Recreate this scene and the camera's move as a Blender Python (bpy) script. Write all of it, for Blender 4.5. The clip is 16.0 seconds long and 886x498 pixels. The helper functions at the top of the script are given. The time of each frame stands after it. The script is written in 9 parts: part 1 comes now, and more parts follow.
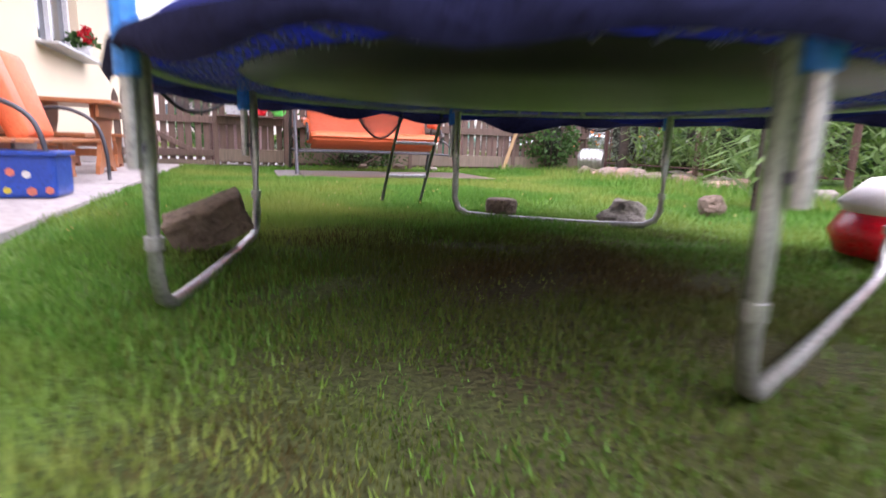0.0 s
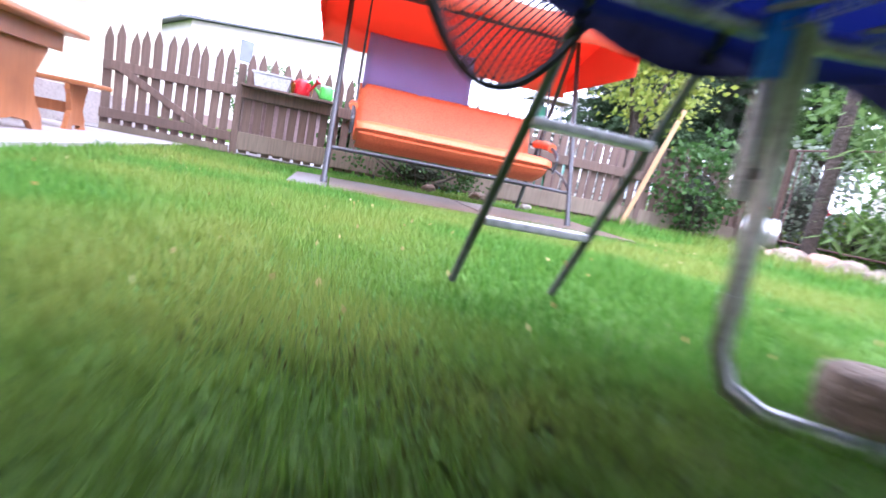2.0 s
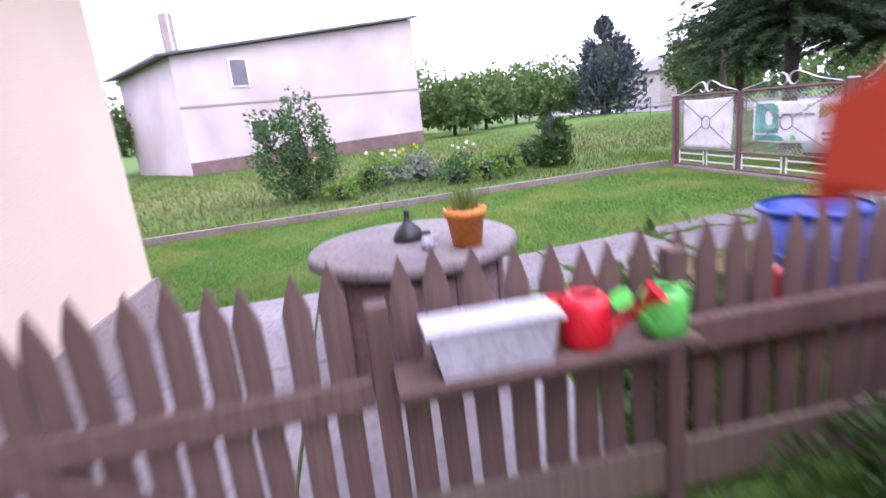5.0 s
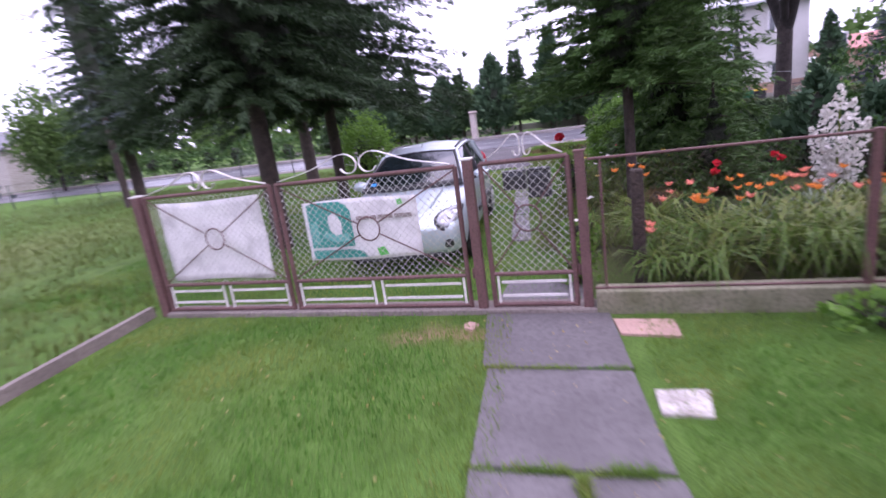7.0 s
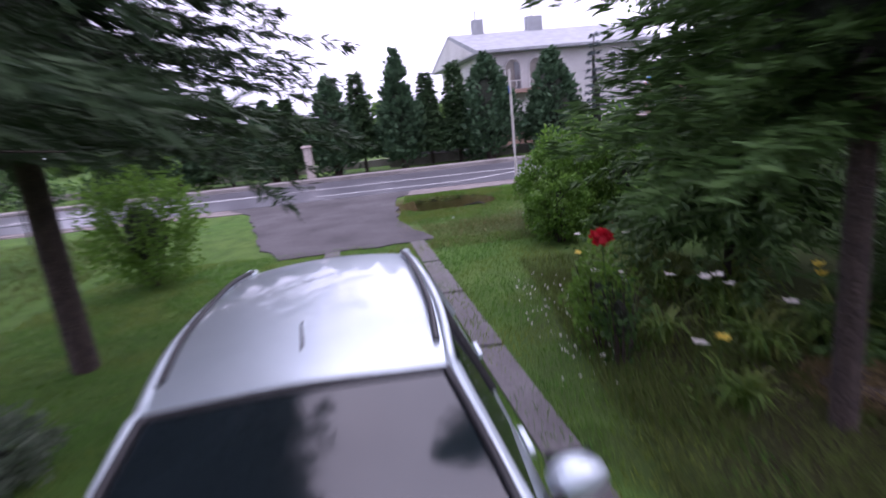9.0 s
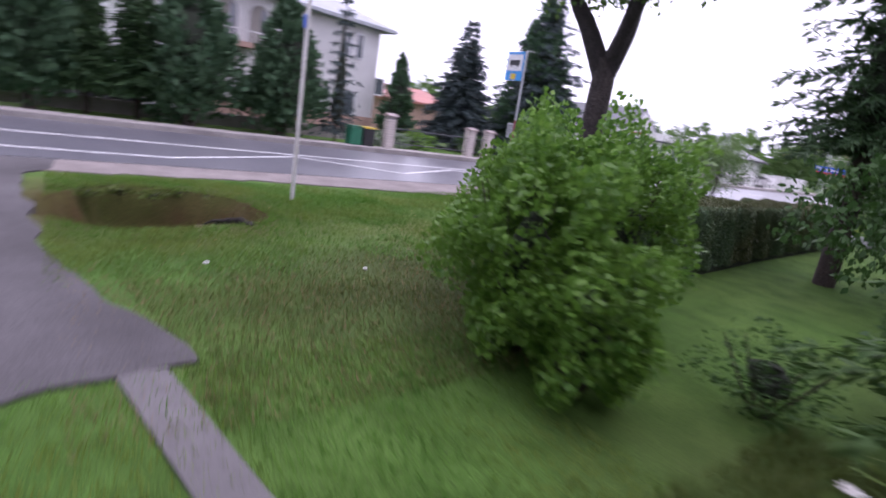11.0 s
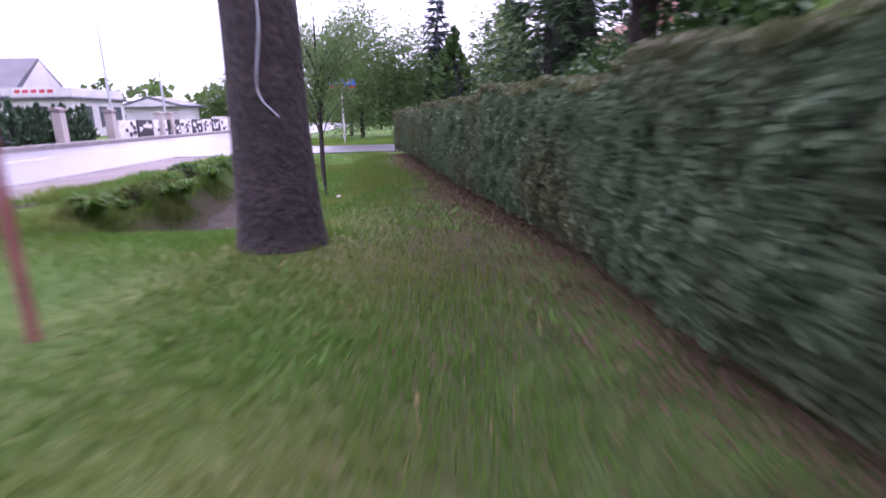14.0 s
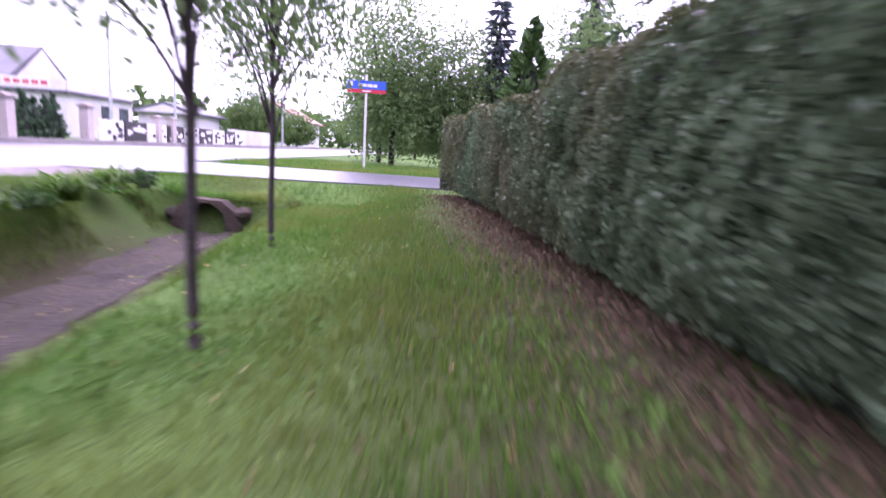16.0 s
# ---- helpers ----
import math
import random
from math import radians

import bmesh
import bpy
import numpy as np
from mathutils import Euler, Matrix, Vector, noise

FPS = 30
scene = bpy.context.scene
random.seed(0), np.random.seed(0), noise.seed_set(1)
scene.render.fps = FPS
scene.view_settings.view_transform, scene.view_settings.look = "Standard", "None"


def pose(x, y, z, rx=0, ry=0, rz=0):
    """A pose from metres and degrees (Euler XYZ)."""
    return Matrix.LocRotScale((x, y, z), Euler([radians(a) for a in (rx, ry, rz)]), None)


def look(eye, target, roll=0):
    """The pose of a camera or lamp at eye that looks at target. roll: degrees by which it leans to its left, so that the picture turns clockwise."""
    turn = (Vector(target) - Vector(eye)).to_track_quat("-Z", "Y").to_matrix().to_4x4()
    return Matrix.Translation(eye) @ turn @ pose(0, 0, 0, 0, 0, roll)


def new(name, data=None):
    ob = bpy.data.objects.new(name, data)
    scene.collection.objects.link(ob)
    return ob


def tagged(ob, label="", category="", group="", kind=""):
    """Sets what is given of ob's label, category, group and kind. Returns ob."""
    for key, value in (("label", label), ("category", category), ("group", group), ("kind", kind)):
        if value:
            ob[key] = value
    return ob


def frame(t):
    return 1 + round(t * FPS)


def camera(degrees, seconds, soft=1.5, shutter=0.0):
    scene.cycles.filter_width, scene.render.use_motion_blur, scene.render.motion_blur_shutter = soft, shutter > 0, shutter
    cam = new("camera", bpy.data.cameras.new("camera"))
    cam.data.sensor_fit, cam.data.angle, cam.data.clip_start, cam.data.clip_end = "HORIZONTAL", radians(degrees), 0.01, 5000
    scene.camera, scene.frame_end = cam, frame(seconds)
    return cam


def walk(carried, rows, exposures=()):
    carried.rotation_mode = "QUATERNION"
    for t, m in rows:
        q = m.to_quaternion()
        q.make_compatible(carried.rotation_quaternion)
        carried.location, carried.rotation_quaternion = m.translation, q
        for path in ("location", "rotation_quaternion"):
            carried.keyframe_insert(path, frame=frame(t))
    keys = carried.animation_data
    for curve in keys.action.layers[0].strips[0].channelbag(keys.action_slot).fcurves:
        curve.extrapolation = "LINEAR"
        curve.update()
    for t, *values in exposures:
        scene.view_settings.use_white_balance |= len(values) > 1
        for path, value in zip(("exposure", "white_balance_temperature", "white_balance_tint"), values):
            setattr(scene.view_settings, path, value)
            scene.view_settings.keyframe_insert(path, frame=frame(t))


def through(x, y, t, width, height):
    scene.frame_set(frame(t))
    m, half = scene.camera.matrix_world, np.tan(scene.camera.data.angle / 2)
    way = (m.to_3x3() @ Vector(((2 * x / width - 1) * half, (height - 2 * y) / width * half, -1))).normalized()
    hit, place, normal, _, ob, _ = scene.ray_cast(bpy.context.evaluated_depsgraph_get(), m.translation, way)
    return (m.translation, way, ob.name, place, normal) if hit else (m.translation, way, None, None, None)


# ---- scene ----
cam = camera(80.0, 16.0, soft=1.6, shutter=0.75)
PATH = [
    (0, (1.418, 0.154, 0.445), (2.087, 1.999, 0.058), 2.0),
    (0.5, (1.496, 0.669, 0.294), (2.154, 2.518, -0.092), 3.7),
    (1, (1.45, 1.375, 0.282), (1.981, 3.268, -0.083), -10.7),
    (1.5, (1.674, 2.078, 0.332), (2.233, 3.963, -0.039), -5.7),
    (2, (1.983, 2.793, 0.314), (2.443, 4.716, 0.014), 11.1),
    (2.5, (1.739, 3.587, 0.173), (2.019, 5.536, -0.178), 3.0),
    (3, (1.21, 4.414, 0.423), (1.345, 6.399, 0.212), -13.8),
    (5.3, (0.874, 8.275, 1.787), (1.223, 10.171, 1.255), -4.9),
    (5.5, (0.892, 8.789, 1.953), (1.454, 10.623, 1.387), -9.5),
    (6, (1.372, 10.258, 2.089), (2.586, 11.752, 1.546), -11.2),
    (6.5, (2.127, 11.52, 2.03), (3.858, 12.416, 1.581), -8.0),
    (7, (3.03, 12.527, 1.908), (4.859, 13.164, 1.411), -7.9),
    (7.5, (4.222, 13.319, 1.97), (6.099, 13.767, 1.445), -6.3),
    (8, (5.63, 14.018, 2.114), (7.538, 14.337, 1.608), -6.1),
    (8.5, (7.312, 14.523, 2.273), (9.24, 14.677, 1.764), -7.7),
    (9, (8.944, 14.799, 2.236), (10.887, 14.786, 1.764), -6.3),
    (11.3, (16.721, 15.663, 1.772), (18.117, 14.315, 1.286), 5.0),
    (11.5, (17.413, 15.651, 1.804), (18.709, 14.212, 1.305), -0.1),
    (12, (19.068, 15.35, 1.796), (19.954, 13.642, 1.25), -9.4),
    (12.5, (20.435, 14.756, 1.658), (20.892, 12.897, 1.08), -9.8),
    (13, (21.248, 13.807, 1.335), (21.396, 11.914, 0.707), -14.9),
    (13.5, (21.454, 12.516, 1.146), (21.369, 10.596, 0.592), -5.9),
    (14, (21.359, 11.004, 0.886), (21.226, 9.07, 0.397), -1.2),
    (14.5, (21.245, 9.319, 0.713), (21.135, 7.37, 0.28), 6.4),
    (15, (21.412, 7.955, 0.664), (21.393, 6.0, 0.244), -0.8),
    (15.5, (21.58, 6.473, 0.617), (21.595, 4.511, 0.227), -3.6),
    (16, (21.657, 5.175, 0.582), (21.606, 3.208, 0.223), 3.9),
]
walk(cam, [(t, look(eye, target, roll)) for t, eye, target, roll in PATH],
     exposures=[(0.0, 2.4, 6300, 29), (0.8, 2.95, 6200, 27), (1.6, 3.25, 5700, 26), (2.2, 3.08, 5300, 27), (2.55, 2.9, 4950, 38), (3.0, 2.65, 5300, 34), (5.3, 1.9, 5800, 42), (6.5, 1.6, 5800, 44), (7.5, 1.4, 5800, 46),
                (8.2, 1.4, 5800, 45), (8.7, 1.05, 5800, 42), (9.0, 1.0, 5800, 40), (11.3, 1.15, 5900, 36), (12.5, 1.15, 5900, 40), (14.0, 1.55, 5700, 54), (15.0, 2.0, 5650, 57), (16.0, 2.0, 5750, 57)])

# ---- sky and sun: bright overcast ----
SUN_ELEV, SUN_TURN = radians(52), radians(205)
world = bpy.data.worlds.new("overcast_sky")
scene.world = world
world.use_nodes = True
wn, wl = world.node_tree.nodes, world.node_tree.links
sky = wn.new("ShaderNodeTexSky")
sky.sky_type, sky.sun_disc = 'NISHITA', False
sky.sun_elevation, sky.sun_rotation = SUN_ELEV, SUN_TURN
sky.air_density, sky.dust_density = 1.0, 4.0
clouds = wn.new("ShaderNodeTexNoise")
clouds.inputs["Scale"].default_value, clouds.inputs["Detail"].default_value = 2.2, 5.0
ramp = wn.new("ShaderNodeValToRGB")
ramp.color_ramp.elements[0].position, ramp.color_ramp.elements[0].color = 0.3, (7.2, 7.5, 8.2, 1)
ramp.color_ramp.elements[1].position, ramp.color_ramp.elements[1].color = 0.7, (10.5, 10.6, 10.9, 1)
wmix = wn.new("ShaderNodeMix")
wmix.data_type = 'RGBA'
wmix.inputs["Factor"].default_value = 0.88
wl.new(clouds.outputs["Fac"], ramp.inputs["Fac"])
wl.new(sky.outputs["Color"], wmix.inputs["A"])
wl.new(ramp.outputs["Color"], wmix.inputs["B"])
wl.new(wmix.outputs["Result"], wn["Background"].inputs["Color"])
wn["Background"].inputs["Strength"].default_value = 0.1
sun = new("sun", bpy.data.lights.new("sun", 'SUN'))
sun.data.energy, sun.data.angle, sun.data.color = 0.8, radians(80), (1.0, 0.95, 0.88)
sun.matrix_world = look((0, 0, 60), (-18, 30, 0))

# ---- materials ----
MATS = {}


def principled(name):
    m = bpy.data.materials.new(name)
    m.use_nodes = True
    MATS[name] = m
    return m, m.node_tree.nodes, m.node_tree.links, m.node_tree.nodes["Principled BSDF"]


def noise_node(n, l, scale, detail=4.0, coords="Object"):
    tc = n.new("ShaderNodeTexCoord")
    t = n.new("ShaderNodeTexNoise")
    t.inputs["Scale"].default_value, t.inputs["Detail"].default_value = scale, detail
    l.new(tc.outputs[coords], t.inputs["Vector"])
    return t


def blend(n, l, fac, a, b):
    mx = n.new("ShaderNodeMix")
    mx.data_type = 'RGBA'
    for socket, v in (("Factor", fac), ("A", a), ("B", b)):
        s = mx.inputs[socket]
        if isinstance(v, bpy.types.NodeSocket):
            l.new(v, s)
        elif socket == "Factor":
            s.default_value = v
        else:
            s.default_value = (*v, 1)
    return mx.outputs["Result"]


def spread(n, l, fac, lo, hi):
    r = n.new("ShaderNodeMapRange")
    r.inputs["From Min"].default_value, r.inputs["From Max"].default_value = lo, hi
    l.new(fac, r.inputs["Value"])
    return r.outputs["Result"]


def mat(name, col, other=None, rough=0.7, metal=0.0, scale=2.0, fine=45.0, bump=0.25, dist=0.01, rand=None, coat=0.0, spec=0.5, alpha=1.0):
    """A surface of two colours mixed at a large and a fine scale, with fine relief."""
    m, n, l, p = principled(name)
    other = other or tuple(c * 0.7 for c in col)
    big, small = noise_node(n, l, scale), noise_node(n, l, fine)
    c = blend(n, l, spread(n, l, big.outputs["Fac"], 0.35, 0.68), col, other)
    c = blend(n, l, spread(n, l, small.outputs["Fac"], 0.45, 0.8), c, tuple(v * 0.62 for v in other))
    if rand:
        src = n.new("ShaderNodeObjectInfo").outputs["Random"] if rand == "object" else n.new("ShaderNodeNewGeometry").outputs["Random Per Island"]
        c = blend(n, l, src, c, blend(n, l, 0.6, c, other))
    l.new(c, p.inputs["Base Color"])
    p.inputs["Metallic"].default_value, p.inputs["Coat Weight"].default_value = metal, coat
    p.inputs["Specular IOR Level"].default_value, p.inputs["Alpha"].default_value = spec, alpha
    rr = n.new("ShaderNodeMapRange")
    rr.inputs["To Min"].default_value, rr.inputs["To Max"].default_value = max(rough - 0.12, 0.03), min(rough + 0.12, 1.0)
    l.new(small.outputs["Fac"], rr.inputs["Value"])
    l.new(rr.outputs["Result"], p.inputs["Roughness"])
    if bump:
        b = n.new("ShaderNodeBump")
        b.inputs["Strength"].default_value, b.inputs["Distance"].default_value = bump, dist
        l.new(small.outputs["Fac"], b.inputs["Height"])
        l.new(b.outputs["Normal"], p.inputs["Normal"])
    return m


def leaf(name, a, b, rough=0.5, through=0.3, patch=None):
    """Leaves, blades and petals: each one its own shade, some light passing through."""
    m, n, l, p = principled(name)
    g = n.new("ShaderNodeNewGeometry")
    big = noise_node(n, l, 0.8)
    c = blend(n, l, g.outputs["Random Per Island"], a, b)
    c = blend(n, l, spread(n, l, big.outputs["Fac"], 0.44 if patch else 0.35, 0.62 if patch else 0.75), c, patch or tuple(v * 0.7 for v in b))
    l.new(c, p.inputs["Base Color"])
    p.inputs["Roughness"].default_value, p.inputs["Specular IOR Level"].default_value = rough, 0.25
    tr, mx = n.new("ShaderNodeBsdfTranslucent"), n.new("ShaderNodeMixShader")
    l.new(c, tr.inputs["Color"])
    mx.inputs["Fac"].default_value = through
    l.new(p.outputs["BSDF"], mx.inputs[1])
    l.new(tr.outputs["BSDF"], mx.inputs[2])
    l.new(mx.outputs["Shader"], n["Material Output"].inputs["Surface"])
    return m


def wood(name, a, b, rough=0.6, along="Z", rand=True, coat=0.0):
    """Planed or weathered timber with grain along one axis."""
    m, n, l, p = principled(name)
    tc, mp = n.new("ShaderNodeTexCoord"), n.new("ShaderNodeMapping")
    s = {"X": (2, 30, 30), "Y": (30, 2, 30), "Z": (30, 30, 2)}[along]
    mp.inputs["Scale"].default_value = s
    t = n.new("ShaderNodeTexNoise")
    t.inputs["Scale"].default_value, t.inputs["Detail"].default_value = 1.6, 6
    l.new(tc.outputs["Object"], mp.inputs["Vector"])
    l.new(mp.outputs["Vector"], t.inputs["Vector"])
    c = blend(n, l, spread(n, l, t.outputs["Fac"], 0.3, 0.7), a, b)
    stain = noise_node(n, l, 1.7)
    c = blend(n, l, spread(n, l, stain.outputs["Fac"], 0.5, 0.8), c, tuple(v * 0.55 for v in b))
    if rand:
        c = blend(n, l, n.new("ShaderNodeObjectInfo").outputs["Random"], c, blend(n, l, 0.5, c, tuple(v * 0.5 for v in a)))
    l.new(c, p.inputs["Base Color"])
    p.inputs["Roughness"].default_value, p.inputs["Coat Weight"].default_value = rough, coat
    b2 = n.new("ShaderNodeBump")
    b2.inputs["Strength"].default_value, b2.inputs["Distance"].default_value = 0.35, 0.006
    l.new(t.outputs["Fac"], b2.inputs["Height"])
    l.new(b2.outputs["Normal"], p.inputs["Normal"])
    return m


def ground_mat():
    """Turf with yellowed and bare places of their own shape; those by the trampoline also carry light and shade."""
    m, n, l, p = principled("turf")
    tc = n.new("ShaderNodeTexCoord")
    big, mid, small = noise_node(n, l, 0.35), noise_node(n, l, 2.4), noise_node(n, l, 60.0)
    c = blend(n, l, spread(n, l, big.outputs["Fac"], 0.35, 0.7), (0.08, 0.185, 0.028), (0.12, 0.205, 0.04))
    c = blend(n, l, spread(n, l, mid.outputs["Fac"], 0.4, 0.75), c, (0.05, 0.115, 0.014))
    c = blend(n, l, spread(n, l, small.outputs["Fac"], 0.45, 0.7), c, (0.032, 0.06, 0.01))
    soil = blend(n, l, spread(n, l, small.outputs["Fac"], 0.35, 0.65), (0.055, 0.038, 0.024), (0.025, 0.017, 0.011))
    earth = blend(n, l, spread(n, l, small.outputs["Fac"], 0.35, 0.65), (0.10, 0.036, 0.022), (0.036, 0.014, 0.009))
    # Worn soil made paler, to brighten the side-lit ground by the trampoline.
    bare = blend(n, l, spread(n, l, small.outputs["Fac"], 0.35, 0.65), (0.105, 0.075, 0.04), (0.045, 0.032, 0.016))
    straw = blend(n, l, spread(n, l, small.outputs["Fac"], 0.35, 0.65), (0.34, 0.25, 0.14), (0.17, 0.115, 0.06))
    wob = n.new("ShaderNodeVectorMath")
    wob.operation = 'MULTIPLY_ADD'
    l.new(mid.outputs["Color"], wob.inputs[0])
    wob.inputs[1].default_value = (1.1, 1.1, 0)
    l.new(tc.outputs["Object"], wob.inputs[2])
    # Trampoline patches: worn soil also darkens for shade, the paler one adds side light.
    for (x, y, rx, ry, what, most) in (
            (2.5, 1.9, 1.3, 1.15, soil, 0.9), (3.3, 3.2, 0.8, 0.8, bare, 0.75), (2.2, 0.7, 1.5, 1.0, soil, 0.75), (3.7, 11.5, 1.25, 0.75, straw, 0.95), (2.9, 11.6, 0.7, 0.5, straw, 0.8), (2.8, 11.2, 0.9, 0.7, soil, 0.4),
            (13.6, 12.4, 3.2, 1.5, soil, 0.85), (11.0, 12.3, 1.6, 1.3, soil, 0.85), (7.6, 7.0, 0.6, 1.8, soil, 0.7), (9.6, 11.3, 1.9, 2.2, soil, 0.8), (13.5, 9.8, 3.2, 1.6, soil, 0.8), (21.1, 4.5, 0.75, 8.5, soil, 0.8), (19.9, 12.0, 1.2, 2.2, soil, 0.6),
            (22.4, 10.9, 1.3, 1.0, straw, 0.22), (22.2, 7.0, 1.2, 1.2, straw, 0.2), (22.2, 9.0, 0.9, 5.0, straw, 0.2), (24.4, 2.2, 0.9, 4.2, soil, 0.9),
            (23.6, 14.5, 1.75, 2.0, earth, 1.0), (8.2, 9.0, 0.8, 2.2, soil, 0.8), (7.2, 5.4, 0.8, 3.2, soil, 0.8), (7.15, 13.95, 0.25, 0.55, straw, 0.8), (1.0, 20.0, 5.0, 1.6, soil, 0.4), (6.0, 27.0, 9.0, 4.0, straw, 0.3), (-4.0, 23.0, 5.0, 3.0, straw, 0.25)):
        sub, ln = n.new("ShaderNodeVectorMath"), n.new("ShaderNodeVectorMath")
        sub.operation, ln.operation = 'SUBTRACT', 'LENGTH'
        l.new(wob.outputs[0], sub.inputs[0])
        sub.inputs[1].default_value = (x + 0.55, y + 0.55, 0)
        sc = n.new("ShaderNodeVectorMath")
        sc.operation = 'MULTIPLY'
        l.new(sub.outputs[0], sc.inputs[0])
        sc.inputs[1].default_value = (1 / rx, 1 / ry, 0)
        l.new(sc.outputs[0], ln.inputs[0])
        r = n.new("ShaderNodeMapRange")
        r.inputs["From Min"].default_value, r.inputs["From Max"].default_value = 1.35, 0.35
        r.inputs["To Max"].default_value = most
        l.new(ln.outputs["Value"], r.inputs["Value"])
        c = blend(n, l, r.outputs["Result"], c, what)
    l.new(c, p.inputs["Base Color"])
    p.inputs["Roughness"].default_value, p.inputs["Specular IOR Level"].default_value = 0.9, 0.2
    b = n.new("ShaderNodeBump")
    b.inputs["Strength"].default_value, b.inputs["Distance"].default_value = 0.9, 0.03
    l.new(small.outputs["Fac"], b.inputs["Height"])
    l.new(b.outputs["Normal"], p.inputs["Normal"])
    return m


def glass(name, tint=(0.9, 0.95, 0.95), rough=0.02):
    m, n, l, p = principled(name)
    p.inputs["Base Color"].default_value = (*tint, 1)
    p.inputs["Roughness"].default_value, p.inputs["Transmission Weight"].default_value, p.inputs["IOR"].default_value = rough, 1.0, 1.45
    return m


def lacquer(name, a, b):
    """Metallic car paint under clear lacquer, with a faint film of dust."""
    m, n, l, p = principled(name)
    dust = noise_node(n, l, 3.0)
    l.new(blend(n, l, spread(n, l, dust.outputs["Fac"], 0.35, 0.7), a, b), p.inputs["Base Color"])
    p.inputs["Metallic"].default_value, p.inputs["Coat Weight"].default_value, p.inputs["Coat Roughness"].default_value = 0.7, 0.8, 0.06
    l.new(spread(n, l, dust.outputs["Fac"], -2.2, 4.0), p.inputs["Roughness"])
    return m


TURF = ground_mat()
CONCRETE = mat("weathered_concrete", (0.148, 0.138, 0.138), (0.088, 0.081, 0.081), rough=0.62, scale=1.6, fine=26, bump=0.5, rand="object")
PATIO = mat("pale_patio_concrete", (0.38, 0.355, 0.355), (0.28, 0.26, 0.26), rough=0.7, scale=1.1, fine=25, bump=0.25)
ASPHALT = mat("wet_asphalt", (0.12, 0.12, 0.135), (0.085, 0.085, 0.10), spec=0.5, rough=0.33, scale=0.5, fine=160, bump=0.25, dist=0.004)
GRAVEL = mat("grit_shoulder", (0.235, 0.205, 0.192), (0.155, 0.132, 0.122), rough=0.9, scale=1.5, fine=70, bump=0.8)
PAINT_WHITE = mat("road_paint", (0.72, 0.72, 0.72), (0.5, 0.5, 0.5), rough=0.5, scale=3, fine=60)
KERB = mat("kerb_concrete", (0.34, 0.315, 0.295), (0.23, 0.21, 0.20), rough=0.85, scale=1.5)
PLASTER_CREAM = mat("cream_render", (0.78, 0.68, 0.50), (0.70, 0.60, 0.44), rough=0.85, scale=0.6, fine=120, bump=0.3, dist=0.003)
PLASTER_PINK = mat("pinkish_render", (0.60, 0.54, 0.53), (0.43, 0.375, 0.37), rough=0.9, scale=0.35, fine=90, bump=0.3, dist=0.004)
PLASTER_WHITE = mat("white_render", (0.68, 0.67, 0.66), (0.50, 0.49, 0.48), rough=0.85, scale=0.5, fine=90, bump=0.2, dist=0.003)
PLINTH = mat("brown_plinth", (0.20, 0.13, 0.12), (0.13, 0.085, 0.08), rough=0.85, scale=1.5)
PLINTH_GREY = mat("grey_plinth", (0.34, 0.29, 0.27), (0.26, 0.22, 0.21), rough=0.85, scale=1.5)
ROOF_ZINC = mat("weathered_zinc_sheet", (0.36, 0.38, 0.40), (0.27, 0.285, 0.30), rough=0.75, scale=2.0, bump=0.1)
# White plaster darkened, so that the loggia's shade sits in the colour.
LOGGIA_SHADE = mat("loggia_shade_paint", (0.24, 0.22, 0.20), (0.18, 0.165, 0.15), rough=0.85, scale=1.5, bump=0.1)
ROOF_DARK = mat("dark_roof", (0.10, 0.105, 0.12), (0.07, 0.07, 0.08), rough=0.5, scale=1.0)
ROOF_RED = mat("red_roof_tile", (0.40, 0.16, 0.13), (0.30, 0.12, 0.10), rough=0.7, scale=1.0)
# Red tile paled: the haze of distance is mixed into its colour.
ROOF_HAZE = mat("hazy_red_roof_tile", (0.46, 0.24, 0.20), (0.36, 0.19, 0.16), rough=0.7, scale=1.0)
FENCE_WOOD = wood("old_brown_fence_wood", (0.16, 0.105, 0.085), (0.09, 0.06, 0.052), rough=0.8)
GREY_WOOD = wood("weathered_grey_wood", (0.24, 0.19, 0.15), (0.14, 0.11, 0.085), rough=0.85)
PINE_WOOD = wood("varnished_pine", (0.46, 0.17, 0.065), (0.33, 0.11, 0.04), rough=0.45, coat=0.2)
PALE_WOOD = wood("raw_pine", (0.50, 0.34, 0.18), (0.38, 0.24, 0.12), rough=0.7)
GALV = mat("galvanised_steel", (0.46, 0.47, 0.47), (0.34, 0.35, 0.35), rough=0.38, metal=0.85, scale=4, fine=60, bump=0.08)
STEEL_DARK = mat("dark_painted_steel", (0.055, 0.058, 0.075), (0.035, 0.036, 0.045), rough=0.4, scale=4, bump=0.05)
STEEL_GREEN = mat("dull_green_steel", (0.075, 0.10, 0.085), (0.05, 0.065, 0.055), rough=0.45, metal=0.3, scale=4, bump=0.05)
STEEL_GREY = mat("pale_grey_steel", (0.52, 0.54, 0.56), (0.4, 0.42, 0.44), rough=0.4, metal=0.4, scale=4, bump=0.05)
RUST = mat("brown_gate_paint", (0.145, 0.075, 0.07), (0.10, 0.05, 0.045), rough=0.65, scale=3, fine=50, bump=0.3)
WIRE = mat("zinc_wire", (0.70, 0.70, 0.67), (0.52, 0.51, 0.48), rough=0.45, metal=0.3, scale=5, bump=0.0)
WIRE_DARK = mat("rusty_wire", (0.12, 0.085, 0.07), (0.08, 0.055, 0.045), rough=0.7, scale=5, bump=0.0)
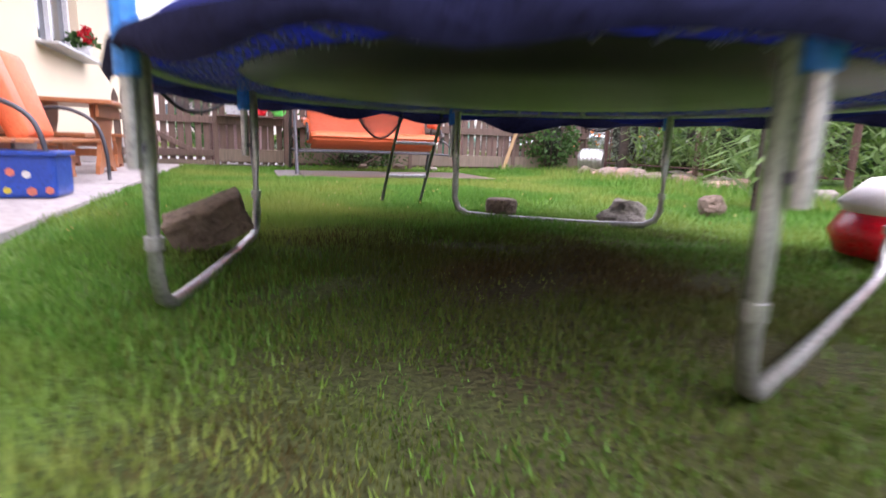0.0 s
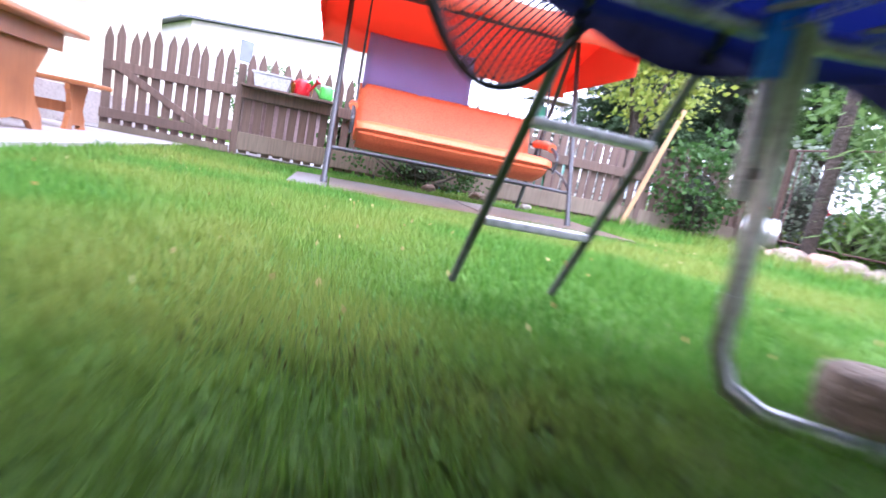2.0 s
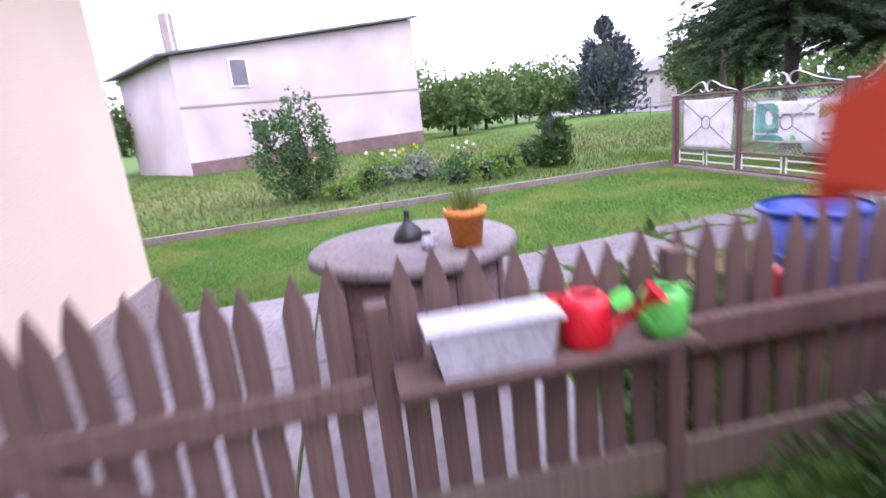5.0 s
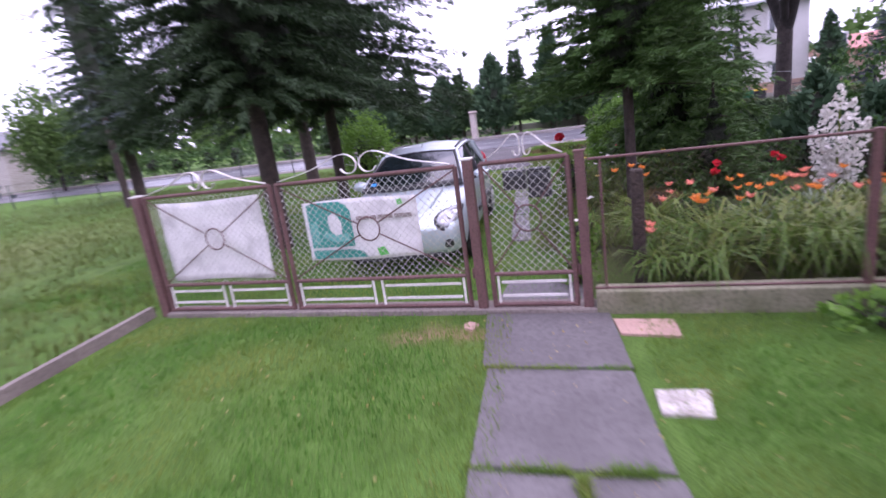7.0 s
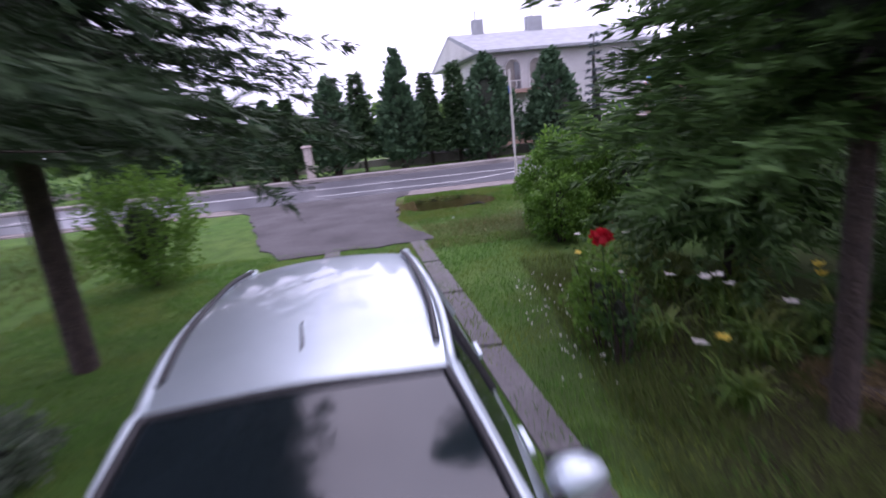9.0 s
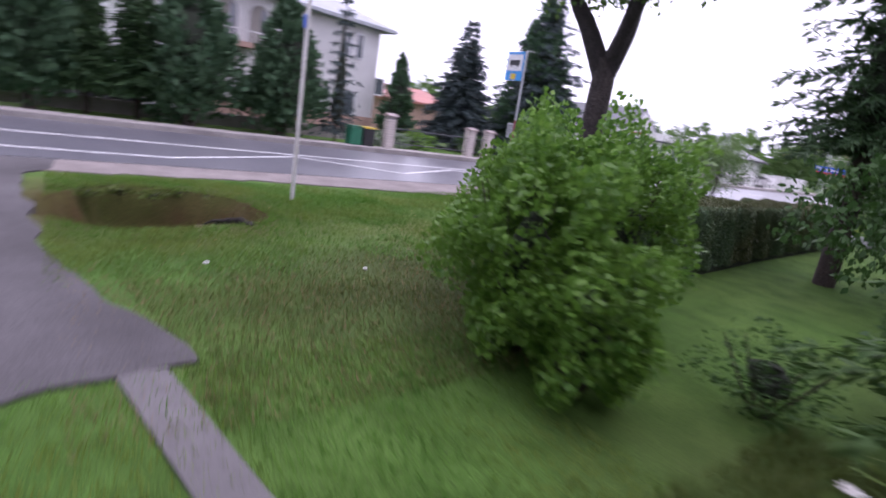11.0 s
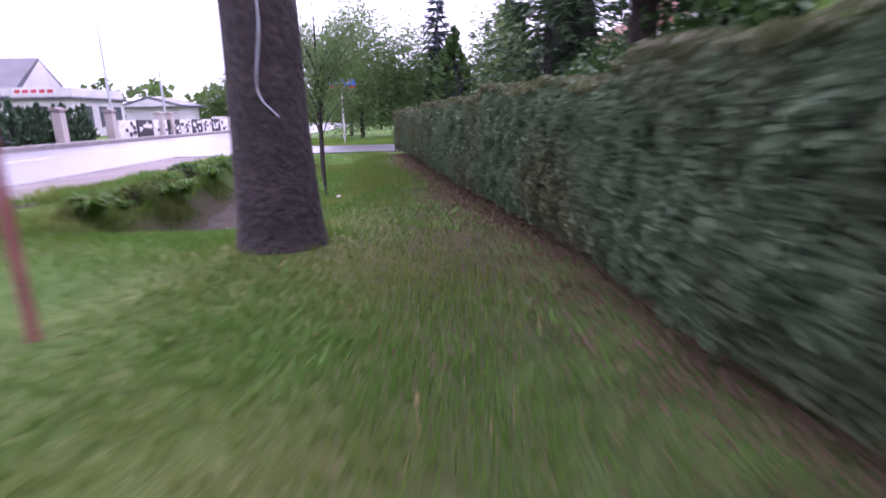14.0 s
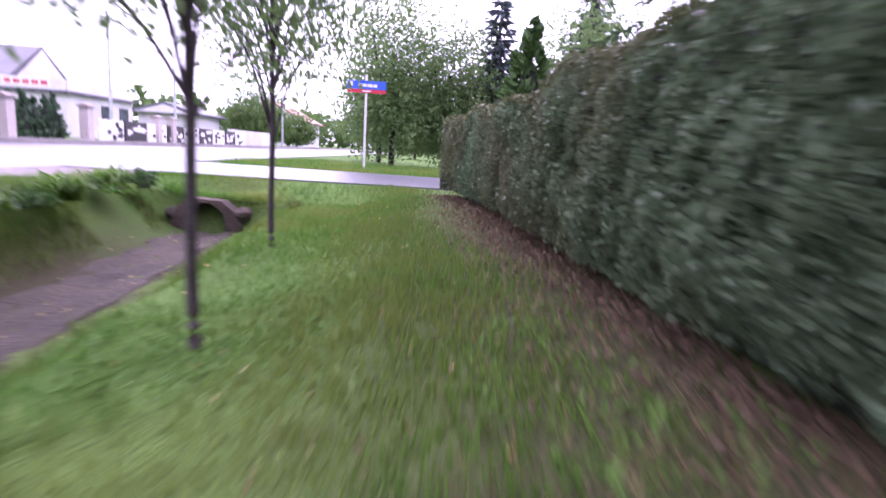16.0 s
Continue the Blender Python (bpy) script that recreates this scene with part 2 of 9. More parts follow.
WHITE_STEEL = mat("white_enamel", (0.72, 0.70, 0.68), (0.58, 0.55, 0.52), rough=0.45, scale=4)
SHEET_WHITE = mat("white_tarpaulin", (0.80, 0.785, 0.78), (0.76, 0.74, 0.735), rough=0.5, scale=1.6, fine=5, bump=0.4, dist=0.02)
SHEET_GREEN = mat("teal_print", (0.02, 0.26, 0.21), (0.035, 0.33, 0.27), rough=0.5, scale=3)
SHEET_PALE = mat("pale_teal_print", (0.16, 0.50, 0.44), (0.12, 0.42, 0.36), rough=0.5, scale=3)
PVC_BLUE = leaf("blue_pvc_pad", (0.012, 0.022, 0.22), (0.01, 0.016, 0.15), 0.5, 0.16)
SLEEVE_BLUE = mat("bright_blue_sleeve", (0.02, 0.22, 0.62), (0.015, 0.16, 0.48), rough=0.5, scale=4)
MAT_BLACK = mat("black_jumping_mat", (0.036, 0.038, 0.038), (0.024, 0.026, 0.026), rough=0.45, scale=3, fine=200)
NET_DARK = mat("dark_net", (0.02, 0.02, 0.026), (0.012, 0.012, 0.016), rough=0.8, scale=6)
ORANGE_CLOTH = mat("orange_fabric", (0.74, 0.165, 0.06), (0.64, 0.13, 0.045), rough=0.55, scale=2, fine=90, bump=0.3, dist=0.004)
RED_CLOTH = leaf("red_orange_canopy", (0.76, 0.13, 0.065), (0.68, 0.105, 0.05), 0.7, 0.42, (0.72, 0.115, 0.055))
PURPLE = leaf("lilac_towel", (0.40, 0.34, 0.66), (0.36, 0.30, 0.62), 0.9, 0.4, (0.34, 0.29, 0.58))
PL_RED = mat("red_plastic", (0.68, 0.012, 0.025), (0.52, 0.01, 0.02), rough=0.3, scale=4, bump=0.03)
PL_GREEN = mat("bright_green_plastic", (0.10, 0.58, 0.10), (0.08, 0.46, 0.08), rough=0.3, scale=4, bump=0.03)
PL_DGREEN = mat("dark_green_plastic", (0.015, 0.16, 0.085), (0.01, 0.11, 0.06), rough=0.4, scale=4)
PL_BLUE = mat("blue_plastic", (0.012, 0.06, 0.36), (0.01, 0.045, 0.27), rough=0.35, scale=4, bump=0.03)
PL_YELLOW = mat("yellow_plastic", (0.75, 0.55, 0.03), (0.6, 0.42, 0.02), rough=0.4, scale=4)
PL_GREY = mat("grey_planter", (0.42, 0.44, 0.48), (0.34, 0.36, 0.40), rough=0.6, scale=4)
PL_BLACK = mat("black_plastic", (0.02, 0.02, 0.022), (0.012, 0.012, 0.014), rough=0.5, scale=4)
TERRA = mat("orange_flowerpot", (0.72, 0.26, 0.04), (0.60, 0.20, 0.03), rough=0.5, scale=4)
CAR_PAINT = lacquer("silver_car_paint", (0.58, 0.67, 0.70), (0.52, 0.61, 0.65))
CAR_TRIM = mat("black_car_trim", (0.02, 0.02, 0.022), (0.014, 0.014, 0.015), rough=0.5, scale=4)
CAR_GLASS = mat("dark_car_glass", (0.010, 0.016, 0.019), (0.007, 0.011, 0.013), rough=0.04, scale=1, fine=2, bump=0.0, spec=0.65, coat=0.3)
RUBBER = mat("tyre_rubber", (0.018, 0.018, 0.019), (0.012, 0.012, 0.012), rough=0.85, scale=5)
ALLOY = mat("alloy_rim", (0.5, 0.5, 0.52), (0.4, 0.4, 0.42), rough=0.3, metal=0.9, scale=5, bump=0.0)
LAMP_GLASS = mat("headlamp_lens", (0.36, 0.38, 0.41), (0.2, 0.21, 0.23), rough=0.08, metal=0.3, scale=9, fine=20, bump=0.0, coat=1.0)
WINDOW_GLASS = mat("window_pane", (0.10, 0.115, 0.13), (0.06, 0.07, 0.08), rough=0.05, scale=0.7, fine=2, bump=0.0, spec=0.8)
WINDOW_WHITE = mat("white_window_frame", (0.76, 0.76, 0.78), (0.66, 0.66, 0.69), rough=0.4, scale=3, bump=0.05)
CURTAIN = mat("white_net_curtain", (0.72, 0.72, 0.74), (0.6, 0.6, 0.63), rough=0.9, scale=8)
STONE = mat("grey_stone", (0.27, 0.25, 0.22), (0.16, 0.145, 0.125), rough=0.9, scale=5, fine=40, bump=0.7, dist=0.02)
STONE_BROWN = mat("brown_rubble_block", (0.20, 0.15, 0.115), (0.115, 0.085, 0.065), rough=0.95, scale=4, fine=30, bump=0.9, dist=0.03)
STONE_PINK = mat("reddish_slab", (0.46, 0.30, 0.24), (0.34, 0.22, 0.18), rough=0.85, scale=4)
STONE_WHITE = mat("white_stone_slab", (0.56, 0.53, 0.49), (0.30, 0.27, 0.24), rough=0.85, scale=7, fine=35, bump=0.6)
BRICK_WHITE = mat("white_brick", (0.60, 0.54, 0.50), (0.46, 0.41, 0.38), rough=0.85, scale=6, rand="object")
SOIL = mat("bare_soil", (0.09, 0.065, 0.045), (0.045, 0.032, 0.023), rough=0.95, scale=2, fine=30, bump=1.0, dist=0.04)
DRIVE_GREY = mat("worn_drive_surface", (0.105, 0.098, 0.102), (0.05, 0.046, 0.047), rough=0.8, scale=0.8, fine=70, bump=0.5, spec=0.3)
SAND = mat("pale_sandy_rubble", (0.34, 0.27, 0.23), (0.20, 0.155, 0.13), rough=0.95, scale=6, fine=35, bump=1.0, dist=0.03)
MUD = mat("dry_ditch_mud", (0.06, 0.046, 0.030), (0.026, 0.02, 0.013), rough=0.9, scale=2, fine=30, bump=1.0, dist=0.04)
WELL_SIDE = mat("brown_well_cladding", (0.14, 0.085, 0.085), (0.10, 0.06, 0.06), rough=0.7, scale=3, fine=25)
WELL_LID = mat("worn_concrete_lid", (0.185, 0.168, 0.162), (0.12, 0.108, 0.104), rough=0.7, scale=2.5, fine=40)
BARK = mat("spruce_bark", (0.062, 0.045, 0.036), (0.032, 0.024, 0.02), rough=0.95, scale=9, fine=35, bump=1.0, dist=0.03)
BARK_DARK = mat("dark_bark", (0.027, 0.021, 0.02), (0.013, 0.01, 0.01), rough=0.95, scale=7, fine=28, bump=1.0, dist=0.04)
BARK_ROAD = mat("grey_brown_roadside_bark", (0.058, 0.046, 0.042), (0.028, 0.022, 0.021), rough=0.95, scale=6, fine=24, bump=1.0, dist=0.04)
SPRUCE = leaf("spruce_needles", (0.027, 0.064, 0.027), (0.057, 0.112, 0.04), 0.6, 0.15)
SPRUCE_LIGHT = leaf("young_spruce_needles", (0.035, 0.085, 0.022), (0.075, 0.15, 0.035), 0.6, 0.2)
SPRUCE_BLUE = leaf("blue_spruce_needles", (0.05, 0.075, 0.075), (0.085, 0.115, 0.115), 0.6, 0.15)
THUJA = leaf("thuja_sprays", (0.036, 0.085, 0.045), (0.075, 0.142, 0.07), 0.6, 0.15)
HEDGE = leaf("clipped_hedge_leaves", (0.10, 0.165, 0.088), (0.145, 0.215, 0.112), 0.5, 0.35, (0.135, 0.15, 0.075))
HEDGE_TOP = leaf("brownish_hedge_tips", (0.09, 0.12, 0.045), (0.14, 0.15, 0.07), 0.5, 0.25)
BUSH = leaf("bright_bush_leaves", (0.075, 0.18, 0.024), (0.165, 0.31, 0.046), 0.5, 0.45)
CORNER_LEAF = leaf("broad_corner_bush_leaves", (0.05, 0.14, 0.018), (0.17, 0.33, 0.05), 0.42, 0.4)
BUSH_DARK = leaf("shrub_leaves", (0.03, 0.085, 0.02), (0.065, 0.14, 0.035), 0.5, 0.3)
TREE_LEAF = leaf("tree_leaves", (0.055, 0.12, 0.03), (0.115, 0.20, 0.05), 0.55, 0.4)
STREET_LEAF = leaf("pale_street_tree_leaves", (0.09, 0.175, 0.055), (0.17, 0.27, 0.09), 0.55, 0.4)
YELLOW_LEAF = leaf("yellowish_leaves", (0.16, 0.23, 0.035), (0.26, 0.30, 0.05), 0.5, 0.4)
SILVER_LEAF = leaf("silvery_shrub_leaves", (0.14, 0.19, 0.14), (0.22, 0.27, 0.2), 0.6, 0.25)
BLADE = leaf("grass_blades", (0.045, 0.15, 0.016), (0.12, 0.265, 0.038), 0.5, 0.42, (0.19, 0.25, 0.05))
BLADE_VERGE = leaf("verge_grass_blades", (0.045, 0.14, 0.012), (0.105, 0.212, 0.026), 0.6, 0.42, (0.13, 0.185, 0.03))
BLADE_DRY = leaf("tired_grass_blades", (0.075, 0.13, 0.022), (0.125, 0.16, 0.038), 0.6, 0.35)
MAIZE_LEAF = leaf("pale_maize_leaves", (0.10, 0.19, 0.055), (0.19, 0.29, 0.10), 0.5, 0.45)
STRAP_LEAF = leaf("daylily_leaves", (0.055, 0.13, 0.02), (0.15, 0.235, 0.045), 0.45, 0.38, (0.22, 0.21, 0.055))
IRIS_LEAF = leaf("grey_green_sword_leaves", (0.10, 0.16, 0.10), (0.2, 0.25, 0.17), 0.5, 0.3)
PETAL_ORANGE = leaf("orange_petals", (0.80, 0.20, 0.02), (0.85, 0.30, 0.05), 0.5, 0.4)
PETAL_PINK = leaf("salmon_petals", (0.80, 0.20, 0.14), (0.85, 0.30, 0.2), 0.5, 0.4)
PETAL_RED = leaf("red_petals", (0.45, 0.01, 0.02), (0.65, 0.015, 0.03), 0.5, 0.3)
PETAL_WHITE = leaf("white_petals", (0.78, 0.76, 0.70), (0.85, 0.83, 0.78), 0.5, 0.4)
PETAL_YELLOW = leaf("yellow_petals", (0.75, 0.58, 0.06), (0.82, 0.66, 0.1), 0.5, 0.4)
# Near-black: inner shade of crowns, bushes and hedge put into a solid's colour.
CORE = mat("painted_inner_shade", (0.022, 0.032, 0.016), (0.014, 0.02, 0.01), rough=0.95, scale=6, fine=25, bump=1.0, dist=0.05)
SIGN_BLUE = mat("sign_blue", (0.02, 0.11, 0.55), (0.02, 0.09, 0.45), rough=0.35, scale=5, bump=0.0)
SIGN_CYAN = mat("sign_light_blue", (0.03, 0.30, 0.72), (0.03, 0.25, 0.62), rough=0.35, scale=5, bump=0.0)
SIGN_RED = mat("sign_red", (0.55, 0.02, 0.04), (0.45, 0.02, 0.03), rough=0.35, scale=5, bump=0.0)
SIGN_WHITE = mat("sign_white", (0.75, 0.75, 0.76), (0.64, 0.64, 0.65), rough=0.4, scale=5, bump=0.0)
POST_RED = mat("faded_red_post", (0.34, 0.09, 0.10), (0.24, 0.07, 0.075), rough=0.55, scale=4)

WET_BOARD = wood("wet_brown_boards", (0.13, 0.085, 0.062), (0.075, 0.05, 0.038), rough=0.4, along="X")
NEEDLE_DARK = leaf("old_spruce_needles", (0.018, 0.04, 0.018), (0.04, 0.075, 0.028), 0.65, 0.12)
APRON = mat("grey_apron_concrete", (0.25, 0.235, 0.24), (0.16, 0.148, 0.152), rough=0.65, scale=1.2, fine=28, bump=0.3)
HEM_NAVY = mat("navy_pad_hem", (0.014, 0.016, 0.05), (0.009, 0.01, 0.03), rough=0.95, scale=8, fine=40, spec=0.08)
# Worn grass, coloured darker still to add the trampoline's shade.
BLADE_WORN_SHADE = leaf("worn_blades_painted_shade", (0.04, 0.1, 0.01), (0.085, 0.11, 0.016), 0.7, 0.3, (0.07, 0.053, 0.018))
STRAW = leaf("dry_straw_blades", (0.16, 0.12, 0.055), (0.25, 0.19, 0.09), 0.7, 0.25)
LAWN_MOSS = leaf("small_verge_weeds", (0.06, 0.16, 0.022), (0.14, 0.28, 0.05), 0.6, 0.35)
MOSSY = mat("mossy_old_concrete", (0.23, 0.215, 0.15), (0.13, 0.135, 0.075), rough=0.95, scale=3.0, fine=30, bump=0.5)
EDGING = mat("brown_stained_edging", (0.25, 0.215, 0.19), (0.16, 0.135, 0.12), rough=0.9, scale=1.2, fine=30, bump=0.4)
BARK_YOUNG = mat("smooth_dark_bark", (0.06, 0.046, 0.044), (0.035, 0.027, 0.026), rough=0.85, scale=14, fine=60, bump=0.3, dist=0.004)
DARK_PAINT = mat("dark_vehicle_paint", (0.03, 0.032, 0.04), (0.022, 0.024, 0.03), rough=0.25, scale=2, bump=0.0, coat=1.0)

# ---- builders ----
def finish(name, me, material, parent=None, label=""):
    if material:
        me.materials.append(material)
    ob = new(name, me)
    if parent:
        ob.parent = parent
    if label:
        ob["label"] = label
    return ob


def part(name, bm, material, parent=None, label="", smooth=False):
    """Links a bmesh as one mesh object under a thing or a part."""
    me = bpy.data.meshes.new(name)
    if smooth:
        for f in bm.faces:
            f.smooth = True
    bm.to_mesh(me)
    bm.free()
    return finish(name, me, material, parent, label)


def thing(name, label, category, group="", kind="", at=(0, 0, 0), turn=0.0):
    ob = tagged(new(name), label, category, group, kind)
    ob.matrix_world = pose(*at, 0, 0, turn)
    return ob


def B():
    return bmesh.new()


def box(bm, c, s, turn=None, bevel=0.0):
    m = Matrix.Translation(c) @ (turn if turn else Matrix()) @ Matrix.Diagonal((*s, 1))
    vs = bmesh.ops.create_cube(bm, size=1, matrix=m)["verts"]
    if bevel:
        es = list({e for v in vs for e in v.link_edges})
        bmesh.ops.bevel(bm, geom=es, offset=bevel, segments=2, affect='EDGES', profile=0.6)
    return bm


def rod(bm, a, b, r, r2=None, seg=8):
    a, b = Vector(a), Vector(b)
    q = (b - a).to_track_quat('Z', 'Y').to_matrix().to_4x4()
    bmesh.ops.create_cone(bm, cap_ends=True, segments=seg, radius1=r, radius2=r if r2 is None else r2, depth=(b - a).length,
                          matrix=Matrix.Translation((a + b) / 2) @ q)
    return bm


def tube(bm, pts, r, seg=8, closed=False):
    """A bent tube along points; r is a number or one per point."""
    pts = [Vector(p) for p in pts]
    rs = r if hasattr(r, "__len__") else [r] * len(pts)
    rings, n = [], len(pts)
    up = Vector((0, 0, 1))
    for i, p in enumerate(pts):
        d = (pts[(i + 1) % n] - pts[i - 1]) if closed else (pts[min(i + 1, n - 1)] - pts[max(i - 1, 0)])
        d.normalize()
        s = d.cross(up)
        if s.length < 0.05:
            s = d.cross(Vector((1, 0, 0)))
        s.normalize()
        t = s.cross(d)
        rings.append([bm.verts.new(p + rs[i] * (math.cos(a) * s + math.sin(a) * t)) for a in [2 * math.pi * k / seg for k in range(seg)]])
    for i in range(n if closed else n - 1):
        a, b = rings[i], rings[(i + 1) % n]
        for k in range(seg):
            f = bm.faces.new((a[k], a[(k + 1) % seg], b[(k + 1) % seg], b[k]))
            f.smooth = True
    if not closed:
        bm.faces.new(rings[0])
        bm.faces.new(list(reversed(rings[-1])))
    return bm


def bow(pts, n=8):
    """A smooth line through points."""
    p = [Vector(q) for q in pts]
    p = [2 * p[0] - p[1]] + p + [2 * p[-1] - p[-2]]
    out = []
    for i in range(1, len(p) - 2):
        for k in range(n):
            t = k / n
            out.append(0.5 * (2 * p[i] + (p[i + 1] - p[i - 1]) * t + (2 * p[i - 1] - 5 * p[i] + 4 * p[i + 1] - p[i + 2]) * t * t
                              + (3 * p[i] - p[i - 1] - 3 * p[i + 1] + p[i + 2]) * t ** 3))
    out.append(p[-2])
    return out


def lathe(bm, prof, c=(0, 0, 0), seg=28):
    """A turned form from (radius, height) pairs."""
    c = Vector(c)
    rings = []
    for r, z in prof:
        rings.append([bm.verts.new(c + Vector((r * math.cos(a), r * math.sin(a), z))) for a in [2 * math.pi * k / seg for k in range(seg)]] if r > 1e-4 else [bm.verts.new(c + Vector((0, 0, z)))])
    for a, b in zip(rings, rings[1:]):
        for k in range(seg):
            q = [a[k % len(a)], a[(k + 1) % len(a)], b[(k + 1) % len(b)], b[k % len(b)]]
            q = list(dict.fromkeys(q))
            if len(q) > 2:
                f = bm.faces.new(q)
                f.smooth = True
    return bm


def prism(bm, outline, thick, m=None):
    """An outline in the XZ plane, made thick along Y about the middle."""
    m = m or Matrix()
    a = [bm.verts.new(m @ Vector((x, -thick / 2, z))) for x, z in outline]
    b = [bm.verts.new(m @ Vector((x, thick / 2, z))) for x, z in outline]
    n = len(outline)
    bm.faces.new(a)
    bm.faces.new(list(reversed(b)))
    for i in range(n):
        bm.faces.new((a[i], b[i], b[(i + 1) % n], a[(i + 1) % n]))
    bmesh.ops.recalc_face_normals(bm, faces=bm.faces)
    return bm


def lump(bm, c, s, seed=0, rough=0.25, sub=3):
    """A rough stone."""
    vs = bmesh.ops.create_icosphere(bm, subdivisions=sub, radius=1)["verts"]
    for v in vs:
        p = v.co.copy()
        v.co = p * (1 + rough * noise.noise(p * 1.3 + Vector((seed * 7.1, 0, 0))) + 0.3 * rough * noise.noise(p * 4 + Vector((0, seed, 0))))
        v.co = Vector((v.co.x * s[0] + c[0], v.co.y * s[1] + c[1], v.co.z * s[2] + c[2]))
    return bm


def grid_mesh(name, xs, ys, height):
    X, Y = np.meshgrid(xs, ys, indexing="ij")
    Z = height(X, Y)
    nx, ny = X.shape
    v = np.stack([X, Y, Z], -1).reshape(-1, 3)
    i = (np.arange(nx - 1)[:, None] * ny + np.arange(ny - 1)[None]).ravel()
    f = np.stack([i, i + ny, i + ny + 1, i + 1], -1)
    me = bpy.data.meshes.new(name)
    me.from_pydata(v.tolist(), [], f.tolist())
    for p in me.polygons:
        p.use_smooth = True
    return me


def fast_mesh(name, V, k):
    """A mesh of separate k-sided faces from an array of their corners."""
    n = len(V) // k
    me = bpy.data.meshes.new(name)
    me.vertices.add(n * k)
    me.vertices.foreach_set("co", V.astype(np.float32).ravel())
    me.loops.add(n * k)
    me.loops.foreach_set("vertex_index", np.arange(n * k, dtype=np.int32))
    me.polygons.add(n)
    me.polygons.foreach_set("loop_start", np.arange(n, dtype=np.int32) * k)
    me.update(calc_edges=True)
    me.validate()
    return me


def cards(name, P, A, W):
    """Leaves: lozenges from P along A, as wide as W to each side, slightly folded."""
    V = np.stack([P, P + 0.45 * A + W, P + A, P + 0.45 * A - W], 1).reshape(-1, 3)
    return fast_mesh(name, V, 4)


def unit(v):
    return v / np.maximum(np.linalg.norm(v, axis=-1, keepdims=True), 1e-9)


def leaf_cloud(name, rng, P, N, size, wide=0.4, droop=0.3, loose=0.8):
    """Leaves at P that look about along N."""
    n = len(P)
    A = unit(N + loose * rng.normal(size=(n, 3)) + np.array([0, 0, -droop]))
    L = size * rng.uniform(0.6, 1.3, (n, 1))
    W = unit(np.cross(A, rng.normal(size=(n, 3)))) * L * wide
    return cards(name, P - A * L * 0.5, A * L, W)


def blob_points(rng, c, s, n, shell=0.55):
    """Points in the outer part of an uneven ellipsoid, and their outward ways."""
    d = unit(rng.normal(size=(n, 3)))
    lobes = 1 + 0.16 * np.sin(3.1 * d[:, :1] * 2 + 5 * d[:, 1:2] + c[0]) + 0.13 * np.sin(7 * d[:, 2:] + 4 * d[:, :1] + c[1])
    r = rng.uniform(shell, 1, (n, 1)) ** 0.6 * lobes
    return np.array(c) + d * r * np.array(s), unit(d / np.array(s))

# ---- ground ----
def dip(X, Y):
    """A roadside ditch and a pit, a trodden hollow in the back lawn and one small swell."""
    def trough(x0, w, y0, y1, deep, lean):
        across = np.clip(1 - ((X - x0 + lean * (Y - y0)) / w) ** 2, 0, 1)
        along = np.clip((Y - y0) / 0.1, 0, 1) * np.clip((y1 - Y) / 0.7, 0, 1)
        return -deep * np.sqrt(across) * along
    worn = np.clip((2.5 - np.hypot(X - 2.57, Y - 2.22)) / 0.75, 0, 1)
    sink = -0.05 * worn * worn * (3 - 2 * worn)
    def ease(v):
        v = np.clip(v, 0, 1)
        return v * v * (3 - 2 * v)
    fall = -0.2 * ease((X - 21.75 + 0.05 * Y) / 1.0) * (1 - ease((X - 24.7 + 0.1 * (Y + 1.75)) / 0.8)) * ease((Y + 2.6) / 0.8) * ease((7.2 - Y) / 2.0)
    turn = np.arctan2(Y - 14.5, X - 23.6)
    far = np.hypot((X - 23.6) / 1.2, (Y - 14.5) / 1.35) / (1 + 0.09 * np.sin(3 * turn + 1) + 0.06 * np.sin(5 * turn))
    pit = -1.15 * np.clip(1 - far ** 2, 0, 1) ** 0.4
    return sink + fall + trough(24.47, 1.0, -1.62, 6.2, 0.4, 0.1) + pit + 0.12 * np.exp(-((X - 22.14) ** 2 + (Y - 7.7) ** 2) / 0.5)


def ground_axis(lo, hi, step, far):
    mid = np.arange(lo, hi + 1e-6, step)
    out = np.array([3, 8, 20, 50, 120, 300, 700, far])
    return np.concatenate([(lo - out)[::-1], mid, hi + out])


ground = finish("ground", grid_mesh("ground", ground_axis(-12, 38, 0.2, 1500), ground_axis(-12, 26, 0.2, 1500), dip), TURF)
tagged(ground, "mown green lawn and verge with bare patches", "ground", kind="structure")


def slab(name, outline, z, thick, material, parent=None, label=""):
    bm = B()
    top = [bm.verts.new((x, y, z)) for x, y in outline]
    low = [bm.verts.new((x, y, z - thick)) for x, y in outline]
    n = len(outline)
    bm.faces.new(top)
    for i in range(n):
        bm.faces.new((top[i], low[i], low[(i + 1) % n], top[(i + 1) % n]))
    bmesh.ops.recalc_face_normals(bm, faces=bm.faces)
    return part(name, bm, material, parent, label)


def ragged(outline, step, amp):
    """The same outline with worn, uneven edges."""
    out = []
    for (x0, y0), (x1, y1) in zip(outline, outline[1:] + outline[:1]):
        n = max(1, int(math.hypot(x1 - x0, y1 - y0) / step))
        for k in range(n):
            x, y = x0 + (x1 - x0) * k / n, y0 + (y1 - y0) * k / n
            v = Vector((x * 1.9, y * 1.9, 0))
            out.append((x + amp * noise.noise(v), y + amp * noise.noise(v + Vector((7, 3, 0)))))
    return out


